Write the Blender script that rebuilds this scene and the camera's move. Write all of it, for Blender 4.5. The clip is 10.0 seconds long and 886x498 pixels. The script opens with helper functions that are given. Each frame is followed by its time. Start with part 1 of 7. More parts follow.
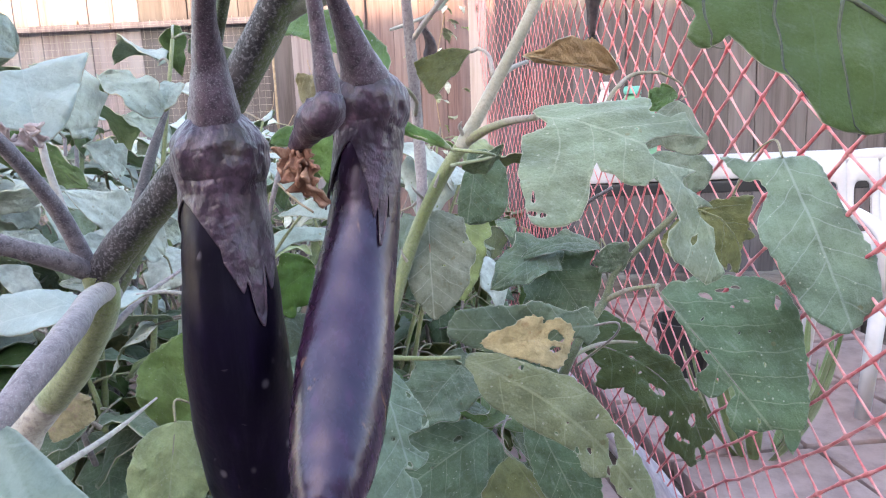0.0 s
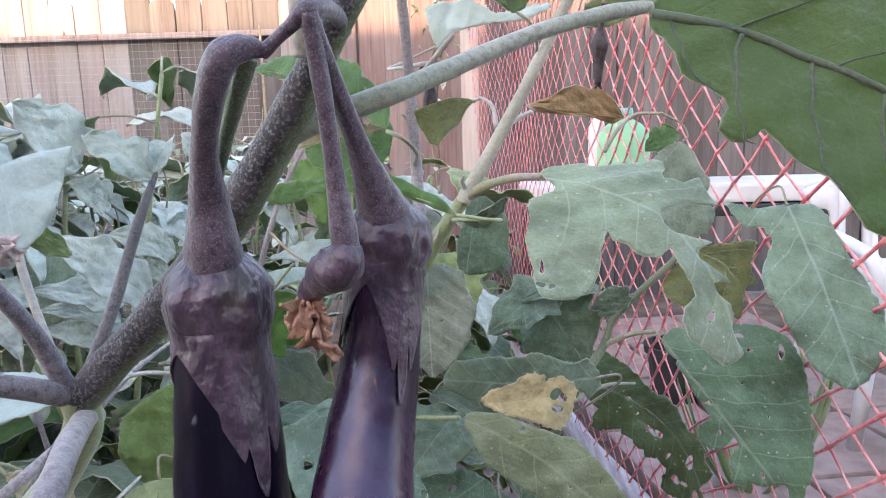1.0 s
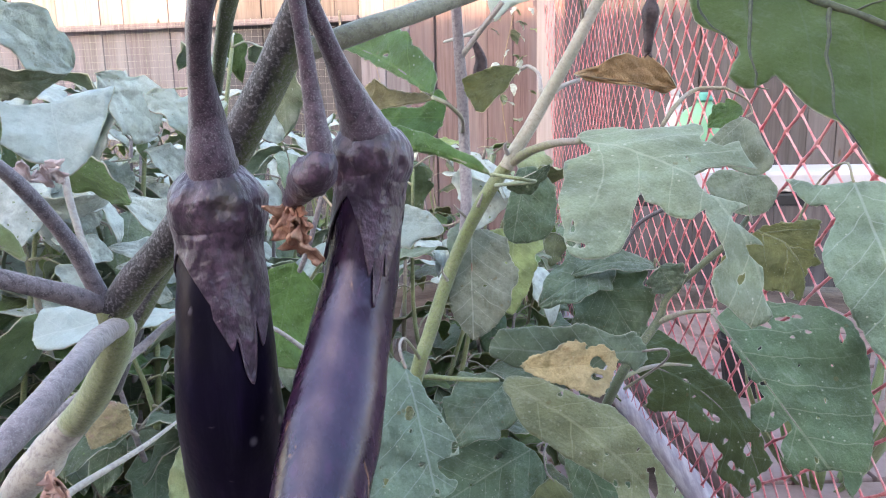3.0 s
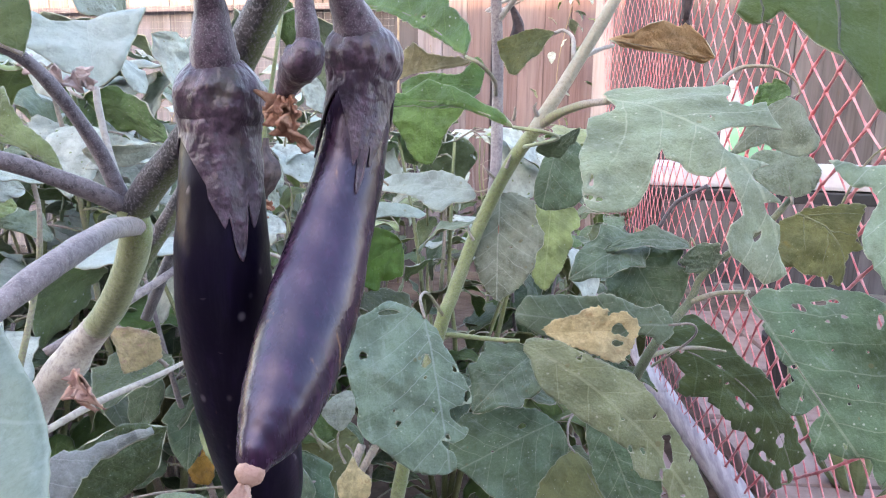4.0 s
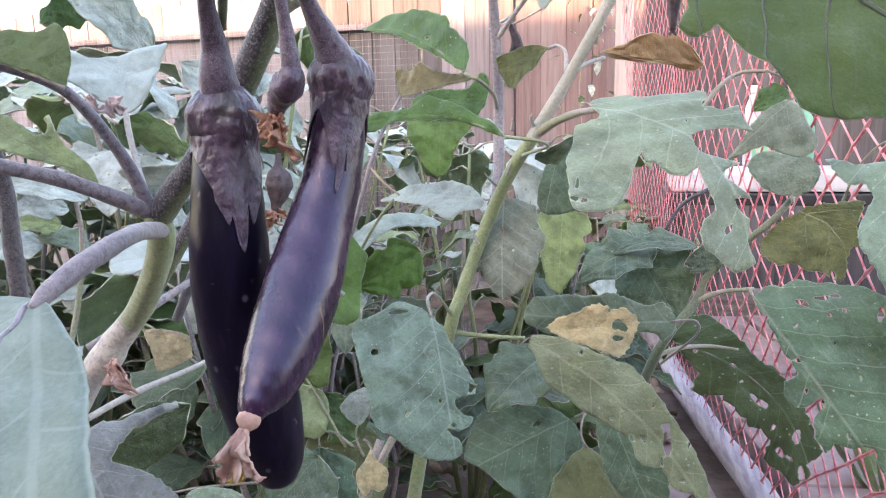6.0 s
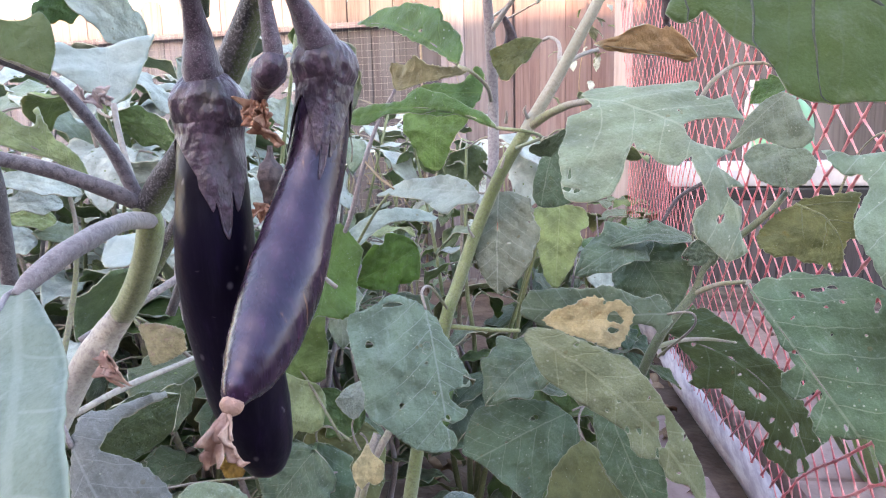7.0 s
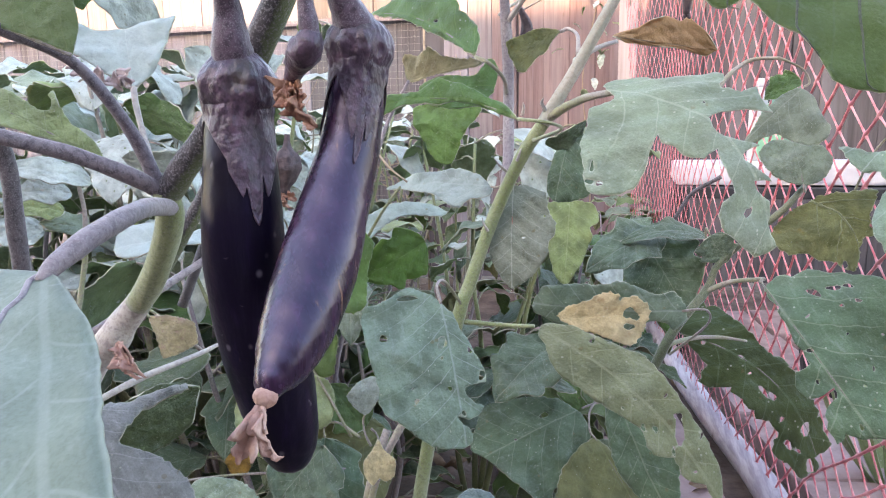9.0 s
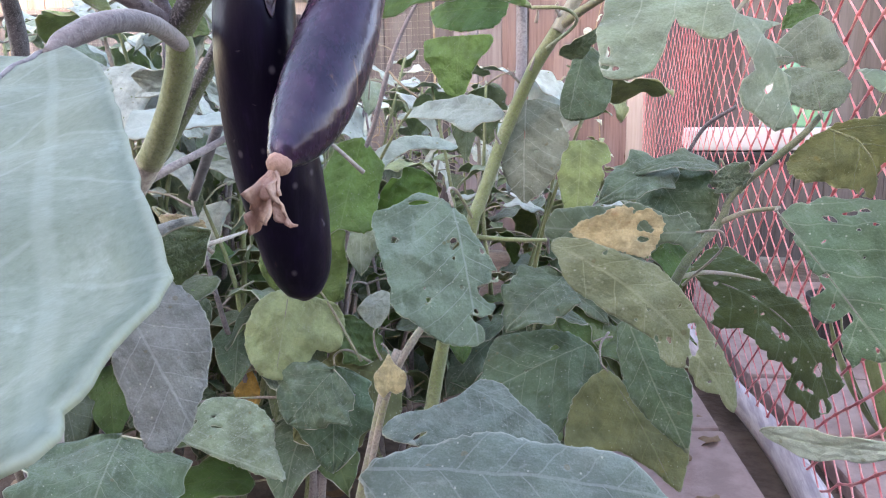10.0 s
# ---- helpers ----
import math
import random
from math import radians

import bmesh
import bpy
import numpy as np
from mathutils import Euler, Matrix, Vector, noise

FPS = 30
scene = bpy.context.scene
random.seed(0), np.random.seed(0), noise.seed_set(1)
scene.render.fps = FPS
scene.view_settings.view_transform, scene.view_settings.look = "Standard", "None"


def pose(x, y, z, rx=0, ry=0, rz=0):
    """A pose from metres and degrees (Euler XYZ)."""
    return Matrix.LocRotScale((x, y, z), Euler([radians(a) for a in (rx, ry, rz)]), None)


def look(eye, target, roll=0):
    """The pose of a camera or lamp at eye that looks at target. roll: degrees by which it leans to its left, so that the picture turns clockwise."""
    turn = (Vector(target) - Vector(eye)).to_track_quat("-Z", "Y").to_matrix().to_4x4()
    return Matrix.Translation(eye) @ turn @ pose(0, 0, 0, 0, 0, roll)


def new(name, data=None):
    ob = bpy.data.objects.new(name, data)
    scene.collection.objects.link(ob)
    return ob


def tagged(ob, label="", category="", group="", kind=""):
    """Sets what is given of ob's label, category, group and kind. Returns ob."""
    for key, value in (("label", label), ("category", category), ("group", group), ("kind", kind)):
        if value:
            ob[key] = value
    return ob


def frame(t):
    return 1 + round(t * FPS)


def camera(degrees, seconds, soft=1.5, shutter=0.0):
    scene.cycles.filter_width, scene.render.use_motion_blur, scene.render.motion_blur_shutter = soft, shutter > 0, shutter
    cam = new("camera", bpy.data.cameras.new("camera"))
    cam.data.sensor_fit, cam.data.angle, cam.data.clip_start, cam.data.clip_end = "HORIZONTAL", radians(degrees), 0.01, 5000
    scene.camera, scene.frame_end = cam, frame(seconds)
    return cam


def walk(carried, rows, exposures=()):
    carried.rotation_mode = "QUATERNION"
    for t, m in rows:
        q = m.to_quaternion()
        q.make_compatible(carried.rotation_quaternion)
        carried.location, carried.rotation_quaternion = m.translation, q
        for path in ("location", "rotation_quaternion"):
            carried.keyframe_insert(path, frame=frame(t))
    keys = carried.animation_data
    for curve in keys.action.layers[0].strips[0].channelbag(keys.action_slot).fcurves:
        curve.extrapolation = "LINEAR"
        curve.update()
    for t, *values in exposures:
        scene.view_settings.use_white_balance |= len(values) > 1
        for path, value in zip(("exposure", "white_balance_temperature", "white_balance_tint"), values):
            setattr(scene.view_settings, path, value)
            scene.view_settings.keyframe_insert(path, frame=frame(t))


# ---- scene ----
from mathutils import geometry

SOFT = 1.1
STOPS = ((0.0, 3.31), (0.5, 3.31), (1.0, 3.14), (1.5, 3.04), (2.0, 2.96), (2.5, 3.06), (3.0, 3.25), (4.5, 3.45), (5.5, 3.39), (7.5, 3.40), (9.0, 3.35), (10.0, 3.37))
cam = camera(64.0, 10.0, soft=SOFT)
PATH = [
    (0, (0.0253, -0.0218, 0.9262), (-0.0176, 0.9603, 0.7429), -2.30),
    (0.5, (0.0022, -0.0006, 0.9358), (-0.0451, 0.9827, 0.7600), -1.50),
    (1, (0.0120, 0.0148, 0.9699), (-0.0119, 0.9996, 0.7974), -1.55),
    (1.5, (0.0146, 0.0094, 0.9901), (-0.0212, 0.9951, 0.8257), -1.96),
    (2, (0.0145, 0.0085, 0.9936), (-0.0248, 0.9947, 0.8328), -2.24),
    (2.5, (0.0348, -0.0028, 0.9691), (-0.0233, 0.9805, 0.7968), -1.25),
    (3, (0.0490, -0.0045, 0.9465), (-0.0845, 0.9693, 0.7623), -1.17),
    (4.3, (0.0832, -0.0326, 0.9089), (-0.1426, 0.9229, 0.7193), 0.34),
    (4.5, (0.0841, -0.0425, 0.9104), (-0.1580, 0.9107, 0.7293), -0.38),
    (5, (0.1043, -0.0571, 0.9113), (-0.1452, 0.8951, 0.7352), -0.79),
    (5.5, (0.1142, -0.0657, 0.9119), (-0.1363, 0.8872, 0.7412), -0.93),
    (7, (0.1278, -0.0637, 0.9039), (-0.1272, 0.8875, 0.7302), -1.56),
    (7.5, (0.1241, -0.0677, 0.9070), (-0.1272, 0.8847, 0.7341), -1.47),
    (8, (0.1204, -0.0675, 0.9063), (-0.1309, 0.8850, 0.7341), -1.30),
    (8.5, (0.1136, -0.0636, 0.9040), (-0.1369, 0.8888, 0.7298), -1.39),
    (9, (0.1077, -0.0576, 0.8981), (-0.1448, 0.8936, 0.7209), -1.04),
    (9.5, (0.1116, -0.0576, 0.8810), (-0.1447, 0.8923, 0.7022), -0.83),
    (9.8, (0.1195, -0.0740, 0.8411), (-0.1430, 0.8725, 0.6536), -1.49),
    (10, (0.1045, -0.0664, 0.8137), (-0.1583, 0.8789, 0.6203), -0.93),
]
walk(cam, [(t, look(eye, target, roll)) for t, eye, target, roll in PATH], exposures=[(t, stops, 7600 if t < 3.2 else 7750 if t < 9.5 else 7950, 15 if t < 3.2 else 19) for t, stops in STOPS])

# ---------------------------------------------------------------- world and light
world = bpy.data.worlds.new("sky")
scene.world = world
world.use_nodes = True
wn = world.node_tree
sky = wn.nodes.new("ShaderNodeTexSky")
sky.sky_type = "NISHITA"
sky.sun_disc = False
sky.sun_elevation = radians(17)
sky.sun_rotation = radians(205)
sky.air_density, sky.dust_density, sky.ozone_density = 1.0, 1.5, 1.0
background = wn.nodes["Background"]
wn.links.new(sky.outputs[0], background.inputs[0])
background.inputs[1].default_value = 0.15

sun_data = bpy.data.lights.new("sun", "SUN")
sun_data.energy, sun_data.angle, sun_data.color = 2.0, radians(0.6), (1.0, 0.72, 0.47)
sun = new("sun", sun_data)
SUN_FROM = Vector((math.sin(radians(205)) * math.cos(radians(17)), math.cos(radians(205)) * math.cos(radians(17)), math.sin(radians(17))))
sun.matrix_world = look(SUN_FROM * 20, (0, 0, 0))


# ---------------------------------------------------------------- node helpers
class Nodes:
    """Short calls for building one material's node tree."""

    def __init__(self, name):
        self.mat = bpy.data.materials.new(name)
        self.mat.use_nodes = True
        self.tree = self.mat.node_tree
        self.tree.nodes.clear()
        self.out = self.tree.nodes.new("ShaderNodeOutputMaterial")

    def put(self, socket, value):
        if isinstance(value, bpy.types.NodeSocket):
            self.tree.links.new(value, socket)
        elif isinstance(value, tuple) and len(value) == 3 and socket.type == "RGBA":
            socket.default_value = (*value, 1)
        else:
            socket.default_value = value

    def node(self, kind, **sockets):
        n = self.tree.nodes.new("ShaderNode" + kind)
        for key, value in sockets.items():
            self.put(n.inputs[key.replace("_", " ")], value)
        return n

    def math(self, op, a, b=0.0, c=0.0):
        n = self.tree.nodes.new("ShaderNodeMath")
        n.operation = op
        for s, v in zip(n.inputs, (a, b, c)):
            self.put(s, v)
        return n.outputs[0]

    def mix(self, f, a, b, blend="MIX"):
        n = self.tree.nodes.new("ShaderNodeMix")
        n.data_type, n.blend_type = "RGBA", blend
        self.put(n.inputs[0], f), self.put(n.inputs[6], a), self.put(n.inputs[7], b)
        return n.outputs[2]

    def ramp(self, f, lo, hi, a=0.0, b=1.0):
        n = self.tree.nodes.new("ShaderNodeMapRange")
        n.interpolation_type = "SMOOTHSTEP"
        for s, v in zip(n.inputs, (f, lo, hi, a, b)):
            self.put(s, v)
        return n.outputs[0]

    def coord(self, kind="Object"):
        return self.tree.nodes.new("ShaderNodeTexCoord").outputs[kind]

    def noise(self, vec, scale, detail=3.0, rough=0.55):
        n = self.node("TexNoise", Vector=vec, Scale=scale, Detail=detail, Roughness=rough)
        return n.outputs[0]

    def stretch(self, vec, x, y, z):
        n = self.tree.nodes.new("ShaderNodeVectorMath")
        n.operation = "MULTIPLY"
        self.put(n.inputs[0], vec)
        n.inputs[1].default_value = (x, y, z)
        return n.outputs[0]

    def random(self):
        return self.tree.nodes.new("ShaderNodeObjectInfo").outputs["Random"]

    def bump(self, height, distance, strength=1.0):
        n = self.node("Bump", Height=height, Strength=strength, Distance=distance)
        return n.outputs[0]

    def principled(self, color, rough, bump=None, **more):
        n = self.node("BsdfPrincipled", Base_Color=color, Roughness=rough, **more)
        if bump is not None:
            self.put(n.inputs["Normal"], bump)
        return n.outputs[0]

    def done(self, shader):
        self.put(self.out.inputs[0], shader)
        return self.mat


def leaf_material(name, base, vein, pale, gloss=0.5, through_amount=0.3, blotch=None, blotch_low=0.6, hairs=0.25, relief=1.0, glow=(0.30, 0.46, 0.05), fuzz=0.12, specks=0.6):
    """Leaf blade: midrib, side veins and a fine net of small veins laid out along the blade, dusty and blotched."""
    n = Nodes(name)
    at = n.node("Attribute")
    at.attribute_name = "blade"
    sep = n.node("SeparateXYZ", Vector=at.outputs["Vector"])
    u, v = sep.outputs[0], sep.outputs[1]
    wob = n.math("MULTIPLY", n.math("SUBTRACT", n.noise(at.outputs["Vector"], 7.0, 2.0), 0.5), 0.05)
    av = n.math("ABSOLUTE", n.math("ADD", v, n.math("MULTIPLY", wob, 0.15)))
    bow = n.math("ADD", n.math("MULTIPLY", av, 0.95), n.math("MULTIPLY", n.math("MULTIPLY", av, av), -0.7))
    p = n.math("ADD", n.math("SUBTRACT", u, bow), wob)
    side = n.math("MULTIPLY", n.math("GREATER_THAN", v, 0.0), 0.4)
    f = n.math("FRACT", n.math("ADD", n.math("DIVIDE", p, 0.15), side))
    d = n.math("MULTIPLY", n.math("ABSOLUTE", n.math("SUBTRACT", f, 0.5)), 0.15)
    lateral = n.math("MULTIPLY", n.ramp(d, 0.0055, 0.0012), n.ramp(av, 0.42, 0.12, 0.35, 1.0))
    mid = n.ramp(av, 0.009, 0.003)
    vor = n.node("TexVoronoi", Vector=at.outputs["Vector"], Scale=30.0)
    vor.feature = "DISTANCE_TO_EDGE"
    fine = n.ramp(vor.outputs["Distance"], 0.06, 0.01)
    veins = n.math("MAXIMUM", n.math("MAXIMUM", lateral, mid), n.math("MULTIPLY", fine, 0.10))
    patch = n.noise(at.outputs["Vector"], 5.0, 4.0, 0.6)
    rnd = n.random()
    col = n.mix(n.ramp(patch, 0.36, 0.68), tuple(c * (1.16 if relief > 0.5 else 1.06) for c in base), tuple(c * (0.62 if relief > 0.5 else 0.86) for c in base))
    # pale streaks along the blade, its sheen painted into the colour
    sheen_streak = n.noise(n.stretch(at.outputs["Vector"], 5.0, 16.0, 1.0), 1.6, 5.0, 0.7)
    col = n.mix(n.math("MULTIPLY", n.ramp(sheen_streak, 0.50, 0.74), 0.30 + 0.4 * hairs), col, pale)
    col = n.mix(n.math("MULTIPLY", n.ramp(n.noise(at.outputs["Vector"], 16.0, 5.0, 0.75), 0.50, 0.70), 0.15 + 0.5 * specks), col, tuple(c * 0.55 for c in base))
    col = n.mix(n.math("MULTIPLY", n.ramp(n.noise(at.outputs["Vector"], 2.2, 3.0), 0.5, 0.75), hairs), col, pale)
    col = n.mix(n.math("MULTIPLY", n.ramp(n.noise(at.outputs["Vector"], 60.0, 2.0), 0.55, 0.7), hairs * 0.7), col, pale)
    if blotch:
        col = n.mix(n.ramp(n.noise(at.outputs["Vector"], 3.2, 5.0, 0.65), blotch_low, blotch_low + 0.12), col, blotch)
    grit = n.noise(at.outputs["Vector"], 130.0, 3.0, 0.7)
    col = n.mix(n.math("MULTIPLY", n.ramp(grit, 0.42, 0.66), 0.35), col, tuple(c * 0.55 for c in base))
    speck = n.node("TexVoronoi", Vector=at.outputs["Vector"], Scale=26.0)
    dots = n.math("MULTIPLY", n.ramp(speck.outputs["Distance"], 0.16, 0.10), n.math("GREATER_THAN", n.noise(at.outputs["Vector"], 9.0, 1.0), 0.50))
    col = n.mix(n.math("MULTIPLY", dots, specks), col, (0.50, 0.52, 0.42))
    pits = n.node("TexVoronoi", Vector=at.outputs["Vector"], Scale=11.0)
    spots = n.math("MULTIPLY", n.ramp(pits.outputs["Distance"], 0.17, 0.12), n.math("GREATER_THAN", n.noise(at.outputs["Vector"], 4.0, 1.0), 0.56))
    col = n.mix(n.math("MULTIPLY", spots, 0.8 * specks), col, (0.17, 0.13, 0.07))
    col = n.mix(n.math("MULTIPLY", veins, 0.42), col, vein)
    ed = n.node("Attribute")
    ed.attribute_name = "edge"
    col = n.mix(n.math("MULTIPLY", n.ramp(ed.outputs["Fac"], 0.70, 0.98), 0.36), col, (0.56, 0.58, 0.48))
    hue = n.node("HueSaturation", Color=col, Hue=n.math("ADD", 0.488, n.math("MULTIPLY", rnd, 0.03)), Saturation=n.math("ADD", 0.85, n.math("MULTIPLY", rnd, 0.3)), Value=n.math("ADD", 0.90, n.math("MULTIPLY", n.math("FRACT", n.math("MULTIPLY", rnd, 7.3)), 0.20)))
    col = hue.outputs[0]
    quilt = n.math("ADD", n.math("MULTIPLY", veins, -0.10), n.math("ADD", n.math("MULTIPLY", n.noise(at.outputs["Vector"], 11.0, 5.0, 0.6), 2.2), n.math("MULTIPLY", grit, 0.35)))
    bump = n.bump(quilt, 0.0026 * relief, 0.9)
    top = n.principled(col, n.math("ADD", gloss, n.math("MULTIPLY", patch, 0.15)), bump, Specular_IOR_Level=0.38, Sheen_Weight=fuzz, Sheen_Roughness=0.6)
    trans = n.node("BsdfTranslucent", Color=n.mix(0.5, col, glow), Normal=bump)
    m = n.node("MixShader", Fac=through_amount)
    n.put(m.inputs[1], top), n.put(m.inputs[2], trans.outputs[0])
    return n.done(m.outputs[0])


def stem_material(name, base, other, dark, rough=0.65, hair=0.35):
    """Stem skin: green and purple in patches, with fine pale hairs and lengthwise streaks."""
    n = Nodes(name)
    o = n.coord()
    col = n.mix(n.ramp(n.noise(o, 14.0, 3.0), 0.4, 0.62), base, other)
    col = n.mix(n.math("MULTIPLY", n.ramp(n.noise(o, 300.0, 4.0, 0.7), 0.42, 0.66), 0.8), col, dark)
    col = n.mix(n.math("MULTIPLY", n.ramp(n.noise(o, 1600.0, 2.0), 0.5, 0.7), hair), col, (0.42, 0.40, 0.42))
    bump = n.bump(n.noise(o, 500.0, 3.0), 0.0006, 0.8)
    return n.done(n.principled(col, rough, bump, Specular_IOR_Level=0.35, Sheen_Weight=0.25))


def plain_material(name, base, other, scale, rough=0.7, bump_scale=80.0, bump_depth=0.001, **more):
    n = Nodes(name)
    o = n.coord()
    col = n.mix(n.ramp(n.noise(o, scale, 5.0, 0.65), 0.35, 0.68), base, other)
    return n.done(n.principled(col, rough, n.bump(n.noise(o, bump_scale, 4.0), bump_depth, 0.7), **more))


def wood_material(name, base, dark, grey, scale=1.0):
    """Weathered softwood board: grain along z, knots and grey patches; every board a little different."""
    n = Nodes(name)
    o = n.coord()
    rnd = n.random()
    shift = n.node("CombineXYZ", X=n.math("MULTIPLY", rnd, 37.0), Y=n.math("MULTIPLY", rnd, 11.0), Z=n.math("MULTIPLY", rnd, 53.0))
    add = n.tree.nodes.new("ShaderNodeVectorMath")
    n.put(add.inputs[0], o), n.put(add.inputs[1], shift.outputs[0])
    v = add.outputs[0]
    grain = n.noise(n.stretch(v, 60, 60, 2.2), 1.0 * scale, 5.0, 0.7)
    broad = n.noise(n.stretch(v, 9, 9, 1.1), 1.0 * scale, 3.0)
    col = n.mix(n.ramp(grain, 0.35, 0.7), base, dark)
    col = n.mix(n.math("MULTIPLY", n.ramp(broad, 0.4, 0.7), 0.75), col, grey)
    knots = n.node("TexVoronoi", Vector=n.stretch(v, 9, 9, 3.2), Scale=1.0)
    col = n.mix(n.ramp(knots.outputs["Distance"], 0.10, 0.04), col, (0.10, 0.065, 0.05))
    hue = n.node("HueSaturation", Color=col, Hue=n.math("ADD", 0.49, n.math("MULTIPLY", rnd, 0.02)), Saturation=n.math("ADD", 0.7, n.math("MULTIPLY", n.math("FRACT", n.math("MULTIPLY", rnd, 3.7)), 0.6)), Value=n.math("ADD", 0.84, n.math("MULTIPLY", n.math("FRACT", n.math("MULTIPLY", rnd, 9.1)), 0.28)))
    return n.done(n.principled(hue.outputs[0], 0.85, n.bump(grain, 0.002, 0.6), Specular_IOR_Level=0.2))


# ---------------------------------------------------------------- materials
PALE = (0.33, 0.41, 0.34)
M_BLUE = leaf_material("leaf_blue_green", (0.102, 0.160, 0.098), (0.32, 0.36, 0.27), PALE, 0.5, 0.22)
M_BLUE_UNDER = leaf_material("leaf_blue_green_under", (0.204, 0.280, 0.162), (0.26, 0.33, 0.16), PALE, 0.6, 0.3)
M_GREY = leaf_material("leaf_dusty", (0.215, 0.278, 0.190), (0.36, 0.42, 0.33), (0.42, 0.48, 0.44), 0.55, 0.2, hairs=0.6)
M_PALE = leaf_material("leaf_pale", (0.44, 0.51, 0.455), (0.42, 0.48, 0.40), (0.50, 0.58, 0.56), 0.5, 0.22, hairs=0.5)
M_SAGE = leaf_material("leaf_sage", (0.215, 0.248, 0.150), (0.38, 0.42, 0.28), (0.42, 0.46, 0.36), 0.55, 0.22, hairs=0.35)
M_PALE_SMOOTH = leaf_material("leaf_pale_smooth", (0.164, 0.210, 0.166), (0.26, 0.31, 0.27), (0.36, 0.42, 0.38), 0.65, 0.22, hairs=0.2, relief=0.3, specks=0.05)
M_GREEN = leaf_material("leaf_green", (0.115, 0.20, 0.075), (0.19, 0.29, 0.10), (0.22, 0.32, 0.20), 0.5, 0.38, hairs=0.12)
M_BRIGHT = leaf_material("leaf_bright_green", (0.150, 0.285, 0.075), (0.28, 0.40, 0.15), (0.25, 0.36, 0.2), 0.5, 0.5, hairs=0.1)
M_UNDER = leaf_material("leaf_under_dark", (0.085, 0.142, 0.046), (0.11, 0.16, 0.09), (0.30, 0.36, 0.28), 0.5, 0.42, hairs=0.12, relief=0.5, glow=(0.22, 0.40, 0.06), fuzz=0.12, specks=0.0)
M_DARK = leaf_material("leaf_dark_green", (0.070, 0.098, 0.040), (0.16, 0.22, 0.13), (0.2, 0.28, 0.22), 0.45, 0.2, hairs=0.15)
M_OLIVE = leaf_material("leaf_olive", (0.190, 0.200, 0.092), (0.27, 0.29, 0.13), (0.25, 0.3, 0.2), 0.6, 0.4, blotch=(0.22, 0.16, 0.05), hairs=0.15, glow=(0.30, 0.34, 0.12))
M_YGREEN = leaf_material("leaf_yellow_green", (0.265, 0.335, 0.135), (0.38, 0.43, 0.22), (0.3, 0.36, 0.2), 0.55, 0.18, blotch=(0.30, 0.27, 0.08), hairs=0.12)
M_YELLOW = leaf_material("leaf_yellow", (0.60, 0.495, 0.25), (0.55, 0.45, 0.24), (0.55, 0.46, 0.30), 0.6, 0.30, blotch=(0.38, 0.24, 0.10), blotch_low=0.54, hairs=0.2, glow=(0.56, 0.43, 0.20))
M_BROWN = leaf_material("leaf_brown", (0.58, 0.36, 0.12), (0.5, 0.34, 0.14), (0.46, 0.34, 0.2), 0.65, 0.35, blotch=(0.3, 0.2, 0.1), hairs=0.2, glow=(0.52, 0.32, 0.12))
M_LAVENDER = leaf_material("leaf_lavender_grey", (0.235, 0.252, 0.258), (0.44, 0.46, 0.46), (0.48, 0.50, 0.50), 0.6, 0.2, hairs=0.3)
M_FRESH = leaf_material("leaf_fresh", (0.34, 0.42, 0.20), (0.38, 0.44, 0.26), (0.4, 0.46, 0.34), 0.55, 0.3, hairs=0.2)
M_BED = leaf_material("leaf_bed_pale", (0.55, 0.62, 0.575), (0.52, 0.58, 0.52), (0.56, 0.62, 0.60), 0.5, 0.22, hairs=0.4)
M_TORN = leaf_material("leaf_torn_dusty", (0.212, 0.275, 0.188), (0.42, 0.46, 0.35), (0.36, 0.43, 0.35), 0.55, 0.2, hairs=0.4)
M_MID = leaf_material("leaf_mid_blue", (0.168, 0.235, 0.172), (0.38, 0.44, 0.40), (0.34, 0.42, 0.37), 0.5, 0.2, hairs=0.16)
M_BLUSH = leaf_material("leaf_blush", (0.46, 0.40, 0.20), (0.50, 0.44, 0.28), (0.52, 0.36, 0.30), 0.6, 0.3, blotch=(0.42, 0.24, 0.20), blotch_low=0.52, hairs=0.4, glow=(0.5, 0.38, 0.18))
M_SLATE = leaf_material("leaf_slate", (0.112, 0.158, 0.140), (0.27, 0.31, 0.29), (0.31, 0.36, 0.34), 0.55, 0.2, hairs=0.3)
M_ICE = leaf_material("leaf_ice", (0.45, 0.55, 0.535), (0.56, 0.62, 0.60), (0.58, 0.64, 0.63), 0.55, 0.22, hairs=0.1, relief=0.25, specks=0.05)
M_DUSTBLUE = leaf_material("leaf_dusty_blue", (0.30, 0.375, 0.345), (0.40, 0.46, 0.42), (0.44, 0.50, 0.48), 0.5, 0.22, hairs=0.35)
M_ASH = leaf_material("leaf_ash", (0.225, 0.255, 0.205), (0.52, 0.55, 0.48), (0.36, 0.40, 0.36), 0.55, 0.2, hairs=0.35)
M_LEAFGREEN = leaf_material("leaf_soft_green", (0.165, 0.225, 0.092), (0.30, 0.32, 0.14), (0.26, 0.32, 0.18), 0.55, 0.35, hairs=0.12, relief=0.4, specks=0.1)
M_RIM = plain_material("leaf_rim", (0.42, 0.46, 0.36), (0.40, 0.36, 0.26), 60.0)
M_STEM_PURPLE = stem_material("stem_purple", (0.062, 0.055, 0.062), (0.115, 0.095, 0.108), (0.022, 0.016, 0.022))
M_PEDICEL = stem_material("pedicel_purple", (0.070, 0.040, 0.062), (0.120, 0.080, 0.108), (0.026, 0.013, 0.025), 0.5, 0.22)
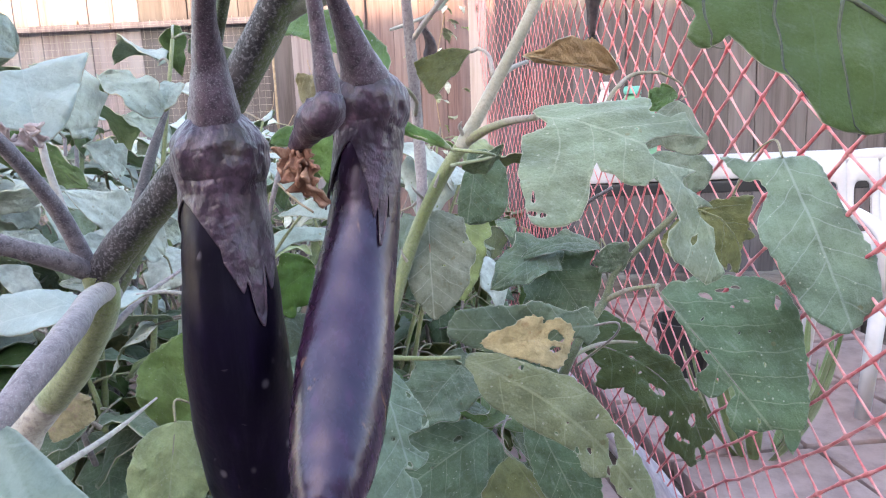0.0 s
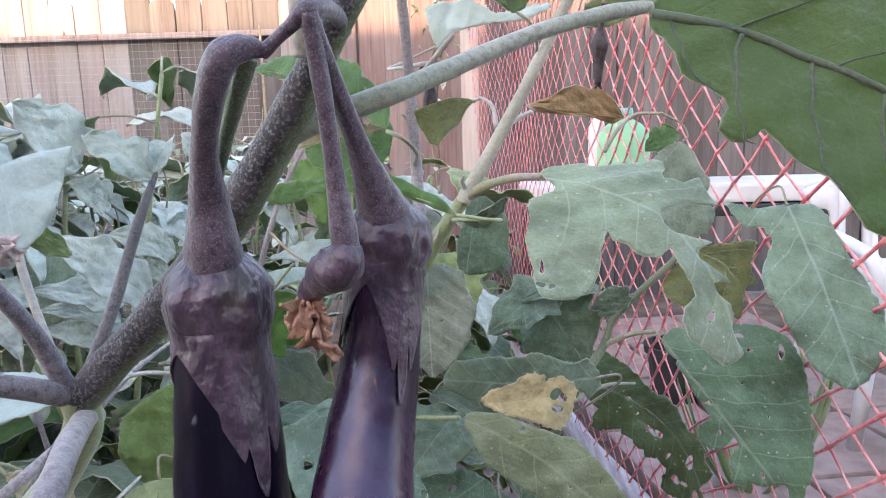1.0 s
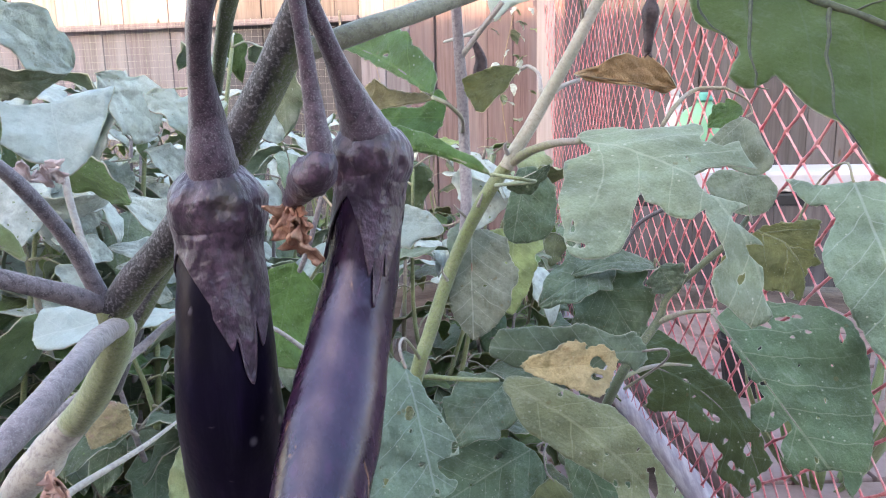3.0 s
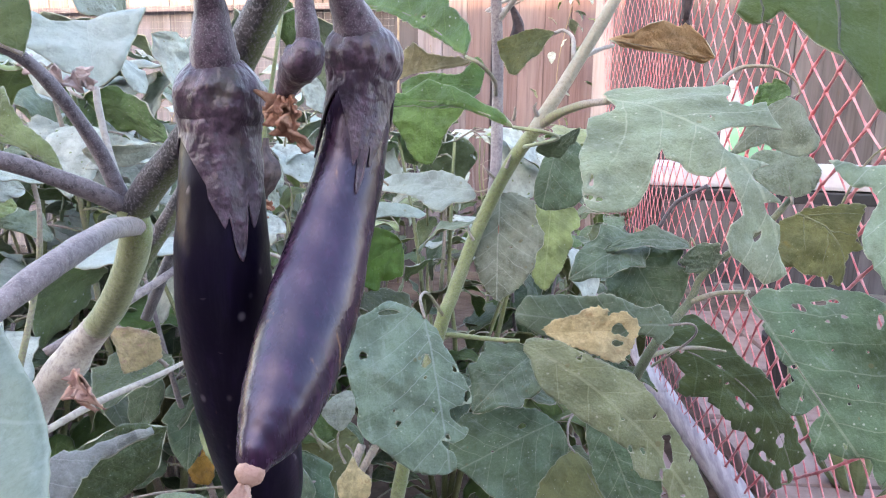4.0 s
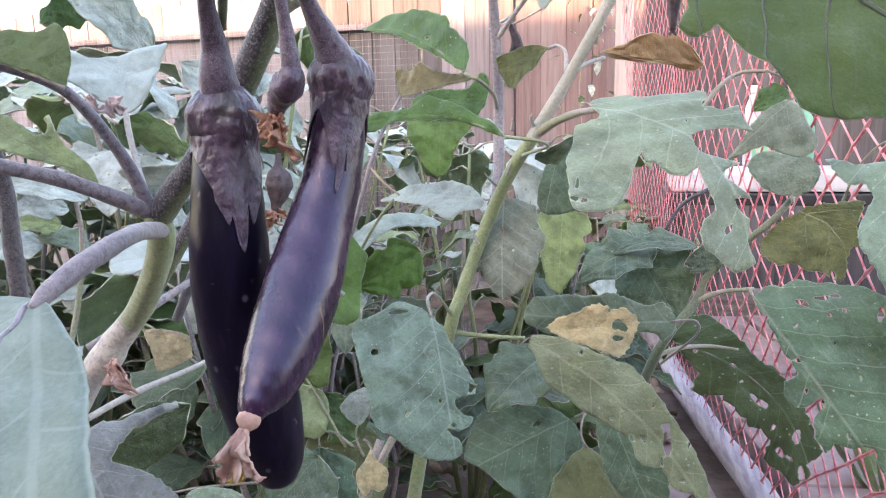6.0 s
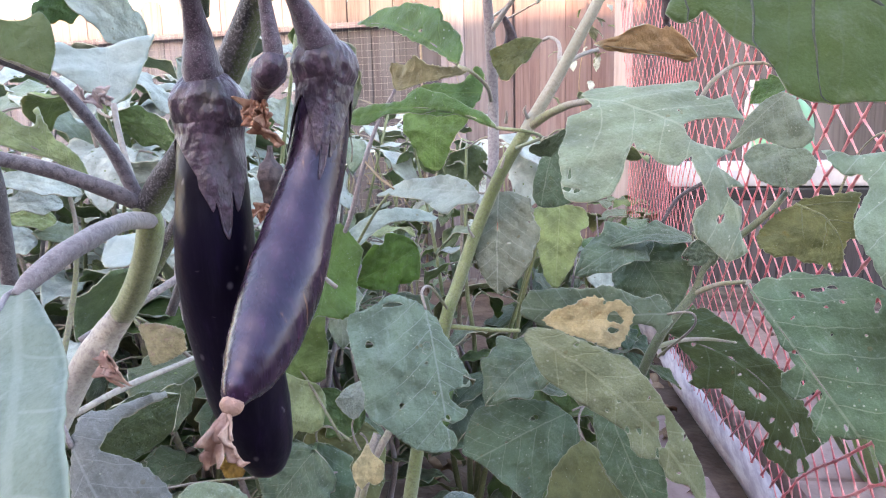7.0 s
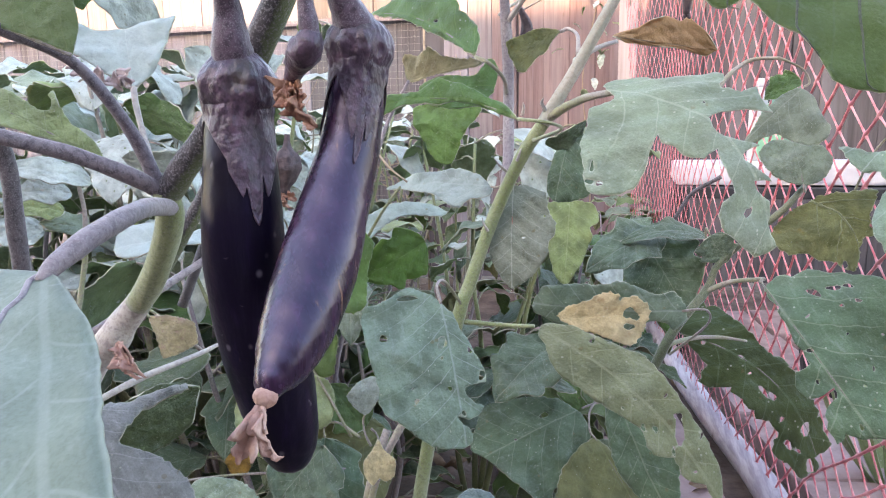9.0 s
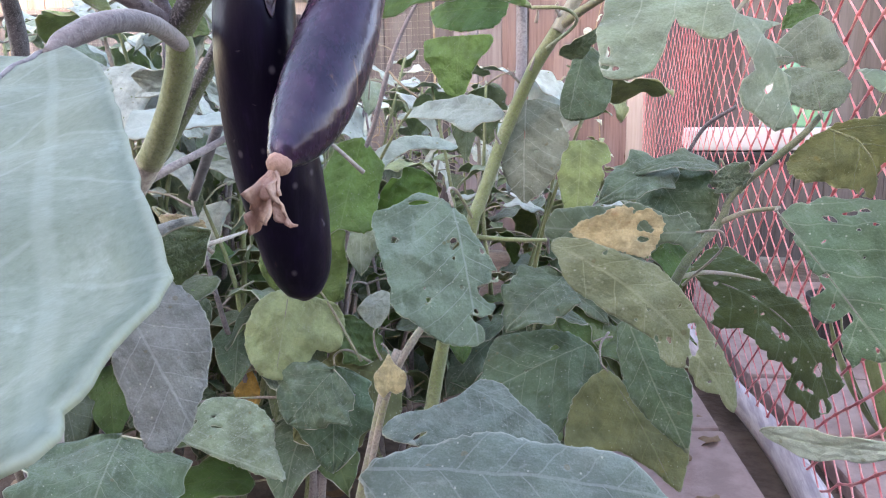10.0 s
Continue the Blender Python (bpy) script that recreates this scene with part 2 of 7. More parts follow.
M_STEM_MAUVE = stem_material("stem_mauve", (0.115, 0.090, 0.108), (0.19, 0.155, 0.17), (0.055, 0.042, 0.052))
M_STEM_GREEN = stem_material("stem_green", (0.175, 0.215, 0.085), (0.24, 0.27, 0.14), (0.12, 0.14, 0.065))
M_STEM_MIX = stem_material("stem_mixed", (0.22, 0.23, 0.12), (0.30, 0.25, 0.22), (0.16, 0.13, 0.11))
M_STEM_DARK = stem_material("stem_dark_green", (0.095, 0.125, 0.06), (0.15, 0.16, 0.085), (0.06, 0.07, 0.04))
M_UNDER_RIB = stem_material("rib_dark", (0.062, 0.085, 0.050), (0.080, 0.098, 0.062), (0.045, 0.055, 0.040), 0.65, 0.04)
M_STEM_BEIGE = stem_material("stem_beige", (0.33, 0.32, 0.25), (0.40, 0.37, 0.31), (0.26, 0.24, 0.19))
M_STEM_PALE = stem_material("stem_pale", (0.36, 0.33, 0.30), (0.44, 0.40, 0.35), (0.24, 0.2, 0.2))
M_PETIOLE = stem_material("petiole_mauve", (0.23, 0.19, 0.205), (0.29, 0.255, 0.26), (0.12, 0.095, 0.11))
M_STEM_HAIRY = stem_material("stem_hairy", (0.25, 0.255, 0.185), (0.33, 0.32, 0.26), (0.15, 0.14, 0.11))
M_TAN = leaf_material("leaf_tan", (0.30, 0.27, 0.15), (0.42, 0.38, 0.24), (0.4, 0.38, 0.28), 0.6, 0.25, blotch=(0.26, 0.2, 0.1), hairs=0.2, glow=(0.34, 0.3, 0.16))
# bearing branch: near black where the sun tans it, green along its lower side, all over pale granular hairs
br = Nodes("branch_speckled")
bo = br.coord()
low = br.tree.nodes.new("ShaderNodeVectorMath")
low.operation = "DOT_PRODUCT"
br.put(low.inputs[0], br.coord("Normal"))
low.inputs[1].default_value = (0.72, 0.0, -0.69)
bc = br.mix(br.ramp(br.noise(bo, 60.0, 4.0, 0.65), 0.4, 0.65), (0.026, 0.022, 0.028), (0.060, 0.050, 0.058))
side_green = br.ramp(br.math("ADD", low.outputs["Value"], br.math("MULTIPLY", br.math("SUBTRACT", br.noise(bo, 180.0, 4.0, 0.7), 0.5), 0.9)), 0.35, 0.85)
bc = br.mix(side_green, bc, (0.105, 0.125, 0.060))
bc = br.mix(br.math("MULTIPLY", br.ramp(br.noise(bo, 760.0, 2.0, 0.6), 0.48, 0.66), 0.50), bc, (0.25, 0.235, 0.26))
M_BRANCH = br.done(br.principled(bc, 0.6, br.bump(br.noise(bo, 620.0, 2.0), 0.0008, 1.0), Specular_IOR_Level=0.35, Sheen_Weight=0.1))
M_TWIG = plain_material("dry_twig", (0.24, 0.17, 0.11), (0.36, 0.28, 0.2), 40.0, 0.8, 300.0)
M_DRYFLOWER = plain_material("dry_flower", (0.29, 0.125, 0.085), (0.44, 0.25, 0.18), 160.0, 0.75, 300.0, 0.002)
M_FUZZ = plain_material("fuzzy_pink", (0.46, 0.34, 0.33), (0.56, 0.46, 0.44), 200.0, 0.9, 500.0, 0.001)
M_PINKDRY = plain_material("dry_flower_pink", (0.37, 0.205, 0.170), (0.47, 0.31, 0.26), 70.0, 0.75, 300.0, 0.002)


# ---------------------------------------------------------------- mesh helpers
def mesh_object(name, verts, faces, materials, parent=None, label="", smooth=True, slots=None):
    me = bpy.data.meshes.new(name)
    me.from_pydata([tuple(v) for v in verts], [], faces)
    for m in materials if isinstance(materials, (list, tuple)) else [materials]:
        me.materials.append(m)
    if slots is not None:
        me.polygons.foreach_set("material_index", np.asarray(slots, dtype=np.int32))
    me.polygons.foreach_set("use_smooth", np.full(len(me.polygons), smooth, dtype=bool))
    me.update()
    ob = new(name, me)
    ob.parent = parent
    if label:
        tagged(ob, label)
    return ob


def spline(points, steps):
    """A smooth line (Catmull-Rom) through points of any dimension; steps per stretch."""
    p = np.array(points, float)
    p = np.vstack([2 * p[0] - p[1], p, 2 * p[-1] - p[-2]])
    out = []
    for i in range(1, len(p) - 2):
        for k in range(steps):
            t = k / steps
            a, b, c, d = p[i - 1], p[i], p[i + 1], p[i + 2]
            out.append(0.5 * (2 * b + (c - a) * t + (2 * a - 5 * b + 4 * c - d) * t * t + (3 * b - a - 3 * c + d) * t**3))
    out.append(p[-2])
    return np.array(out)


def tube_data(points, steps=6, sides=10, rough=0.05, seed=0, lobes=0, lobe_depth=0.0, flat=1.0, close=True):
    """Verts and faces of a tube through rows of (x, y, z, radius)."""
    line = spline(points, steps)
    rng = np.random.RandomState(seed)
    n = len(line)
    t = np.gradient(line[:, :3], axis=0)
    t /= np.linalg.norm(t, axis=1)[:, None] + 1e-12
    ref = np.array([0.31, 0.17, 0.93])
    if abs(t[0] @ ref) > 0.9:
        ref = np.array([0.9, 0.3, 0.1])
    a = ref - (ref @ t[0]) * t[0]
    a /= np.linalg.norm(a)
    verts, faces = [], []
    ang = np.arange(sides) * 2 * np.pi / sides
    wob = rng.rand(sides) * 2 * np.pi
    for i in range(n):
        a = a - (a @ t[i]) * t[i]
        a /= np.linalg.norm(a)
        b = np.cross(t[i], a)
        r = line[i, 3] * (1 + rough * np.sin(i * 0.9 + wob) * rng.uniform(0.4, 1, sides) + lobe_depth * np.cos(lobes * ang))
        ring = line[i, :3] + np.outer(r * np.cos(ang), a) + np.outer(r * np.sin(ang) * flat, b)
        verts.extend(ring)
    for i in range(n - 1):
        for j in range(sides):
            k = (j + 1) % sides
            faces.append((i * sides + j, i * sides + k, (i + 1) * sides + k, (i + 1) * sides + j))
    if close:
        faces.append(tuple(range(sides))[::-1])
        faces.append(tuple(range((n - 1) * sides, n * sides)))
    return [tuple(v) for v in verts], faces


def tube(name, points, material, parent=None, label="", **more):
    v, f = tube_data(points, **more)
    return mesh_object(name, v, f, material, parent, label)


def thing(name, at, label, category, group=""):
    e = new(name)
    e.empty_display_size = 0.05
    e.location = at
    return tagged(e, label, category, group)


def under(ob, parent):
    """Hang ob under a parent that stands away from the origin, keeping its own coordinates in the world."""
    ob.parent = parent
    ob.matrix_parent_inverse = Matrix.Translation(parent.location).inverted()
    return ob


def leaf_data(base, tip, normal, width, sag=0.1, fold=0.15, curl=0.0, wave=0.06, lobes=0.12, ragged=0.0, holes=(), nu=40, nv=26, seed=0, heart=0.0, peak=0.74, left=None, right=None, sweep=0.0):
    """Blade between base and tip. normal: the way its upper side faces; sag: rise of the midrib's middle as a part of the length;
    fold: how far the halves rise (or, minus, fall) from the midrib; curl: the bend of the rims; holes: (along, across -1..1, radius in metres)."""
    rng = np.random.RandomState(seed)
    b, e, nrm = (np.array(v, float) for v in (base, tip, normal))
    axis = e - b
    length = np.linalg.norm(axis)
    axis /= length
    nrm = nrm - (nrm @ axis) * axis
    nrm /= np.linalg.norm(nrm)
    side = np.cross(axis, nrm)
    u = np.linspace(0, 1, nu + 1)
    s = np.linspace(-1, 1, nv + 1)
    U, S = np.meshgrid(u, s, indexing="ij")
    half = width / 2 * np.sin(np.pi * np.clip(u, 0, 1) ** peak) ** 0.72
    ph = rng.rand(8) * 2 * np.pi
    rim = np.ones((nu + 1, 2))
    for k in range(2):
        lob = lobes * (np.cos(2 * np.pi * (2.6 * u) + ph[k]) + 0.5 * np.cos(2 * np.pi * 4.7 * u + ph[2 + k]))
        lob += 0.12 * lobes * np.cos(2 * np.pi * 9.3 * u + ph[4 + k])
        rag = ragged * np.interp(u, np.linspace(0, 1, 34), rng.rand(34) - 0.75)
        rim[:, k] = np.clip(1 + (lob + rag) * np.clip(np.sin(np.pi * u) * 1.6, 0, 1), 0.12, 1.6)
    reach = rim * half[:, None]
    for k, given in enumerate((left, right)):
        if given:
            curve = spline([[g] for g in given], 8)[:, 0]
            fine = 1 + 0.012 * np.cos(2 * np.pi * 7.3 * u + ph[k]) + 0.03 * np.interp(u, np.linspace(0, 1, 19), rng.rand(19) - 0.5) + ragged * np.interp(u, np.linspace(0, 1, 27), rng.rand(27) - 0.6)
            reach[:, k] = np.clip(np.interp(u, np.linspace(0, 1, len(curve)), curve), 0.004, None) * width / 2 * fine
    across = np.where(S < 0, reach[:, :1], reach[:, 1:]) * S
    drift = sweep * length * 4 * U * (1 - U)
    back = heart * length * np.abs(S) ** 1.5 * np.exp(-((U / 0.16) ** 2)) * 1.2
    along = U * length - back
    bend = 4 * sag * length * U * (1 - U)
    rise = bend + fold * np.abs(across) + curl * across**2 / (width / 2)
    rise += wave * width * (np.sin(2 * np.pi * 1.7 * U + ph[5] + (S > 0) * 1.9) * S**2 + 0.35 * np.sin(2 * np.pi * 4.3 * U + ph[6] + (S > 0) * 2.2) * S**4)
    f = ((U - 0.95 * np.abs(across) / length) / 0.15 + (S > 0) * 0.4) % 1.0
    rise += 0.008 * width * np.sin(np.pi * f) * np.minimum(1, np.abs(S) * 4) * (1 - S**4)
    rise += 0.010 * width * (np.sin(2 * np.pi * (3.3 * U + 1.1 * S) + ph[0]) + np.sin(2 * np.pi * (2.1 * U - 1.7 * S) + ph[1]) + 0.6 * np.sin(2 * np.pi * (5.9 * U + 2.3 * S) + ph[2]))
    P = b + along[..., None] * axis + (across + drift)[..., None] * side + rise[..., None] * nrm
    keep = np.ones((nu, nv), bool)
    cu, ca = (along[:-1, :-1] + along[1:, 1:]) / 2, (across[:-1, :-1] + across[1:, 1:]) / 2
    for hu, hs, r in holes:
        row = min(nu, max(0, int(hu * nu)))
        ha = hs * (reach[row, 0] if hs < 0 else reach[row, 1])
        ang = np.arctan2(ca - ha, cu - hu * length)
        rr = r * (1 + 0.16 * np.sin(2 * ang + hu * 40) + 0.12 * np.sin(3 * ang + hs * 30))
        keep &= np.hypot(cu - hu * length, ca - ha) > rr
    # two skins and a rim
    gu, gv = np.gradient(P, axis=0), np.gradient(P, axis=1)
    N = np.cross(gv, gu)
    N /= np.linalg.norm(N, axis=-1)[..., None] + 1e-12
    if (N * nrm).sum() < 0:
        N = -N
    thick = 0.0006
    m = (nu + 1) * (nv + 1)
    verts = np.vstack([(P + N * thick).reshape(-1, 3), (P - N * thick).reshape(-1, 3)])
    idx = np.arange(m).reshape(nu + 1, nv + 1)
    q = np.stack([idx[:-1, :-1], idx[:-1, 1:], idx[1:, 1:], idx[1:, :-1]], -1)[keep]
    flip = np.cross(P[0, 1] - P[0, 0] if nu < 2 else P[nu // 2, 1] - P[nu // 2, 0], P[nu // 2 + 1, 0] - P[nu // 2, 0]) @ nrm < 0
    top = q[:, ::-1] if flip else q
    edges = {}
    for face in top.tolist():
        for a, c in zip(face, face[1:] + face[:1]):
            if edges.pop((c, a), None) is None:
                edges[(a, c)] = 1
    rim_faces = [(c, a, a + m, c + m) for a, c in edges]
    faces = top.tolist() + (top[:, ::-1] + m).tolist() + rim_faces
    slots = [0] * len(top) + [1] * len(top) + [2] * len(rim_faces)
    blade = np.stack([along / length, across / length, np.full_like(U, (seed * 0.37) % 7)], -1).reshape(-1, 3)
    used = np.unique(np.array([i for fc in faces for i in fc])) if not keep.all() else np.arange(2 * m)
    remap = np.full(2 * m, -1)
    remap[used] = np.arange(len(used))
    faces = [[int(remap[i]) for i in fc] for fc in faces] if not keep.all() else faces
    border = np.zeros(2 * m)
    ends = np.array(list(edges)).ravel()
    border[ends] = border[ends + m] = 1.0
    return verts[used], faces, slots, np.vstack([blade, blade])[used], border[used]


def leaf_mesh(name, data, mats):
    verts, faces, slots, blade, border = data
    me = bpy.data.meshes.new(name)
    me.from_pydata(verts.tolist(), [], faces)
    for m in mats:
        me.materials.append(m)
    me.polygons.foreach_set("material_index", np.asarray(slots, dtype=np.int32))
    me.polygons.foreach_set("use_smooth", np.ones(len(me.polygons), dtype=bool))
    a = me.attributes.new("blade", "FLOAT_VECTOR", "POINT")
    a.data.foreach_set("vector", blade.ravel())
    a = me.attributes.new("edge", "FLOAT", "POINT")
    a.data.foreach_set("value", border)
    me.update()
    return me


def leaf(parent, base, tip, normal, width, mats, stalk=None, stalk_mat=None, thick=0.0016, label="", rib=0.0, **shape):
    """One leaf: blade, its stalk (petiole) from a joint on the stem, and the raised midrib under the blade."""
    me = leaf_mesh("leaf", leaf_data(base, tip, normal, width, **shape), (*mats, M_RIM))
    ob = under(new("leaf", me), parent)
    if label:
        tagged(ob, label)
    b, t, nrm = Vector(base), Vector(tip), Vector(normal)
    way = (t - b).normalized()
    nrm = (nrm - nrm.dot(way) * way).normalized()
    if rib:
        length = (t - b).length
        sag = shape.get("sag", 0.1)
        rows = []
        for k in range(9):
            f = k / 8 * 0.93
            c = b.lerp(t, f) + nrm * (4 * sag * length * f * (1 - f) - 0.0005) + (t - b).normalized().cross(nrm).normalized() * shape.get("sweep", 0.0) * length * 4 * f * (1 - f)
            rows.append((*c, rib * (1 - 0.8 * f)))
        r = tube("midrib", rows, stalk_mat or M_STEM_MIX, steps=2, sides=6)
        r.parent = ob
    if stalk is not None:
        p = Vector(stalk)
        sag = shape.get("sag", 0.1)
        into = (t - b).normalized() + nrm * 4 * sag
        far = (b - p).length
        mid1 = b - into.normalized() * far * 0.4
        mid = p.lerp(mid1, 0.62) + Vector((0, 0, 0.02 * far))
        r = tube("petiole", [(*p, thick * 1.35), (*mid, thick), (*mid1.lerp(b, 0.5), thick * 0.95), (*b, thick)], stalk_mat or M_STEM_MIX, steps=5, sides=8)
        r.parent = ob
    return ob

def outline_data(base, tip, normal, rim, holes=(), sag=0.05, fold=0.0, lower=None, wave=0.02, sweep=0.0, fine=0.004, grid=44, seed=0):
    """Blade with a drawn rim: rim rows are (along, across) in parts of the distance from base to tip; holes are (along, across, half length, half width, turn).
    fold and lower: how far the two halves rise from the midrib; fine: small unevenness of the rim."""
    rng = np.random.RandomState(seed)
    b, e, nrm = (np.array(v, float) for v in (base, tip, normal))
    axis = e - b
    length = np.linalg.norm(axis)
    axis /= length
    nrm = nrm - (nrm @ axis) * axis
    nrm /= np.linalg.norm(nrm)
    side = np.cross(axis, nrm)
    lower = fold if lower is None else lower
    p = np.array([*rim, *rim[:3]], float)
    loop = []
    for i in range(1, len(rim) + 1):
        a, c, d, g = p[i - 1], p[i], p[i + 1] if i + 1 < len(p) else p[2], p[i + 2] if i + 2 < len(p) else p[3]
        steps = max(2, int(np.linalg.norm(d - c) / 0.022))
        for k in range(steps):
            t = k / steps
            q = 0.5 * (2 * c + (d - a) * t + (2 * a - 5 * c + 4 * d - g) * t * t + (3 * c - a - 3 * d + g) * t**3)
            loop.append(0.55 * q + 0.45 * (c + (d - c) * t) + fine * rng.normal(size=2))
    loops = [np.array(loop)]
    for hu, hv, ra, rb, turn in holes:
        n = 11
        w = np.arange(n) * 2 * np.pi / n
        r = 1 + 0.22 * np.sin(2 * w + hu * 40) + 0.16 * np.sin(3 * w + hv * 60) + 0.07 * rng.normal(size=n)
        x, y = ra * r * np.cos(w), rb * r * np.sin(w)
        loops.append(np.stack([hu + x * math.cos(turn) - y * math.sin(turn), hv + x * math.sin(turn) + y * math.cos(turn)], -1))

    def inside(pts, poly):
        x, y = pts[:, 0], pts[:, 1]
        hit = np.zeros(len(pts), bool)
        for (x0, y0), (x1, y1) in zip(poly, np.roll(poly, -1, axis=0)):
            if y0 != y1:
                hit ^= ((y0 > y) != (y1 > y)) & (x < (x1 - x0) * (y - y0) / (y1 - y0) + x0)
        return hit

    lo, hi = loops[0].min(0), loops[0].max(0)
    h = max(hi - lo) / grid
    gu, gv = np.meshgrid(np.arange(lo[0], hi[0], h), np.arange(lo[1], hi[1], h), indexing="ij")
    pts = np.stack([gu.ravel(), gv.ravel()], -1) + rng.uniform(-0.15, 0.15, (gu.size, 2)) * h
    ok = inside(pts, loops[0])
    for lp in loops[1:]:
        ok &= ~inside(pts, lp)
    every = np.vstack(loops)
    for chunk in every:
        ok &= np.hypot(pts[:, 0] - chunk[0], pts[:, 1] - chunk[1]) > 0.55 * h
    pts = pts[ok]
    coords = [Vector(q) for q in np.vstack([every, pts]).tolist()]
    edges, o = [], 0
    for lp in loops:
        edges += [(o + k, o + (k + 1) % len(lp)) for k in range(len(lp))]
        o += len(lp)
    vs, _, tris, *_ = geometry.delaunay_2d_cdt(coords, edges, [], 0, 1e-6)
    uv = np.array([tuple(q) for q in vs])
    tris = np.array([f for f in tris if len(f) == 3])
    mid = uv[tris].mean(1)
    ok = inside(mid, loops[0])
    for lp in loops[1:]:
        ok &= ~inside(mid, lp)
    tris = tris[ok]
    U, V = uv[:, 0], uv[:, 1]
    W = V - sweep * 4 * U * (1 - U)
    ph = rng.rand(8) * 2 * np.pi
    rise = 4 * sag * U * (1 - U) + np.where(W > 0, fold, lower) * np.sqrt(W**2 + 0.0004)
    rise += wave * (np.sin(2 * np.pi * 1.9 * U + ph[0] + (W > 0) * 1.9) * np.minimum(1, (W / 0.25) ** 2) + 0.3 * np.sin(2 * np.pi * 4.6 * U + ph[1] + (W > 0) * 2.2) * np.minimum(1, (W / 0.3) ** 4))
    f = ((U - 0.95 * np.abs(W)) / 0.15 + (W > 0) * 0.4) % 1.0
    rise += 0.006 * np.sin(np.pi * f) * np.minimum(1, np.abs(W) * 8)
    rise += 0.005 * (np.sin(2 * np.pi * (3.3 * U + 2.1 * W) + ph[2]) + np.sin(2 * np.pi * (2.1 * U - 3.7 * W) + ph[3]) + 0.6 * np.sin(2 * np.pi * (6.9 * U + 5.3 * W) + ph[4]))
    P = b + length * (np.outer(U, axis) + np.outer(V, side) + np.outer(rise, nrm))
    N = np.zeros_like(P)
    a, c, d = P[tris[:, 0]], P[tris[:, 1]], P[tris[:, 2]]
    fn = np.cross(c - a, d - a)
    flip = fn @ nrm < 0
    tris[flip] = tris[flip][:, ::-1]
    fn[flip] *= -1
    for k in range(3):
        np.add.at(N, tris[:, k], fn)
    N /= np.linalg.norm(N, axis=1)[:, None] + 1e-12
    m = len(P)
    verts = np.vstack([P + N * 0.0005, P - N * 0.0005])
    rims = {}
    for face in tris.tolist():
        for s, t in zip(face, face[1:] + face[:1]):
            if rims.pop((t, s), None) is None:
                rims[s, t] = 1
    rim_faces = [(t, s, s + m, t + m) for s, t in rims]
    faces = tris.tolist() + (tris[:, ::-1] + m).tolist() + rim_faces
    slots = [0] * len(tris) + [1] * len(tris) + [2] * len(rim_faces)
    blade = np.stack([U, W, np.full_like(U, (seed * 0.37) % 7)], -1)
    border = np.zeros(2 * m)
    ends = np.array(list(rims)).ravel()
    border[ends] = border[ends + m] = 1.0
    return verts, faces, slots, np.vstack([blade, blade]), border


def drawn_leaf(parent, base, tip, normal, rim, mats, stalk=None, stalk_mat=None, thick=0.0016, label="", rib=0.0, veins=(), rim_mat=None, **shape):
    """A leaf with its own outline, torn or lobed, its stalk and the midrib under it.
    veins: raised side veins on the side that the normal faces, each (start on the midrib, end along, end across, radius, bow)."""
    data = outline_data(base, tip, normal, rim, **shape)
    ob = under(new("leaf", leaf_mesh("leaf", data, (*mats, rim_mat or M_RIM))), parent)
    half = len(data[0]) // 2
    flat, top_skin = data[3][:half, :2], np.array(data[0][:half])
    for u0, u1, w1, radius, bow in veins:
        rows = []
        for k in range(9):
            f = k / 8
            u, w = u0 + (u1 - u0) * f - bow * 4 * f * (1 - f), w1 * f
            near = np.argsort(np.hypot(flat[:, 0] - u, flat[:, 1] - w))[:3]
            rows.append((*top_skin[near].mean(0), radius * (1 - 0.75 * f)))
        tube("vein", rows, stalk_mat or M_STEM_MIX, steps=2, sides=6, rough=0.0).parent = ob
    if label:
        tagged(ob, label)
    b, t, nrm = Vector(base), Vector(tip), Vector(normal)
    way = (t - b).normalized()
    nrm = (nrm - nrm.dot(way) * way).normalized()
    length = (t - b).length
    sag = shape.get("sag", 0.05)
    if rib:
        rows = []
        for k in range(9):
            f = k / 8 * 0.93
            c = b.lerp(t, f) + nrm * (4 * sag * length * f * (1 - f) - 0.0004) + way.cross(nrm) * shape.get("sweep", 0.0) * length * 4 * f * (1 - f)
            rows.append((*c, rib * (1 - 0.8 * f)))
        tube("midrib", rows, stalk_mat or M_STEM_MIX, steps=2, sides=6).parent = ob
    if stalk is not None:
        p = Vector(stalk)
        far = (b - p).length
        mid1 = b - (way + nrm * 4 * sag).normalized() * far * 0.4
        mid = p.lerp(mid1, 0.62) + Vector((0, 0, 0.02 * far))
        tube("petiole", [(*p, thick * 1.35), (*mid, thick), (*mid1.lerp(b, 0.5), thick * 0.95), (*b, thick)], stalk_mat or M_STEM_MIX, steps=5, sides=8).parent = ob
    return ob


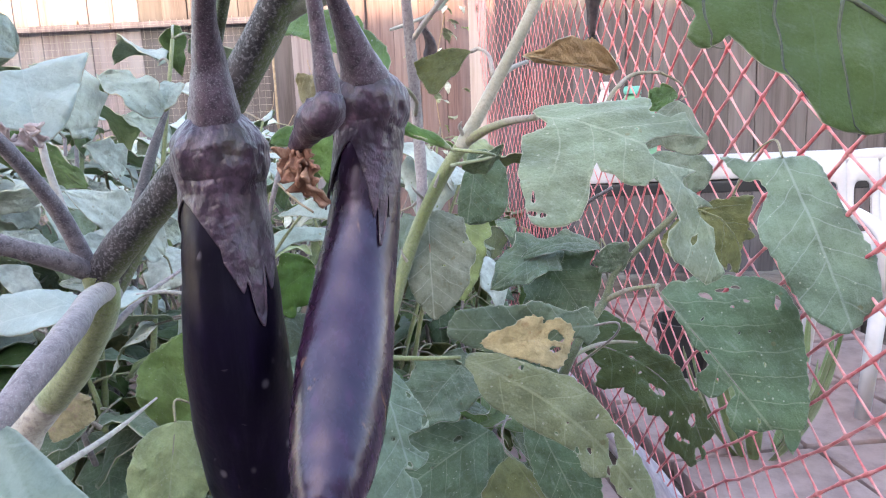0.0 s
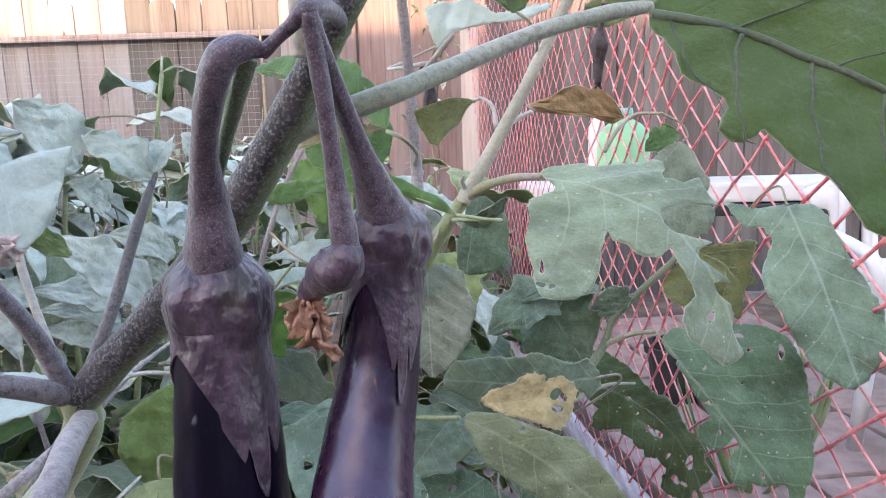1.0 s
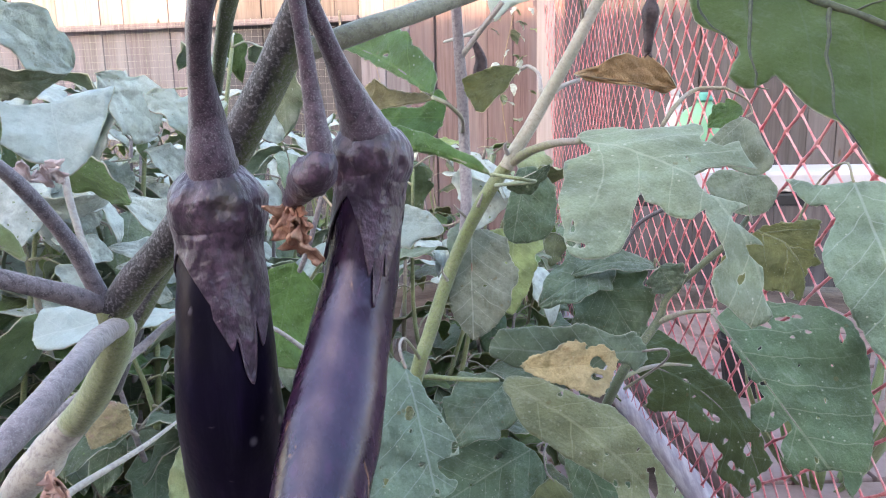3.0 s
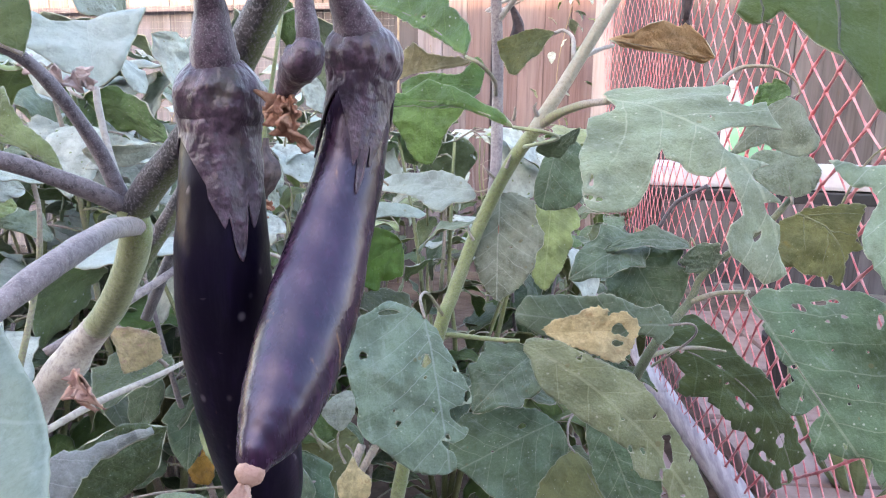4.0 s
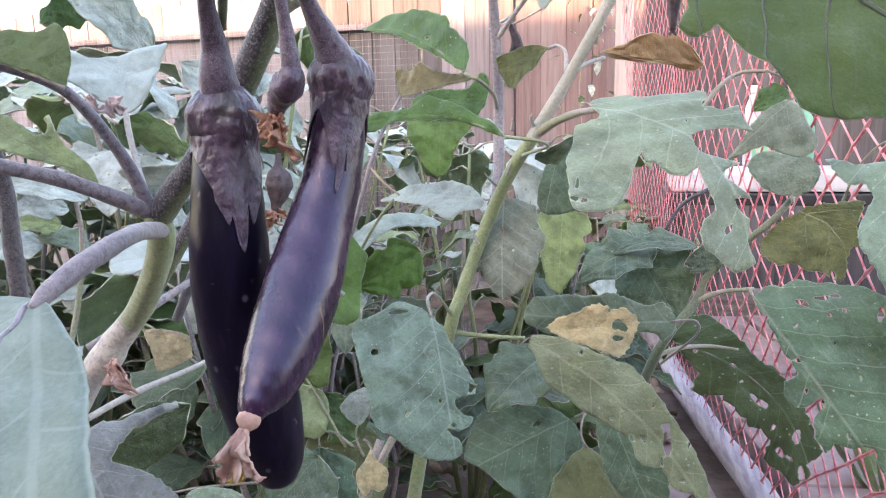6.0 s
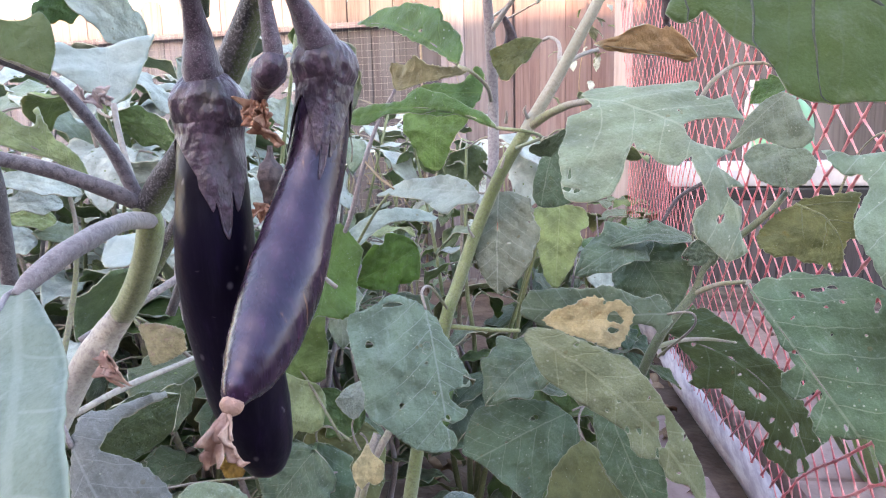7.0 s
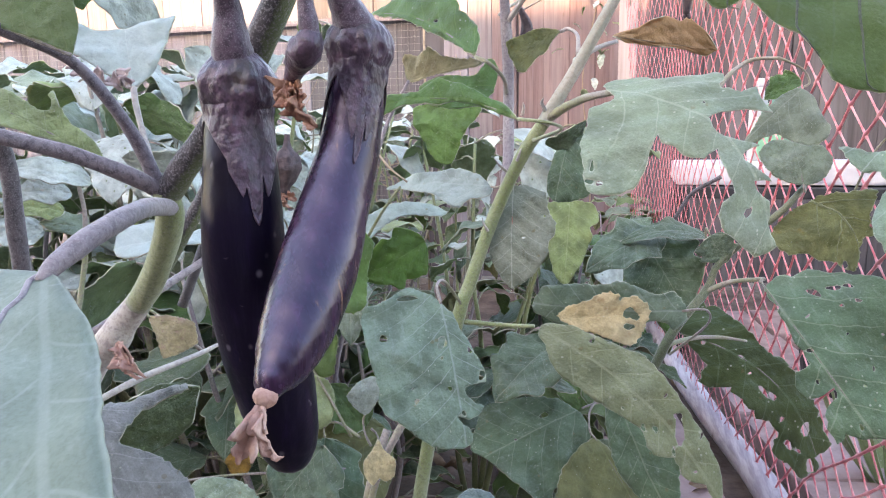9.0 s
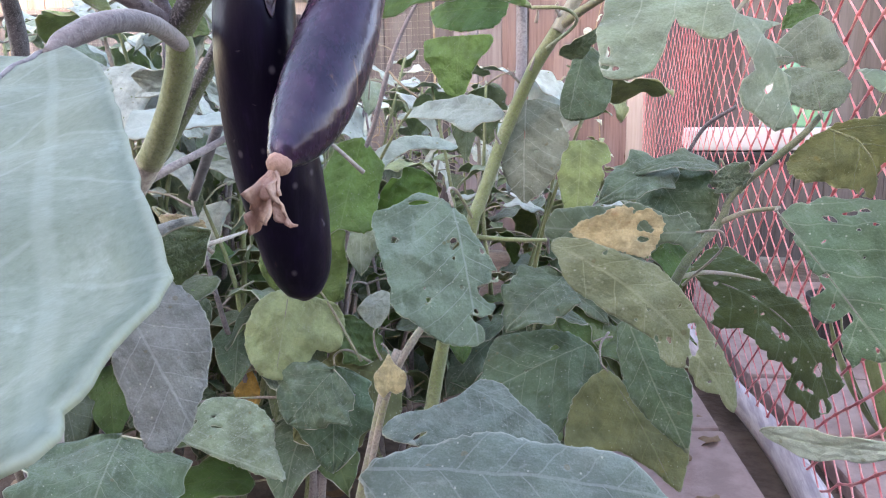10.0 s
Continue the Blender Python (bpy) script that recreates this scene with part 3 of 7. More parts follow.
ca = Nodes("calyx_purple")
co = ca.coord()
c1 = ca.mix(ca.ramp(ca.noise(ca.stretch(co, 1, 1, 0.7), 110.0, 5.0, 0.65), 0.38, 0.66), (0.028, 0.011, 0.028), (0.088, 0.047, 0.078))
c1 = ca.mix(ca.math("MULTIPLY", ca.ramp(ca.noise(co, 420.0, 3.0, 0.7), 0.45, 0.65), 0.55), c1, (0.016, 0.007, 0.015))
c1 = ca.mix(ca.math("MULTIPLY", ca.ramp(ca.noise(co, 38.0, 3.0), 0.55, 0.72), 0.4), c1, (0.085, 0.08, 0.04))
M_CALYX = ca.done(ca.principled(c1, 0.40, ca.bump(ca.math("ADD", ca.noise(ca.stretch(co, 1, 1, 0.6), 240.0, 4.0), ca.math("MULTIPLY", ca.noise(co, 75.0, 3.0), 2.0)), 0.0013, 1.0), Specular_IOR_Level=0.55, Sheen_Weight=0.15))
M_SOIL = plain_material("soil", (0.085, 0.056, 0.045), (0.19, 0.135, 0.112), 5.0, 0.95, 30.0, 0.02)
M_LITTER = plain_material("dry_litter", (0.20, 0.12, 0.075), (0.30, 0.21, 0.14), 25.0, 0.85, 150.0, 0.002)
M_BUD = plain_material("dried_bud", (0.045, 0.030, 0.038), (0.10, 0.070, 0.072), 180.0, 0.7, 300.0, 0.002)
M_MINT = plain_material("green_plastic", (0.165, 0.375, 0.225), (0.195, 0.413, 0.262), 8.0, 0.45, 60.0, 0.0006)
M_TEAL = plain_material("teal_plastic", (0.10, 0.40, 0.34), (0.13, 0.44, 0.38), 8.0, 0.45)
M_NET = plain_material("red_plastic", (0.60, 0.12, 0.14), (0.78, 0.36, 0.37), 30.0, 0.38, 200.0, 0.0004, Specular_IOR_Level=0.5)
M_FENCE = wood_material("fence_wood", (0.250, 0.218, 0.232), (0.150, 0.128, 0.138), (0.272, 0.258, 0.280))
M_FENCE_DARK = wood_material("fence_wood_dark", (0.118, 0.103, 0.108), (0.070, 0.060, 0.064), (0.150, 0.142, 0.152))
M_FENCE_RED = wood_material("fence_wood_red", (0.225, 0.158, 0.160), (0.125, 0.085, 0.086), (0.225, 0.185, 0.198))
M_POST = wood_material("post_wood", (0.42, 0.345, 0.335), (0.31, 0.25, 0.245), (0.46, 0.40, 0.40))
ti = Nodes("pale_timber")
tc = ti.coord()
t1 = ti.mix(ti.ramp(ti.noise(ti.stretch(tc, 60, 5, 60), 1.0, 5.0, 0.7), 0.35, 0.65), (0.56, 0.51, 0.54), (0.34, 0.29, 0.33))
t1 = ti.mix(ti.ramp(ti.noise(tc, 14.0, 4.0), 0.58, 0.72), t1, (0.20, 0.16, 0.17))
M_TIMBER = ti.done(ti.principled(t1, 0.75, ti.bump(ti.noise(ti.stretch(tc, 60, 5, 60), 1.0, 5.0), 0.004, 0.8)))
M_PAVER = plain_material("pink_concrete", (0.40, 0.285, 0.275), (0.285, 0.20, 0.195), 12.0, 0.9, 220.0, 0.002)
M_WIRE = plain_material("galvanised_wire", (0.36, 0.33, 0.30), (0.46, 0.42, 0.38), 30.0, 0.5, Metallic=0.2)
M_WHITE = plain_material("white_plastic", (0.60, 0.58, 0.60), (0.50, 0.48, 0.50), 6.0, 0.45)
M_BLACK = plain_material("black_plastic", (0.02, 0.02, 0.022), (0.035, 0.034, 0.035), 9.0, 0.5)
M_SHADE_WALL = plain_material("shade_wall_brown", (0.16, 0.115, 0.095), (0.12, 0.09, 0.08), 2.0, 0.9)
M_GRASS = leaf_material("strap_leaf", (0.32, 0.41, 0.21), (0.42, 0.48, 0.30), (0.4, 0.46, 0.34), 0.45, 0.35)



def skin_material(name, dark, light, rough_low, level, dot_amount, scar_amount, ior, coat, sheen_bloom):
    """Waxy fruit skin, near black to violet, with small pale dots and thin brown scars."""
    sk = Nodes(name)
    so = sk.coord()
    col = sk.mix(sk.ramp(sk.noise(so, 22.0, 3.0), 0.35, 0.7), dark, light)
    col = sk.mix(sk.math("MULTIPLY", sk.ramp(sk.noise(sk.stretch(so, 190, 190, 22), 1.0, 4.0, 0.7), 0.5, 0.7), 0.5), col, tuple(2.0 * c for c in light))
    # pale lengthwise streaks: waxy bloom that also paints the sheen into the colour
    col = sk.mix(sk.math("MULTIPLY", sk.ramp(sk.noise(sk.stretch(so, 120, 120, 9), 1.0, 5.0, 0.75), 0.44, 0.72), sheen_bloom), col, (0.125, 0.105, 0.155))
    dots = sk.node("TexVoronoi", Vector=sk.stretch(so, 1.0, 1.0, 0.8), Scale=115.0)
    spots = sk.math("MULTIPLY", sk.ramp(dots.outputs["Distance"], 0.24, 0.05), sk.math("GREATER_THAN", sk.noise(so, 45.0, 0.0), 0.51))
    col = sk.mix(sk.math("MULTIPLY", spots, dot_amount), col, (0.19, 0.17, 0.21))
    scar = sk.ramp(sk.noise(sk.stretch(so, 160, 160, 16), 1.0, 3.0), 0.68, 0.75)
    col = sk.mix(sk.math("MULTIPLY", scar, scar_amount), col, (0.24, 0.13, 0.08))
    rough = sk.math("ADD", rough_low, sk.math("ADD", sk.math("MULTIPLY", sk.noise(so, 130.0, 4.0, 0.6), 0.10), sk.math("MULTIPLY", sk.noise(sk.stretch(so, 260, 260, 14), 1.0, 3.0, 0.7), 0.14)))
    bump = sk.bump(sk.math("ADD", sk.noise(so, 70.0, 3.0), sk.math("MULTIPLY", sk.noise(so, 420.0, 2.0), 0.20)), 0.0006, 0.7)
    # specular and coat tints put the bluish sky sheen into the skin
    return sk.done(sk.principled(col, rough, bump, Specular_IOR_Level=level, IOR=ior, Specular_Tint=(0.70, 0.69, 1.0), Coat_Weight=coat, Coat_Roughness=0.30, Coat_IOR=1.5, Coat_Tint=(0.93, 0.93, 1.0)))


M_SKIN = skin_material("eggplant_skin", (0.004, 0.003, 0.007), (0.006, 0.003, 0.012), 0.20, 0.30, 0.45, 0.25, 1.32, 0.04, 0.05)
M_SKIN_VIOLET = skin_material("eggplant_skin_violet", (0.012, 0.004, 0.014), (0.030, 0.009, 0.027), 0.15, 0.64, 0.10, 0.8, 1.45, 0.06, 0.15)

# ---------------------------------------------------------------- ground and surroundings
GN = 90
gx = np.concatenate([np.linspace(-400, -6, 12)[:-1], np.linspace(-6, 6, GN), np.linspace(6, 400, 12)[1:]])
gv, gf = [], []
for y in gx:
    for x in gx:
        near = max(0.0, 1 - max(abs(x), abs(y)) / 7)
        gv.append((x, y, -0.02 + near * 0.035 * (noise.noise(Vector((x * 2.1, y * 2.1, 0))) + 0.5 * noise.noise(Vector((x * 7, y * 7, 3))))))
gn = len(gx)
for i in range(gn - 1):
    for j in range(gn - 1):
        gf.append((i * gn + j, i * gn + j + 1, (i + 1) * gn + j + 1, (i + 1) * gn + j))
tagged(mesh_object("ground", gv, gf, M_SOIL), "dry trodden brown soil of the garden bed", "ground", kind="structure")


def box_data(x0, x1, y0, y1, z0, z1, bevel=0.0):
    bm = bmesh.new()
    bmesh.ops.create_cube(bm, size=1.0)
    for v in bm.verts:
        v.co = Vector(((x0 + x1) / 2 + v.co.x * (x1 - x0), (y0 + y1) / 2 + v.co.y * (y1 - y0), (z0 + z1) / 2 + v.co.z * (z1 - z0)))
    if bevel:
        bmesh.ops.bevel(bm, geom=list(bm.edges), offset=bevel, segments=2, affect="EDGES", profile=0.6)
    me = bpy.data.meshes.new("box")
    bm.to_mesh(me)
    bm.free()
    return me


def box(name, x0, x1, y0, y1, z0, z1, material, parent=None, bevel=0.004, label=""):
    me = box_data(x0, x1, y0, y1, z0, z1, bevel)
    me.name = name
    me.materials.append(material)
    ob = new(name, me)
    ob.parent = parent
    return tagged(ob, label) if label else ob


# unseen wall added behind the camera: shades the garden, keeps fruit reflections dark
tagged(box("shade_wall_south", -14, 14, -6.3, -6.0, 0, 4.85, M_SHADE_WALL, bevel=0.02), "unseen plain dark brick wall added to shade the garden", "wall", kind="structure")


def picket_mesh(width, height, thick, crown, seed):
    """A fence board with a rounded top, a slight cup and soft edges."""
    rng = np.random.RandomState(seed)
    outline = [(-width / 2, 0.0), (width / 2, 0.0), (width / 2, height - crown)]
    for k in range(1, 8):
        a = math.pi * k / 8
        outline.append((width / 2 * math.cos(a), height - crown + crown * math.sin(a) ** 0.8))
    outline.append((-width / 2, height - crown))
    n = len(outline)
    e = 0.003
    verts = []
    for d, inset in ((0, e), (e, 0), (thick - e, 0), (thick, e)):
        for x, z in outline:
            verts.append((x * (1 - 2 * inset / width) + 0.003 * math.sin(z * 3 + seed), d + 0.004 * rng.rand(), z - (inset if z > 0.1 else 0)))
    faces = [tuple(range(n))]
    for r in range(3):
        for j in range(n):
            k = (j + 1) % n
            faces.append((r * n + j, (r + 1) * n + j, (r + 1) * n + k, r * n + k))
    faces.append(tuple(range(3 * n, 4 * n))[::-1])
    me = bpy.data.meshes.new("picket")
    me.from_pydata(verts, [], faces)
    me.update()
    return me


fence = thing("wooden_fence", (0, 3.95, 0), "weathered wooden picket fence with sunlit rounded board tops", "fence")
picket_forms = [picket_mesh(0.138, 1.70 + 0.018 * (k % 3), 0.018, 0.055, k) for k in range(5)]
red_forms = [m.copy() for m in picket_forms]
dark_forms = [m.copy() for m in picket_forms]
for m in picket_forms:
    m.materials.append(M_FENCE)
for m in red_forms:
    m.materials.append(M_FENCE_RED)
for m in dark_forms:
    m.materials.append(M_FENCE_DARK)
strip_mesh = box_data(-0.012, 0.012, 0.0265, 0.0325, 0.05, 1.62, 0.001)
strip_mesh.materials.append(M_FENCE_DARK)
rng = random.Random(4)
x = -4.6
while x < 4.2:
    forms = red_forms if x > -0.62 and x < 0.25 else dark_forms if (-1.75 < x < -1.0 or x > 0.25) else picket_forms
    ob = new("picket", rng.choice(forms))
    ob.parent = fence
    ob.location = (x, rng.uniform(-0.004, 0.004), rng.uniform(-0.02, 0.02))
    ob.rotation_euler = (0, radians(rng.uniform(-0.12, 0.12)), 0)
    strip = new("cover_strip", strip_mesh)
    strip.parent = fence
    strip.location = (x + 0.069, 0, 0)
    x += 0.138 + rng.choice((0.0, 0.0002, 0.0004, 0.0006, 0.003))
for z in (0.35, 1.30):
    box("rail", -4.7, 4.3, 0.034, 0.07, z, z + 0.085, M_FENCE, fence)
box("front_rail", -4.7, -0.93, -0.045, -0.012, 1.462, 1.495, M_FENCE, fence)
for x in (-3.5, -1.2, 1.25, 3.4):
    box("fence_post", x - 0.045, x + 0.045, 0.072, 0.16, 0, 1.6, M_FENCE, fence)


def net_point(along, up):
    """A place on the netting, which sags a little between its ties."""
    sag = 0.012 * math.sin(along * 5.0) + 0.014 * math.sin(along * 2.1 + up * 4.0)
    tilt = 0.03 * (0.6 - up)
    x0, y0, dx, dy = 0.455, 1.2, -0.1532, 0.9882
    return (x0 + dx * along + dy * (sag + tilt), y0 + dy * along - dx * (sag + tilt), up)


# red plastic barrier netting: long slanting strands crossed by thinner ones, thick at the joints
RISE = 0.037


def net_along(i):
    """Where the i-th upright row of joints stands: wide meshes at the near end, drawn together further on."""
    return 0.047 * i if i < 4 else 0.188 + 0.0345 * (i - 4)


rng = random.Random(11)
joints = {}
for i in range(-9, 64):
    for j in range(47):
        if (i + j) % 2 == 0:
            joints[i, j] = net_point(net_along(i) + rng.uniform(-0.004, 0.004), 0.02 + j * RISE + rng.uniform(-0.004, 0.004) + 0.014 * math.sin(i * 0.35))
net = thing("barrier_netting", net_point(0, 0), "red plastic barrier netting hung beside the bed", "netting")
for lean, radius in ((-1, 0.0025), (1, 0.0017)):
    starts = [k for k in joints if (k[0] - lean, k[1] - 1) not in joints]
    for i, j in starts:
        run = []
        while (i, j) in joints:
            run.append((*joints[i, j], radius * (1.0 if i < 10 else max(0.55, 1.0 - 0.03 * (i - 10)))))
            i, j = i + lean, j + 1
        if len(run) < 3:
            continue
        rows = []
        for p, q in zip(run, run[1:]):
            rows.append((*p[:3], p[3] * 1.6))
            for f in (0.25, 0.75):
                rows.append(tuple(a + (c - a) * f for a, c in zip(p, q)))
        rows.append((*run[-1][:3], run[-1][3] * 1.6))
        under(tube("strand", rows, M_NET, steps=1, sides=6, rough=0.0), net)

# pale timber along the foot of the netting, pavers beside it, white post at its end
timber = thing("timber_edging", net_point(0.2, 0.03), "pale weathered round timber lying under the netting", "timber")
under(tube("pole", [(*net_point(a, 0.045), 0.034 + 0.002 * math.sin(a * 7)) for a in np.linspace(-0.3, 2.5, 9)], M_TIMBER, steps=5, sides=14, rough=0.06), timber)
post = thing("garden_post", (0.079, 3.6, 0), "pale wooden post holding the netting", "post")
under(box("shaft", 0.036, 0.122, 3.56, 3.645, 0, 1.9, M_POST, bevel=0.006), post)

paving = new("pavement")
tagged(paving, "old pinkish concrete pavers along the bed", "pavement", kind="structure")
paver_me = box_data(-0.19, 0.19, -0.19, 0.19, -0.04, 0.012, 0.008)
paver_me.materials.append(M_PAVER)
rng = random.Random(9)
for k in range(7):
    for c in range(4):
        ob = new("paver", paver_me)
        ob.parent = paving
        a = -0.5 + k * 0.395
        bx, by, _ = net_point(a, 0)
        off = -0.28 if c == 0 else 0.05 + c * 0.395 - 0.15
        ob.location = (bx + 0.988 * off, by + 0.153 * off, 0.018 + rng.uniform(-0.004, 0.004))
        ob.rotation_euler = (radians(rng.uniform(-1, 1)), radians(rng.uniform(-1, 1)), radians(8.8 + rng.uniform(-1.5, 1.5)))

# fine wire mesh in front of the wooden fence
wire_v, wire_f = [], []
for k in range(78):
    xx = -3.6 + k * 0.034
    v, f = tube_data([(xx, 3.55, 0, 0.0006), (xx, 3.55, 1.45, 0.0006)], steps=1, sides=3, rough=0, close=False)
    o = len(wire_v)
    wire_v += v
    wire_f += [tuple(o + i for i in q) for q in f]
for k in range(43):
    zz = k * 0.034
    v, f = tube_data([(-3.6, 3.55, zz, 0.0006), (-0.95, 3.55, zz, 0.0006)], steps=1, sides=3, rough=0, close=False)
    o = len(wire_v)
    wire_v += v
    wire_f += [tuple(o + i for i in q) for q in f]
wire = thing("wire_fence", (-2.3, 3.55, 0), "fine grey welded wire mesh in front of the fence", "wire fence")
under(mesh_object("wire_mesh", wire_v, wire_f, M_WIRE), wire)
for xx in (-3.62, -0.93):
    under(tube("stake", [(xx, 3.55, 0, 0.006), (xx, 3.55, 1.47, 0.006)], M_TWIG, steps=1, sides=8), wire)

# withered climbers tangled over the foot of the wire and the fence
rng = random.Random(31)
tangle = thing("dry_vine", (-2.0, 3.48, 0), "withered brown vines tangled over the wire fence", "vine")
for k in range(70):
    x0, z0 = rng.uniform(-3.3, -0.75), rng.uniform(0.3, 0.75)
    rows = [(x0, 3.48, z0, 0.0035)]
    for m in range(rng.randint(3, 6)):
        x0, z0 = x0 + rng.uniform(-0.13, 0.13), z0 + rng.uniform(-0.03, 0.16)
        rows.append((x0, 3.48 + rng.uniform(-0.05, 0.05), z0, 0.0028 - 0.0003 * m))
    under(tube("twig", rows, M_TWIG, steps=3, sides=5, seed=k), tangle)

# beyond the netting: a long white tray on a dark stand, a white chair and black pots
bench = thing("plant_tray", (0.9, 2.85, 0), "long white planter tray on a low black stand", "planter")
under(box("tray", 0.27, 1.62, 2.72, 3.05, 0.648, 0.725, M_WHITE, bevel=0.015), bench)
under(box("stand", 0.25, 1.64, 2.70, 3.07, 0.60, 0.644, M_BLACK, bevel=0.006), bench)
for xx in (0.30, 1.59):
    for yy in (2.75, 3.02):
        under(box("leg", xx - 0.025, xx + 0.025, yy - 0.025, yy + 0.025, 0, 0.60, M_BLACK), bench)

chair = thing("garden_chair", (1.35, 2.3, 0), "white moulded plastic garden chair with rounded openings in its back", "chair")
cx, cy = 1.35, 2.30


def pierced_back(x0, x1, z0, z1, cells, border, gap, y, lean, thick):
    """Moulded back rest: a plate with upright rounded openings."""
    verts, faces = [], []
    pitch = (x1 - x0) / cells
    sides = 40
    for c in range(cells):
        mx, mz = x0 + (c + 0.5) * pitch, (z0 + z1) / 2
        hx, hz = pitch / 2, (z1 - z0) / 2
        ox, oz = hx - gap / 2, hz - border
        o = len(verts)
        for d in (0.0, thick):
            for ring in (0, 1, 2):
                for k in range(sides):
                    a = 2 * math.pi * (k + 0.5) / sides
                    ca, sa = math.cos(a), math.sin(a)
                    if ring == 0:
                        q = 1 / max(abs(ca), abs(sa))
                        px, pz = hx * ca * q, hz * sa * q
                    else:
                        g = 1.0 if ring == 2 else 1.12
                        px = ox * math.copysign(abs(ca) ** 0.55, ca) * g
                        pz = oz * math.copysign(abs(sa) ** 0.38, sa) * (1.0 if ring == 2 else 1.04)
                    z = mz + pz
                    verts.append((mx + px, y + lean * (z - z0) + (d if ring < 2 else thick * 0.5 + (d - thick * 0.5) * 0.4), z))
        for f in range(2):
            for ring in range(2):
                for k in range(sides):
                    n = (k + 1) % sides
                    r = o + (f * 3 + ring) * sides
                    quad = (r + k, r + n, r + sides + n, r + sides + k)
                    faces.append(quad if f == 0 else quad[::-1])
        for ring in (0, 2):
            for k in range(sides):
                n = (k + 1) % sides
                r, q = o + ring * sides, o + (3 + ring) * sides
                faces.append((r + k, q + k, q + n, r + n))
    return verts, faces


under(mesh_object("backrest", *pierced_back(cx - 0.21, cx + 0.21, 0.43, 0.74, 4, 0.072, 0.048, cy, 0.12, 0.022), M_WHITE), chair)
under(tube("top_rail", [(cx - 0.215, cy + 0.048, 0.715, 0.016), (cx - 0.12, cy + 0.052, 0.742, 0.020), (cx, cy + 0.054, 0.750, 0.021), (cx + 0.12, cy + 0.052, 0.742, 0.020), (cx + 0.215, cy + 0.048, 0.715, 0.016)], M_WHITE, steps=6, sides=12, flat=0.7), chair)
under(box("seat", cx - 0.22, cx + 0.22, cy - 0.40, cy + 0.03, 0.39, 0.425, M_WHITE, bevel=0.012), chair)
for sx in (-0.2, 0.2):
    under(tube("armrest", [(cx + sx, cy + 0.02, 0.60, 0.02), (cx + sx * 1.15, cy - 0.2, 0.61, 0.022), (cx + sx * 1.1, cy - 0.38, 0.57, 0.02), (cx + sx, cy - 0.39, 0.41, 0.018)], M_WHITE, steps=5, sides=8), chair)
    for yy in (cy - 0.37, cy):
        under(tube("leg", [(cx + sx, yy, 0.4, 0.024), (cx + sx * 1.15, yy, 0.0, 0.02)], M_WHITE, steps=2, sides=8), chair)


def pot(x, y, r, h):
    p = thing("plant_pot", (x, y, 0), "empty black plastic plant pot on the paving", "pot", "black pots")
    prof = [(r * 0.72, 0.0), (r * 0.96, h * 0.86), (r * 1.06, h * 0.86), (r * 1.08, h), (r * 0.97, h), (r * 0.72, 0.02), (0.001, 0.02)]
    v, f, n = [], [], 20
    for rr, z in prof:
        v += [(x + rr * math.cos(6.2832 * k / n), y + rr * math.sin(6.2832 * k / n), 0.025 + z) for k in range(n)]
    for i in range(len(prof) - 1):
        f += [(i * n + k, i * n + (k + 1) % n, (i + 1) * n + (k + 1) % n, (i + 1) * n + k) for k in range(n)]
    under(mesh_object("pot_shell", v, f, M_BLACK, smooth=False), p)


pot(0.74, 2.35, 0.10, 0.19)
pot(0.92, 2.2, 0.11, 0.2)
pot(1.25, 1.75, 0.12, 0.22)


def vessel(name, x, y, z, profile, material, label, category, cap=None, squash=0.7):
    """A moulded plastic vessel turned from a profile of (radius, height), with a screw cap."""
    p = thing(name, (x, y, z), label, category)
    n = 28
    v = [(x + r * math.cos(6.2832 * k / n), y + squash * r * math.sin(6.2832 * k / n), z + h) for r, h in profile for k in range(n)]
    f = [(i * n + k, i * n + (k + 1) % n, (i + 1) * n + (k + 1) % n, (i + 1) * n + k) for i in range(len(profile) - 1) for k in range(n)]
    f += [tuple(range(n))[::-1], tuple(range((len(profile) - 1) * n, len(profile) * n))]
    under(mesh_object("vessel_body", v, f, material), p)
    if cap:
        r, h = profile[-1]
        under(tube("screw_cap", [(x, y, z + h - 0.004, r * 1.2), (x, y, z + h + 0.012, r * 1.25), (x, y, z + h + 0.028, r * 1.15)], cap, steps=2, sides=16), p)
    return p


vessel("plastic_jug", 0.69, 2.95, 0.727, [(0.098, 0.0), (0.108, 0.012), (0.111, 0.06), (0.108, 0.14), (0.098, 0.19), (0.070, 0.225), (0.034, 0.245), (0.028, 0.262)], M_MINT, "mint green plastic jug with a teal cap on the tray", "jug", M_TEAL)
vessel("plastic_bottle", 0.585, 2.985, 0.727, [(0.030, 0.0), (0.034, 0.008), (0.034, 0.20), (0.031, 0.235), (0.018, 0.268), (0.014, 0.285)], M_WHITE, "white plastic bottle standing on the tray", "bottle", M_WHITE, 1.0)

# ---------------------------------------------------------------- fruit builders
def dry_petal(parent, base, tip, width, material, seed):
    """A crumpled dry petal."""
    d = leaf_data(base, tip, (math.sin(seed * 2.1) * 0.6, -1, 0.3), width, sag=0.15, fold=0.5, curl=0.9, wave=0.3, lobes=0.2, ragged=0.5, nu=18, nv=12, seed=seed)
    ob = under(new("dry_petal", leaf_mesh("dry_petal", d, (material, material, material))), parent)
    return ob


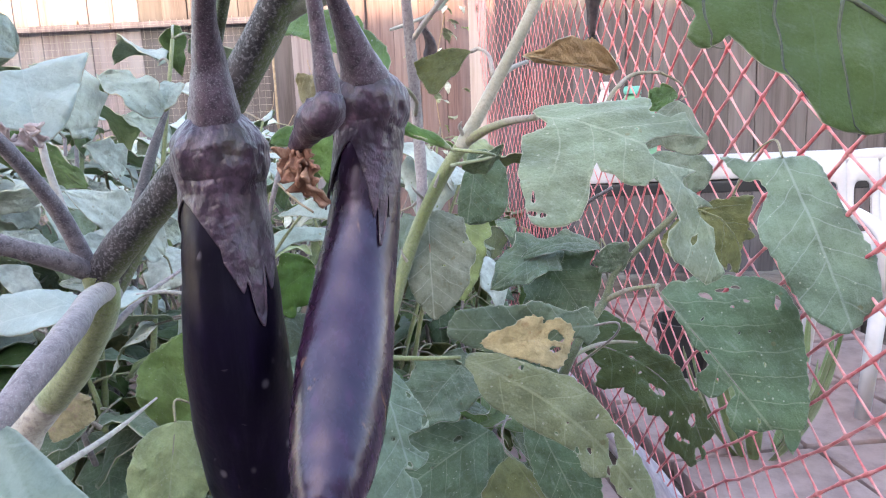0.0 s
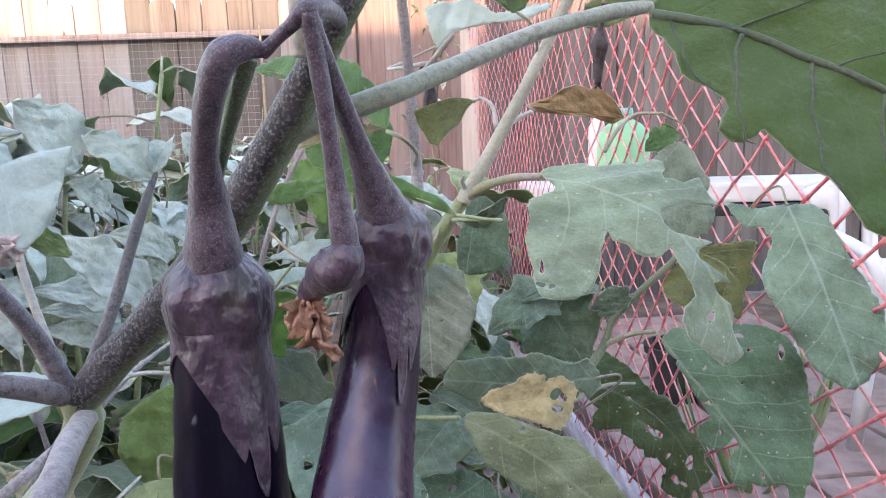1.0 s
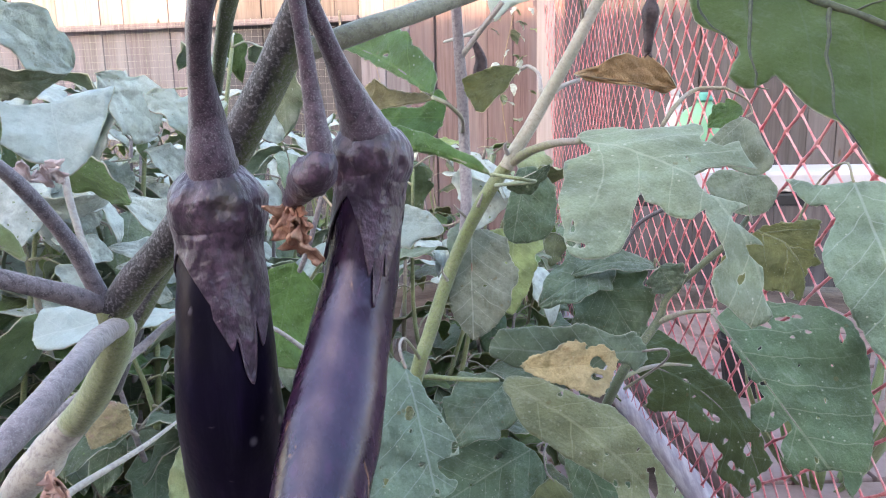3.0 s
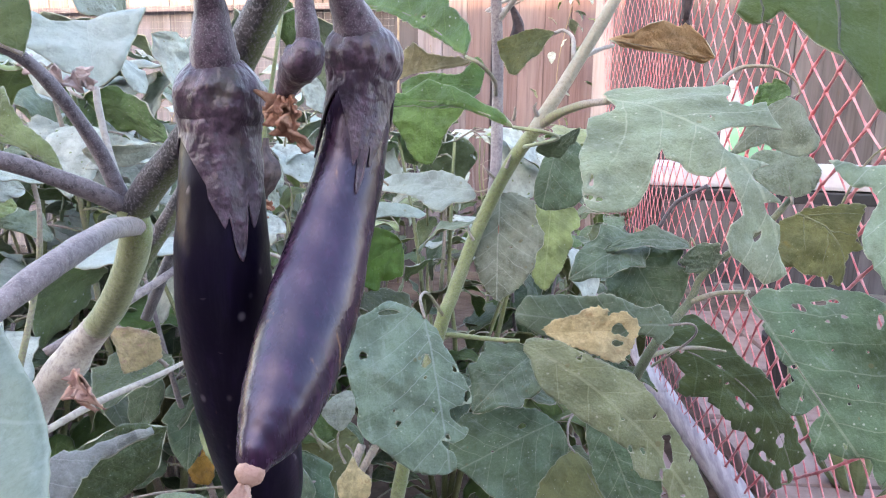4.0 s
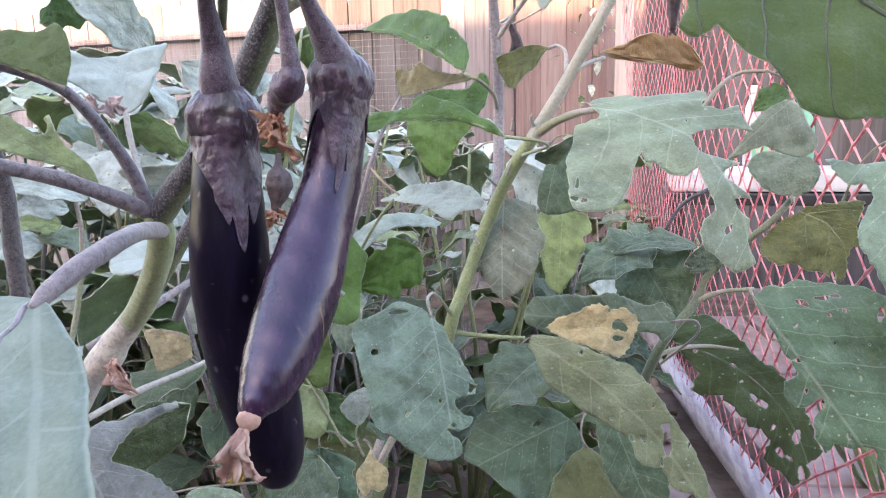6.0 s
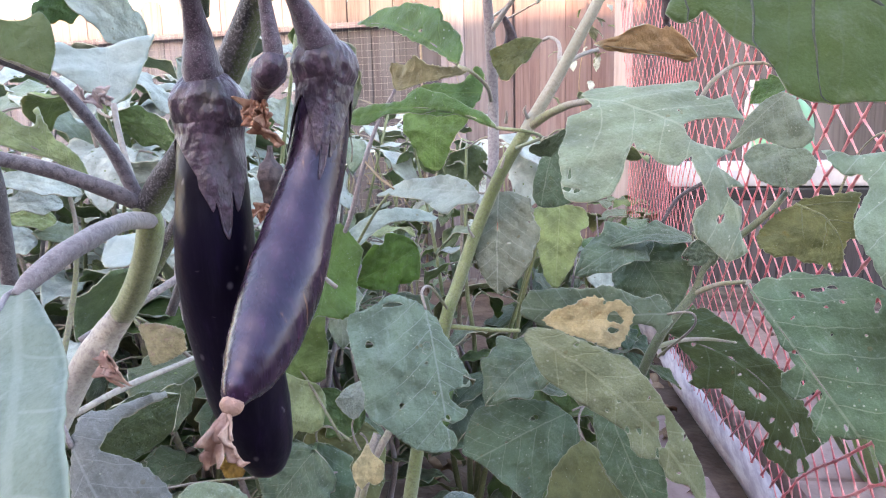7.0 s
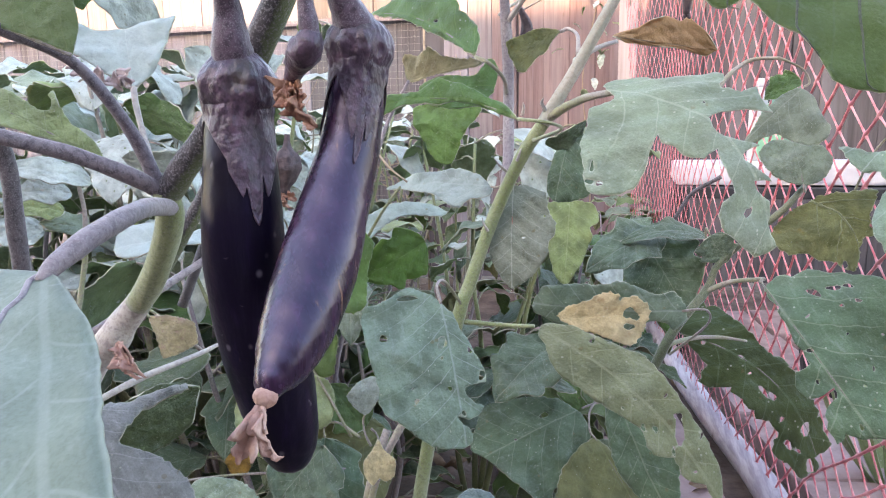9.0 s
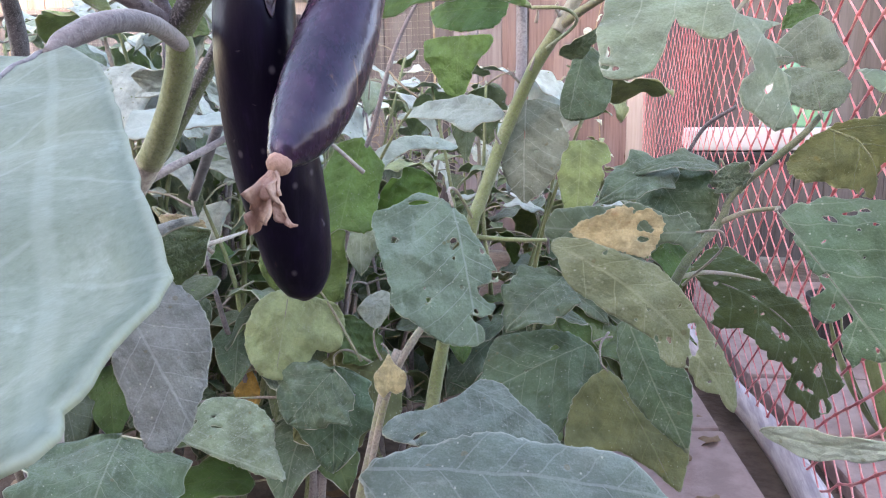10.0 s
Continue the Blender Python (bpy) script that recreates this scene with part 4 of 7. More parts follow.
def eggplant(axis, stalk, seed, valley, reach, lobe_n, turn, dome, skin, label, blossom=False):
    top = Vector(axis[0][:3])
    fruit = thing("eggplant", top, label, "eggplant", "eggplants on the branch")
    under(tube("fruit_body", axis, skin, steps=10, sides=40, rough=0.012, seed=seed), fruit)
    rng = random.Random(seed)
    a0, a1 = Vector(axis[0][:3]), Vector(axis[1][:3])
    down = (a1 - a0).normalized()
    ref = Vector((0.2, -1, 0.1))
    ex = (ref - ref.dot(down) * down).normalized()
    ey = down.cross(ex)
    r0 = axis[1][3]
    # cap: ribbed, wrinkled dome over the fruit's shoulder, running out into pointed sepals
    line = spline([a for a in axis], 10)
    depth = np.concatenate([[0], np.cumsum(np.linalg.norm(np.diff(line[:, :3], axis=0), axis=1))])

    def on_axis(s):
        c = [np.interp(s, depth, line[:, k]) for k in range(4)]
        return Vector(c[:3]), c[3]

    nseg, nring = 150, 70
    crease = 0.66 * dome[-1][0]
    cap_line = spline(dome, 6)
    verts, faces = [], []
    for i in range(nring + 1):
        f = i / nring
        for j in range(nseg):
            a = 2 * math.pi * j / nseg
            ph = (a / (2 * math.pi) * lobe_n + turn) % 1.0
            tooth = max(0.0, 1 - abs(ph - 0.5) * 2.0)
            which = int(a / (2 * math.pi) * lobe_n + turn)
            long = valley + (reach - valley) * tooth**1.4 * (1.0 if which == lobe_n else 0.8 + 0.15 * math.sin(seed + which * 2.4))
            long -= 0.016 * math.exp(-(((ph - 0.44) / 0.022) ** 2)) + 0.009 * math.exp(-(((ph - 0.57) / 0.02) ** 2))
            s = dome[0][0] + f * (long - dome[0][0])
            c, r = on_axis(max(s, 0.0))
            if s < 0:
                c = c + down * s
            free = max(0.0, min(1.0, (s - dome[-1][0] + 0.004) / 0.008))
            rad = 0.95 * float(np.interp(s, cap_line[:, 0], cap_line[:, 1])) * (1 - free) + (r + 0.0005) * free
            if s > 0:
                rad = max(rad, r + 0.0004)
            fold = max(0.0, 0.35 + 0.9 * noise.noise(Vector((math.cos(a) * 1.3, math.sin(a) * 1.3, seed * 3.7))))
            rad -= 0.0016 * fold * math.exp(-(((s - crease + 0.0022 * math.cos(a) ** 2 - 0.0006 * math.sin(a * 5)) / 0.0010) ** 2))
            crown = math.exp(-(((s - 0.006) / 0.010) ** 2))
            wr = 0.0006 * crown * math.cos(a * 5 + seed) + 0.0003 * crown * math.cos(a * 9 + seed * 2)
            wr += 0.0009 * crown * noise.noise(Vector((math.cos(a) * 2.2, math.sin(a) * 2.2 + seed, s * 260)))
            wr += 0.0005 * (1 - 0.75 * free) * noise.noise(Vector((math.cos(a) * 7, math.sin(a) * 7 + seed, s * 160)))
            rad += wr
            if tooth > 0.9 and f > 0.97:
                rad += 0.0006
            verts.append(c + ex * (rad * math.cos(a)) + ey * (rad * math.sin(a)))
    for i in range(nring):
        for j in range(nseg):
            k = (j + 1) % nseg
            faces.append((i * nseg + j, (i + 1) * nseg + j, (i + 1) * nseg + k, i * nseg + k))
    cap = under(mesh_object("calyx", verts, faces, M_CALYX, label="wrinkled purple calyx with pointed sepals"), fruit)
    so = cap.modifiers.new("thick", "SOLIDIFY")
    so.thickness, so.offset = 0.0006, -1
    under(tube("pedicel", stalk, M_PEDICEL, steps=10, sides=20, rough=0.03, seed=seed, lobes=5, lobe_depth=0.05), fruit)
    if blossom:
        end = Vector(axis[-1][:3])
        v = (end - Vector(axis[-2][:3])).normalized()
        tip = under(tube("blossom_scar", [(*(end - v * 0.004), 0.0046), (*(end + v * 0.002), 0.0048), (*(end + v * 0.005), 0.0022)], M_PINKDRY, steps=4, sides=12), fruit)
        for k, (dx, dz, w) in enumerate(((-0.011, -0.024, 0.011), (0.007, -0.021, 0.007))):
            q = end + v * 0.004
            dry_petal(fruit, q, q + Vector((dx, -0.002 * k, dz)), w, M_PINKDRY, 40 + k)
    return fruit


def aborted_fruit(stalk, body):
    f = thing("shrivelled_fruit", body[1][:3], "small shrivelled purple fruit with a dried brown flower", "fruit", "eggplants on the branch")
    under(tube("pedicel", stalk, M_PEDICEL, steps=8, sides=12, rough=0.04), f)
    under(tube("calyx", body, M_CALYX, steps=6, sides=16, rough=0.10, seed=4), f)
    end = Vector(body[-1][:3])
    for k, (dx, dz) in enumerate(((-0.004, -0.012), (0.003, -0.018), (0.010, -0.021), (0.001, -0.011))):
        dry_petal(f, end, end + Vector((dx, 0.002 * k - 0.003, dz)), 0.0095, M_DRYFLOWER, 60 + k)
    return f


def dried_bud(body, petals=0.0):
    m = M_BUD
    f = thing("dried_bud", body[0][:3], "dried flower bud hanging from a twig", "flower bud", "dried buds")
    under(tube("bud", body, m, steps=6, sides=16, rough=0.06, seed=2, lobes=5, lobe_depth=0.16), f)
    end = Vector(body[-1][:3])
    r = body[-1][3]
    for k in range(4):
        a = k * 1.7 + 0.4
        d = Vector((math.cos(a) * r * 1.6, math.sin(a) * r * 1.6, -r * (1.2 + 0.5 * (k % 2))))
        under(tube("sepal", [(*end, r * 0.7), (*(end + d * 0.6), r * 0.5), (*(end + d), r * 0.12)], m, steps=3, sides=6, rough=0.2, seed=k, flat=0.4), f)
    for k, (dx, dz) in enumerate(((-0.85, -0.75), (-0.4, -1.0), (0.25, -0.75), (0.5, -0.4)) if petals else ()):
        dry_petal(f, end, end + Vector((dx, 0.2 * k - 0.4, dz)) * petals, petals * 0.45, M_DRYFLOWER, 90 + k)
    return f


def dried_flower(starts, ends):
    """A withered tuft of pinkish petals caught on a leaf."""
    f = thing("dried_flower", starts[1][:3], "pale pink fuzzy withered petals along a leaf edge", "dried flower", "dried buds")
    for k, (a, c) in enumerate(zip(starts, ends)):
        dry_petal(f, Vector(a[:3]), Vector(c[:3]), c[3], M_FUZZ, 80 + k)
    return f

# ---------------------------------------------------------------- the plant that bears the fruit
plant = thing('eggplant_plant', (-0.42, 0.46, 0.0), 'tall eggplant plant with purple-green stems and dusty leaves', 'plant', 'eggplant plants')
under(tube('stem', [(-0.3234, 0.3296, 0.5066, 0.0110), (-0.2869, 0.3132, 0.6415, 0.0105), (-0.2574, 0.3367, 0.7249, 0.0095), (-0.2333, 0.3384, 0.7547, 0.0112), (-0.2226, 0.3389, 0.7684, 0.0095), (-0.2055, 0.3355, 0.7844, 0.0085)], M_STEM_PALE, label='pale woody main stem with a swollen joint', sides=14), plant)
under(tube('stem', [(-0.2071, 0.3349, 0.7825, 0.0086), (-0.1819, 0.3213, 0.8065, 0.0082), (-0.1533, 0.3014, 0.8438, 0.0080), (-0.1493, 0.2934, 0.8628, 0.0074)], M_STEM_GREEN, label='green stem section', sides=14), plant)
under(tube('branch', [(-0.1506, 0.2956, 0.8585, 0.0078), (-0.1317, 0.2913, 0.8776, 0.0078), (-0.1086, 0.2859, 0.8990, 0.0078), (-0.0745, 0.2736, 0.9352, 0.0078), (-0.0485, 0.2626, 0.9697, 0.0070), (-0.0321, 0.2507, 0.9928, 0.0056), (-0.0194, 0.2452, 1.0107, 0.0046), (0.0058, 0.2366, 1.0475, 0.0042)], M_BRANCH, label='dark purple speckled branch', sides=20), plant)
under(tube('branch', [(-0.2160, 0.3450, 0.7780, 0.0056), (-0.2110, 0.3580, 0.7900, 0.0054), (-0.1938, 0.3600, 0.8156, 0.0052), (-0.1788, 0.3600, 0.8361, 0.0052), (-0.1622, 0.3600, 0.8599, 0.0050), (-0.1420, 0.3620, 0.8900, 0.0048)], M_BRANCH, label='dark purple side shoot', sides=12), plant)
under(tube('branch', [(-0.1520, 0.2937, 0.8614, 0.0046), (-0.1579, 0.2827, 0.8928, 0.0037), (-0.1671, 0.2686, 0.9199, 0.0033), (-0.1745, 0.2585, 0.9334, 0.0030), (-0.1794, 0.2421, 0.9403, 0.0029), (-0.1812, 0.2181, 0.9465, 0.0032), (-0.1833, 0.1829, 0.9590, 0.0026)], M_STEM_MAUVE, sides=12), plant)
under(tube('branch', [(-0.1523, 0.2923, 0.8629, 0.0052), (-0.1612, 0.2723, 0.8743, 0.0046), (-0.1764, 0.2530, 0.8854, 0.0042), (-0.1909, 0.2320, 0.8934, 0.0040), (-0.1994, 0.2001, 0.9015, 0.0038)], M_STEM_MAUVE, sides=12), plant)
under(tube('branch', [(-0.3370, 0.3701, 0.7300, 0.0060), (-0.3173, 0.3518, 0.7904, 0.0062), (-0.3081, 0.3422, 0.8349, 0.0062), (-0.3035, 0.3374, 0.8721, 0.0058), (-0.3023, 0.3252, 0.9228, 0.0050)], M_STEM_PURPLE, sides=12), plant)
under(tube('branch', [(-0.2812, 0.4841, 0.7379, 0.0048), (-0.2516, 0.4943, 0.8102, 0.0046), (-0.2373, 0.5080, 0.8521, 0.0044), (-0.2249, 0.5291, 0.9045, 0.0040), (-0.2178, 0.5462, 0.9351, 0.0024), (-0.2171, 0.5524, 0.9423, 0.0008)], M_STEM_PURPLE, sides=10), plant)
leaf(plant, (-0.2185, 0.5459, 0.9351), (-0.2680, 0.5455, 0.9676), (0.4008, -0.6911, 0.6015), 0.0329, (M_PALE, M_GREY), seed=11, sag=0.16, fold=0.2, wave=0.1)
leaf(plant, (-0.2176, 0.5465, 0.9385), (-0.2208, 0.5894, 0.9606), (0.1080, -0.4497, 0.8866), 0.0215, (M_PALE, M_OLIVE), seed=12, sag=0.2)
under(tube('branch', [(-0.2813, 0.3730, 0.7462, 0.0030), (-0.2523, 0.4051, 0.7684, 0.0035), (-0.2336, 0.4494, 0.7873, 0.0030), (-0.2215, 0.4850, 0.8033, 0.0020), (-0.2017, 0.5226, 0.8184, 0.0010)], M_PETIOLE, sides=10), plant)
drawn_leaf(plant, (-0.1263, 0.1799, 0.8396), (0.0521, -0.0189, 0.7812), (-0.0670, -0.3358, 0.9395), ((0.00, 0.00), (0.11, -0.03), (0.21, -0.05), (0.30, -0.06), (0.39, -0.06), (0.48, -0.06), (0.56, -0.06), (0.72, -0.06), (0.81, -0.06), (0.88, -0.06), (0.91, -0.05), (0.94, -0.03), (0.96, -0.02), (0.97, -0.01), (0.99, -0.01), (1.00, 0.01), (0.98, 0.03), (0.85, 0.07), (0.54, 0.12), (-0.08, 0.14), (-0.07, 0.06), (-0.05, 0.03)), (M_PALE_SMOOTH, M_GREY), stalk_mat=M_PETIOLE, rim_mat=M_PALE_SMOOTH, seed=13, sag=0.0, fold=0.02, wave=0.003, grid=44, fine=0.001, veins=((0.0, 0.30, 0.13, 0.0017, 0.0),))
under(tube('petiole', [(-0.1500, 0.3055, 0.8479, 0.0050), (-0.1480, 0.2960, 0.8520, 0.0050), (-0.1335, 0.2560, 0.8570, 0.0048), (-0.1225, 0.2240, 0.8560, 0.0050), (-0.1180, 0.1980, 0.8515, 0.0050), (-0.1190, 0.1790, 0.8440, 0.0044), (-0.1205, 0.1700, 0.8375, 0.0026)], M_PETIOLE, label='mauve leaf stalk', sides=14), plant)
drawn_leaf(plant, (-0.1545, 0.2236, 0.7413), (-0.0939, 0.2034, 0.6660), (0.4511, -0.7018, 0.5514), ((-0.14, -0.08), (-0.10, -0.25), (-0.07, -0.43), (-0.04, -0.53), (-0.00, -0.53), (-0.01, -0.43), (-0.01, -0.27), (0.04, -0.16), (0.10, -0.11), (0.16, -0.17), (0.31, -0.27), (0.48, -0.31), (0.66, -0.27), (0.83, -0.15), (0.97, 0.00), (1.03, 0.13), (0.95, 0.22), (0.55, 0.18), (0.17, 0.08)), (M_LAVENDER, M_LAVENDER), seed=14, sag=0.06, fold=-0.1, wave=0.025, grid=36, fine=0.004, stalk=(-0.2160, 0.2734, 0.7111), stalk_mat=M_PETIOLE)
leaf(plant, (-0.1746, 0.2476, 0.7274), (-0.1349, 0.2900, 0.7462), (0.6677, -0.7157, 0.2047), 0.0441, (M_DARK, M_GREEN), seed=15, sag=0.06, fold=-0.1, nu=40, nv=28, left=(0.01, 0.16, 0.32, 0.48, 0.58, 0.58, 0.57, 0.55, 0.41, 0.24, 0.0), right=(0.01, 0.44, 0.83, 0.89, 0.95, 1.0, 0.93, 0.85, 0.73, 0.37, 0.0))
drawn_leaf(plant, (-0.1482, 0.2314, 0.9320), (-0.1875, 0.2227, 0.9479), (0.3491, -0.8479, 0.3990), ((0.00, 0.00), (0.30, 0.01), (0.69, -0.01), (0.98, -0.04), (1.11, 0.08), (1.10, 0.25), (0.88, 0.36), (0.54, 0.48), (0.39, 0.65), (0.23, 0.58), (0.10, 0.40), (0.03, 0.21)), (M_LEAFGREEN, M_LEAFGREEN), stalk_mat=M_STEM_MIX, seed=17, sag=0.04, fold=0.08, wave=0.02, grid=36, fine=0.002, rib=0.0012)
drawn_leaf(plant, (-0.2266, 0.3396, 0.8747), (-0.2980, 0.3206, 0.9170), (0.4494, -0.7990, 0.3995), ((-0.01, -0.02), (0.13, -0.02), (0.32, -0.02), (0.52, -0.08), (0.65, -0.10), (0.85, -0.15), (0.99, -0.05), (1.07, 0.10), (0.90, 0.14), (0.81, 0.14), (0.62, 0.12), (0.54, 0.14), (0.55, 0.21), (0.62, 0.26), (0.60, 0.30), (0.50, 0.22), (0.35, 0.14), (0.16, 0.11), (0.05, 0.05)), (M_FRESH, M_FRESH), seed=18, sag=0.05, fold=0.1, wave=0.02, grid=40, fine=0.003, rib=0.0012)
drawn_leaf(plant, (-0.1791, 0.3131, 0.9212), (-0.1937, 0.3296, 0.9577), (0.3478, -0.7950, 0.4969), ((0.69, -0.81), (1.11, -0.64), (0.97, -0.40), (0.97, -0.00), (1.02, 0.32), (1.02, 0.57), (0.98, 0.73), (0.71, 0.59), (0.30, 0.41), (0.09, 0.21), (-0.01, 0.01), (0.17, -0.17), (0.24, -0.32), (0.44, -0.53)), (M_ICE, M_ICE), stalk=(-0.1514, 0.2929, 0.8615), stalk_mat=M_STEM_PALE, thick=0.0019, seed=77, sag=0.03, fold=0.15, wave=0.03, grid=36, fine=0.002)
leaf(plant, (-0.3587, 0.5893, 0.9945), (-0.4027, 0.5184, 1.0449), (0.8794, -0.4612, 0.1183), 0.0484, (M_PALE, M_GREY), seed=19, sag=0.12)
leaf(plant, (-0.3994, 0.5743, 1.0461), (-0.4191, 0.5102, 1.0116), (-0.9618, 0.1894, 0.1978), 0.0392, (M_BLUE, M_GREEN), seed=20)
leaf(plant, (-0.5032, 0.6399, 0.9985), (-0.4050, 0.6546, 0.9981), (0.1172, -0.7959, -0.5940), 0.0369, (M_GREY, M_OLIVE), seed=21, sag=0.2)
leaf(plant, (-0.3536, 0.5233, 0.9181), (-0.2686, 0.5113, 0.8836), (0.2257, 0.9471, 0.2281), 0.0361, (M_BLUE, M_GREEN), stalk=(-0.3752, 0.5312, 0.9267), seed=22, sag=0.1)
drawn_leaf(plant, (-0.3340, 0.5064, 0.7175), (-0.3071, 0.5061, 0.6811), (0.4056, -0.8619, 0.3042), ((-0.03, 0.01), (0.18, -0.34), (0.61, -0.69), (1.02, -0.49), (1.00, -0.17), (0.87, 0.25), (0.42, 0.11)), (M_BLUSH, M_BLUSH), stalk=(-0.2923, 0.5261, 0.6798), label='yellow and pink withering leaf', seed=23, sag=0.05, fold=0.1, wave=0.03, grid=26, fine=0.01)
under(tube('petiole', [(-0.2797, 0.3513, 0.6929, 0.0025), (-0.2647, 0.3972, 0.7013, 0.0027), (-0.2485, 0.4636, 0.7037, 0.0020), (-0.2395, 0.5209, 0.7077, 0.0010)], M_STEM_PALE), plant)
leaf(plant, (-0.4375, 0.5670, 0.8417), (-0.4991, 0.5083, 0.8585), (0.6249, -0.4792, 0.6163), 0.0312, (M_BED, M_GREY), seed=24, sag=0.12, fold=0.15)
leaf(plant, (-0.4854, 0.5897, 0.8273), (-0.5167, 0.5305, 0.8293), (0.7346, -0.3679, 0.5701), 0.0312, (M_BED, M_GREY), seed=25, sag=0.12, fold=0.15)
leaf(plant, (-0.5238, 0.6192, 0.8023), (-0.5640, 0.5799, 0.8087), (0.6122, -0.5304, 0.5865), 0.0303, (M_YGREEN, M_YGREEN), seed=26, sag=0.15, fold=0.2)
leaf(plant, (-0.5732, 0.6372, 0.7768), (-0.6172, 0.5900, 0.7731), (0.5557, -0.5657, 0.6092), 0.0447, (M_BED, M_GREY), seed=27, sag=0.12)
leaf(plant, (-0.5084, 0.7054, 0.8600), (-0.4372, 0.7589, 0.8661), (0.5102, -0.6094, -0.6069), 0.0351, (M_BED, M_GREY), seed=28, sag=0.12, fold=0.2)
leaf(plant, (-0.4737, 0.7937, 0.8506), (-0.5372, 0.7447, 0.8348), (0.3373, -0.6547, 0.6765), 0.0352, (M_BED, M_BLUE_UNDER), seed=29, sag=0.12, fold=0.15)
leaf(plant, (-0.5320, 0.6736, 0.7656), (-0.5425, 0.5993, 0.7916), (0.8870, 0.0362, 0.4604), 0.0358, (M_GREY, M_GREY), seed=30, sag=0.12)
leaf(plant, (-0.4702, 0.7887, 0.7811), (-0.5224, 0.7543, 0.8125), (0.6603, -0.4580, 0.5952), 0.0335, (M_BED, M_GREY), seed=31, sag=0.12)
under(tube('branch', [(-0.4724, 0.4851, 0.5216, 0.0040), (-0.4622, 0.5583, 0.7102, 0.0032), (-0.4485, 0.5645, 0.7973, 0.0026), (-0.4530, 0.5664, 0.8399, 0.0022), (-0.4691, 0.5816, 0.8754, 0.0016)], M_STEM_MIX, sides=8), plant)
leaf(plant, (-0.3687, 0.8495, 0.7670), (-0.4422, 0.7738, 0.8595), (0.8432, -0.4385, 0.3109), 0.0664, (M_BED, M_GREY), stalk=(-0.3711, 0.8658, 0.7104), seed=32, sag=0.1, fold=0.15, wave=0.06, thick=0.0014, nu=36, nv=24)
leaf(plant, (-0.4165, 0.8807, 0.7558), (-0.4958, 0.8216, 0.7898), (0.6321, -0.5149, 0.5791), 0.0395, (M_BED, M_GREY), stalk=(-0.4194, 0.8964, 0.6973), seed=33, sag=0.1, fold=0.15, wave=0.06, thick=0.0014, nu=36, nv=24)
leaf(plant, (-0.4409, 0.9183, 0.7277), (-0.4980, 0.8368, 0.7608), (0.7795, -0.3298, 0.5326), 0.0360, (M_BED, M_GREY), stalk=(-0.4430, 0.9327, 0.6668), seed=34, sag=0.1, fold=0.15, wave=0.06, thick=0.0014, nu=36, nv=24)
leaf(plant, (-0.4360, 0.8585, 0.7144), (-0.4870, 0.8141, 0.7426), (0.6952, -0.4349, 0.5724), 0.0347, (M_PALE, M_GREY), stalk=(-0.4387, 0.8720, 0.6563), seed=35, sag=0.1, fold=0.15, wave=0.06, thick=0.0014, nu=36, nv=24)
leaf(plant, (-0.5031, 0.9780, 0.9291), (-0.5399, 0.9008, 1.0127), (0.9174, -0.3962, 0.0371), 0.0900, (M_BED, M_GREY), stalk=(-0.5113, 1.0024, 0.8706), seed=36, sag=0.1, fold=0.15, wave=0.06, thick=0.0014, nu=36, nv=24)
leaf(plant, (-0.4943, 1.0336, 0.8692), (-0.5188, 0.9676, 0.9047), (0.9497, -0.2557, 0.1806), 0.0556, (M_BED, M_GREY), stalk=(-0.4995, 1.0554, 0.8057), seed=37, sag=0.1, fold=0.15, wave=0.06, thick=0.0014, nu=36, nv=24)
leaf(plant, (-0.3973, 1.0114, 0.7995), (-0.4552, 0.9359, 0.8372), (0.8102, -0.4136, 0.4154), 0.0531, (M_PALE, M_GREY), stalk=(-0.3986, 1.0298, 0.7353), seed=38, sag=0.1, fold=0.15, wave=0.06, thick=0.0014, nu=36, nv=24)
leaf(plant, (-0.3602, 0.9075, 0.7600), (-0.3937, 0.8565, 0.7141), (0.1265, -0.7077, 0.6951), 0.0671, (M_BED, M_GREY), stalk=(-0.3612, 0.9236, 0.7003), seed=39, sag=0.1, fold=0.15, wave=0.06, thick=0.0014, nu=36, nv=24)
leaf(plant, (-0.4110, 1.0198, 0.7614), (-0.4531, 0.9850, 0.7915), (0.7377, -0.5067, 0.4462), 0.0389, (M_PALE, M_GREY), stalk=(-0.4116, 1.0362, 0.6960), seed=40, sag=0.1, fold=0.15, wave=0.06, thick=0.0014, nu=36, nv=24)
leaf(plant, (-0.5697, 0.9234, 0.8080), (-0.6172, 0.8968, 0.8376), (0.6414, -0.5445, 0.5405), 0.0561, (M_BED, M_GREY), stalk=(-0.5773, 0.9412, 0.7485), seed=41, sag=0.1, fold=0.15, wave=0.06, thick=0.0014, nu=36, nv=24)
leaf(plant, (-0.4917, 1.2042, 0.9126), (-0.5356, 1.1309, 0.9468), (0.8765, -0.4020, 0.2648), 0.0610, (M_PALE, M_GREY), stalk=(-0.4949, 1.2289, 0.8413), seed=42, sag=0.1, fold=0.15, wave=0.06, thick=0.0014, nu=36, nv=24)
leaf(plant, (-0.4100, 1.2353, 0.9076), (-0.4542, 1.2217, 0.9682), (0.6504, -0.6891, 0.3195), 0.0622, (M_BED, M_GREY), stalk=(-0.4103, 1.2601, 0.8346), seed=43, sag=0.1, fold=0.15, wave=0.06, thick=0.0014, nu=36, nv=24)
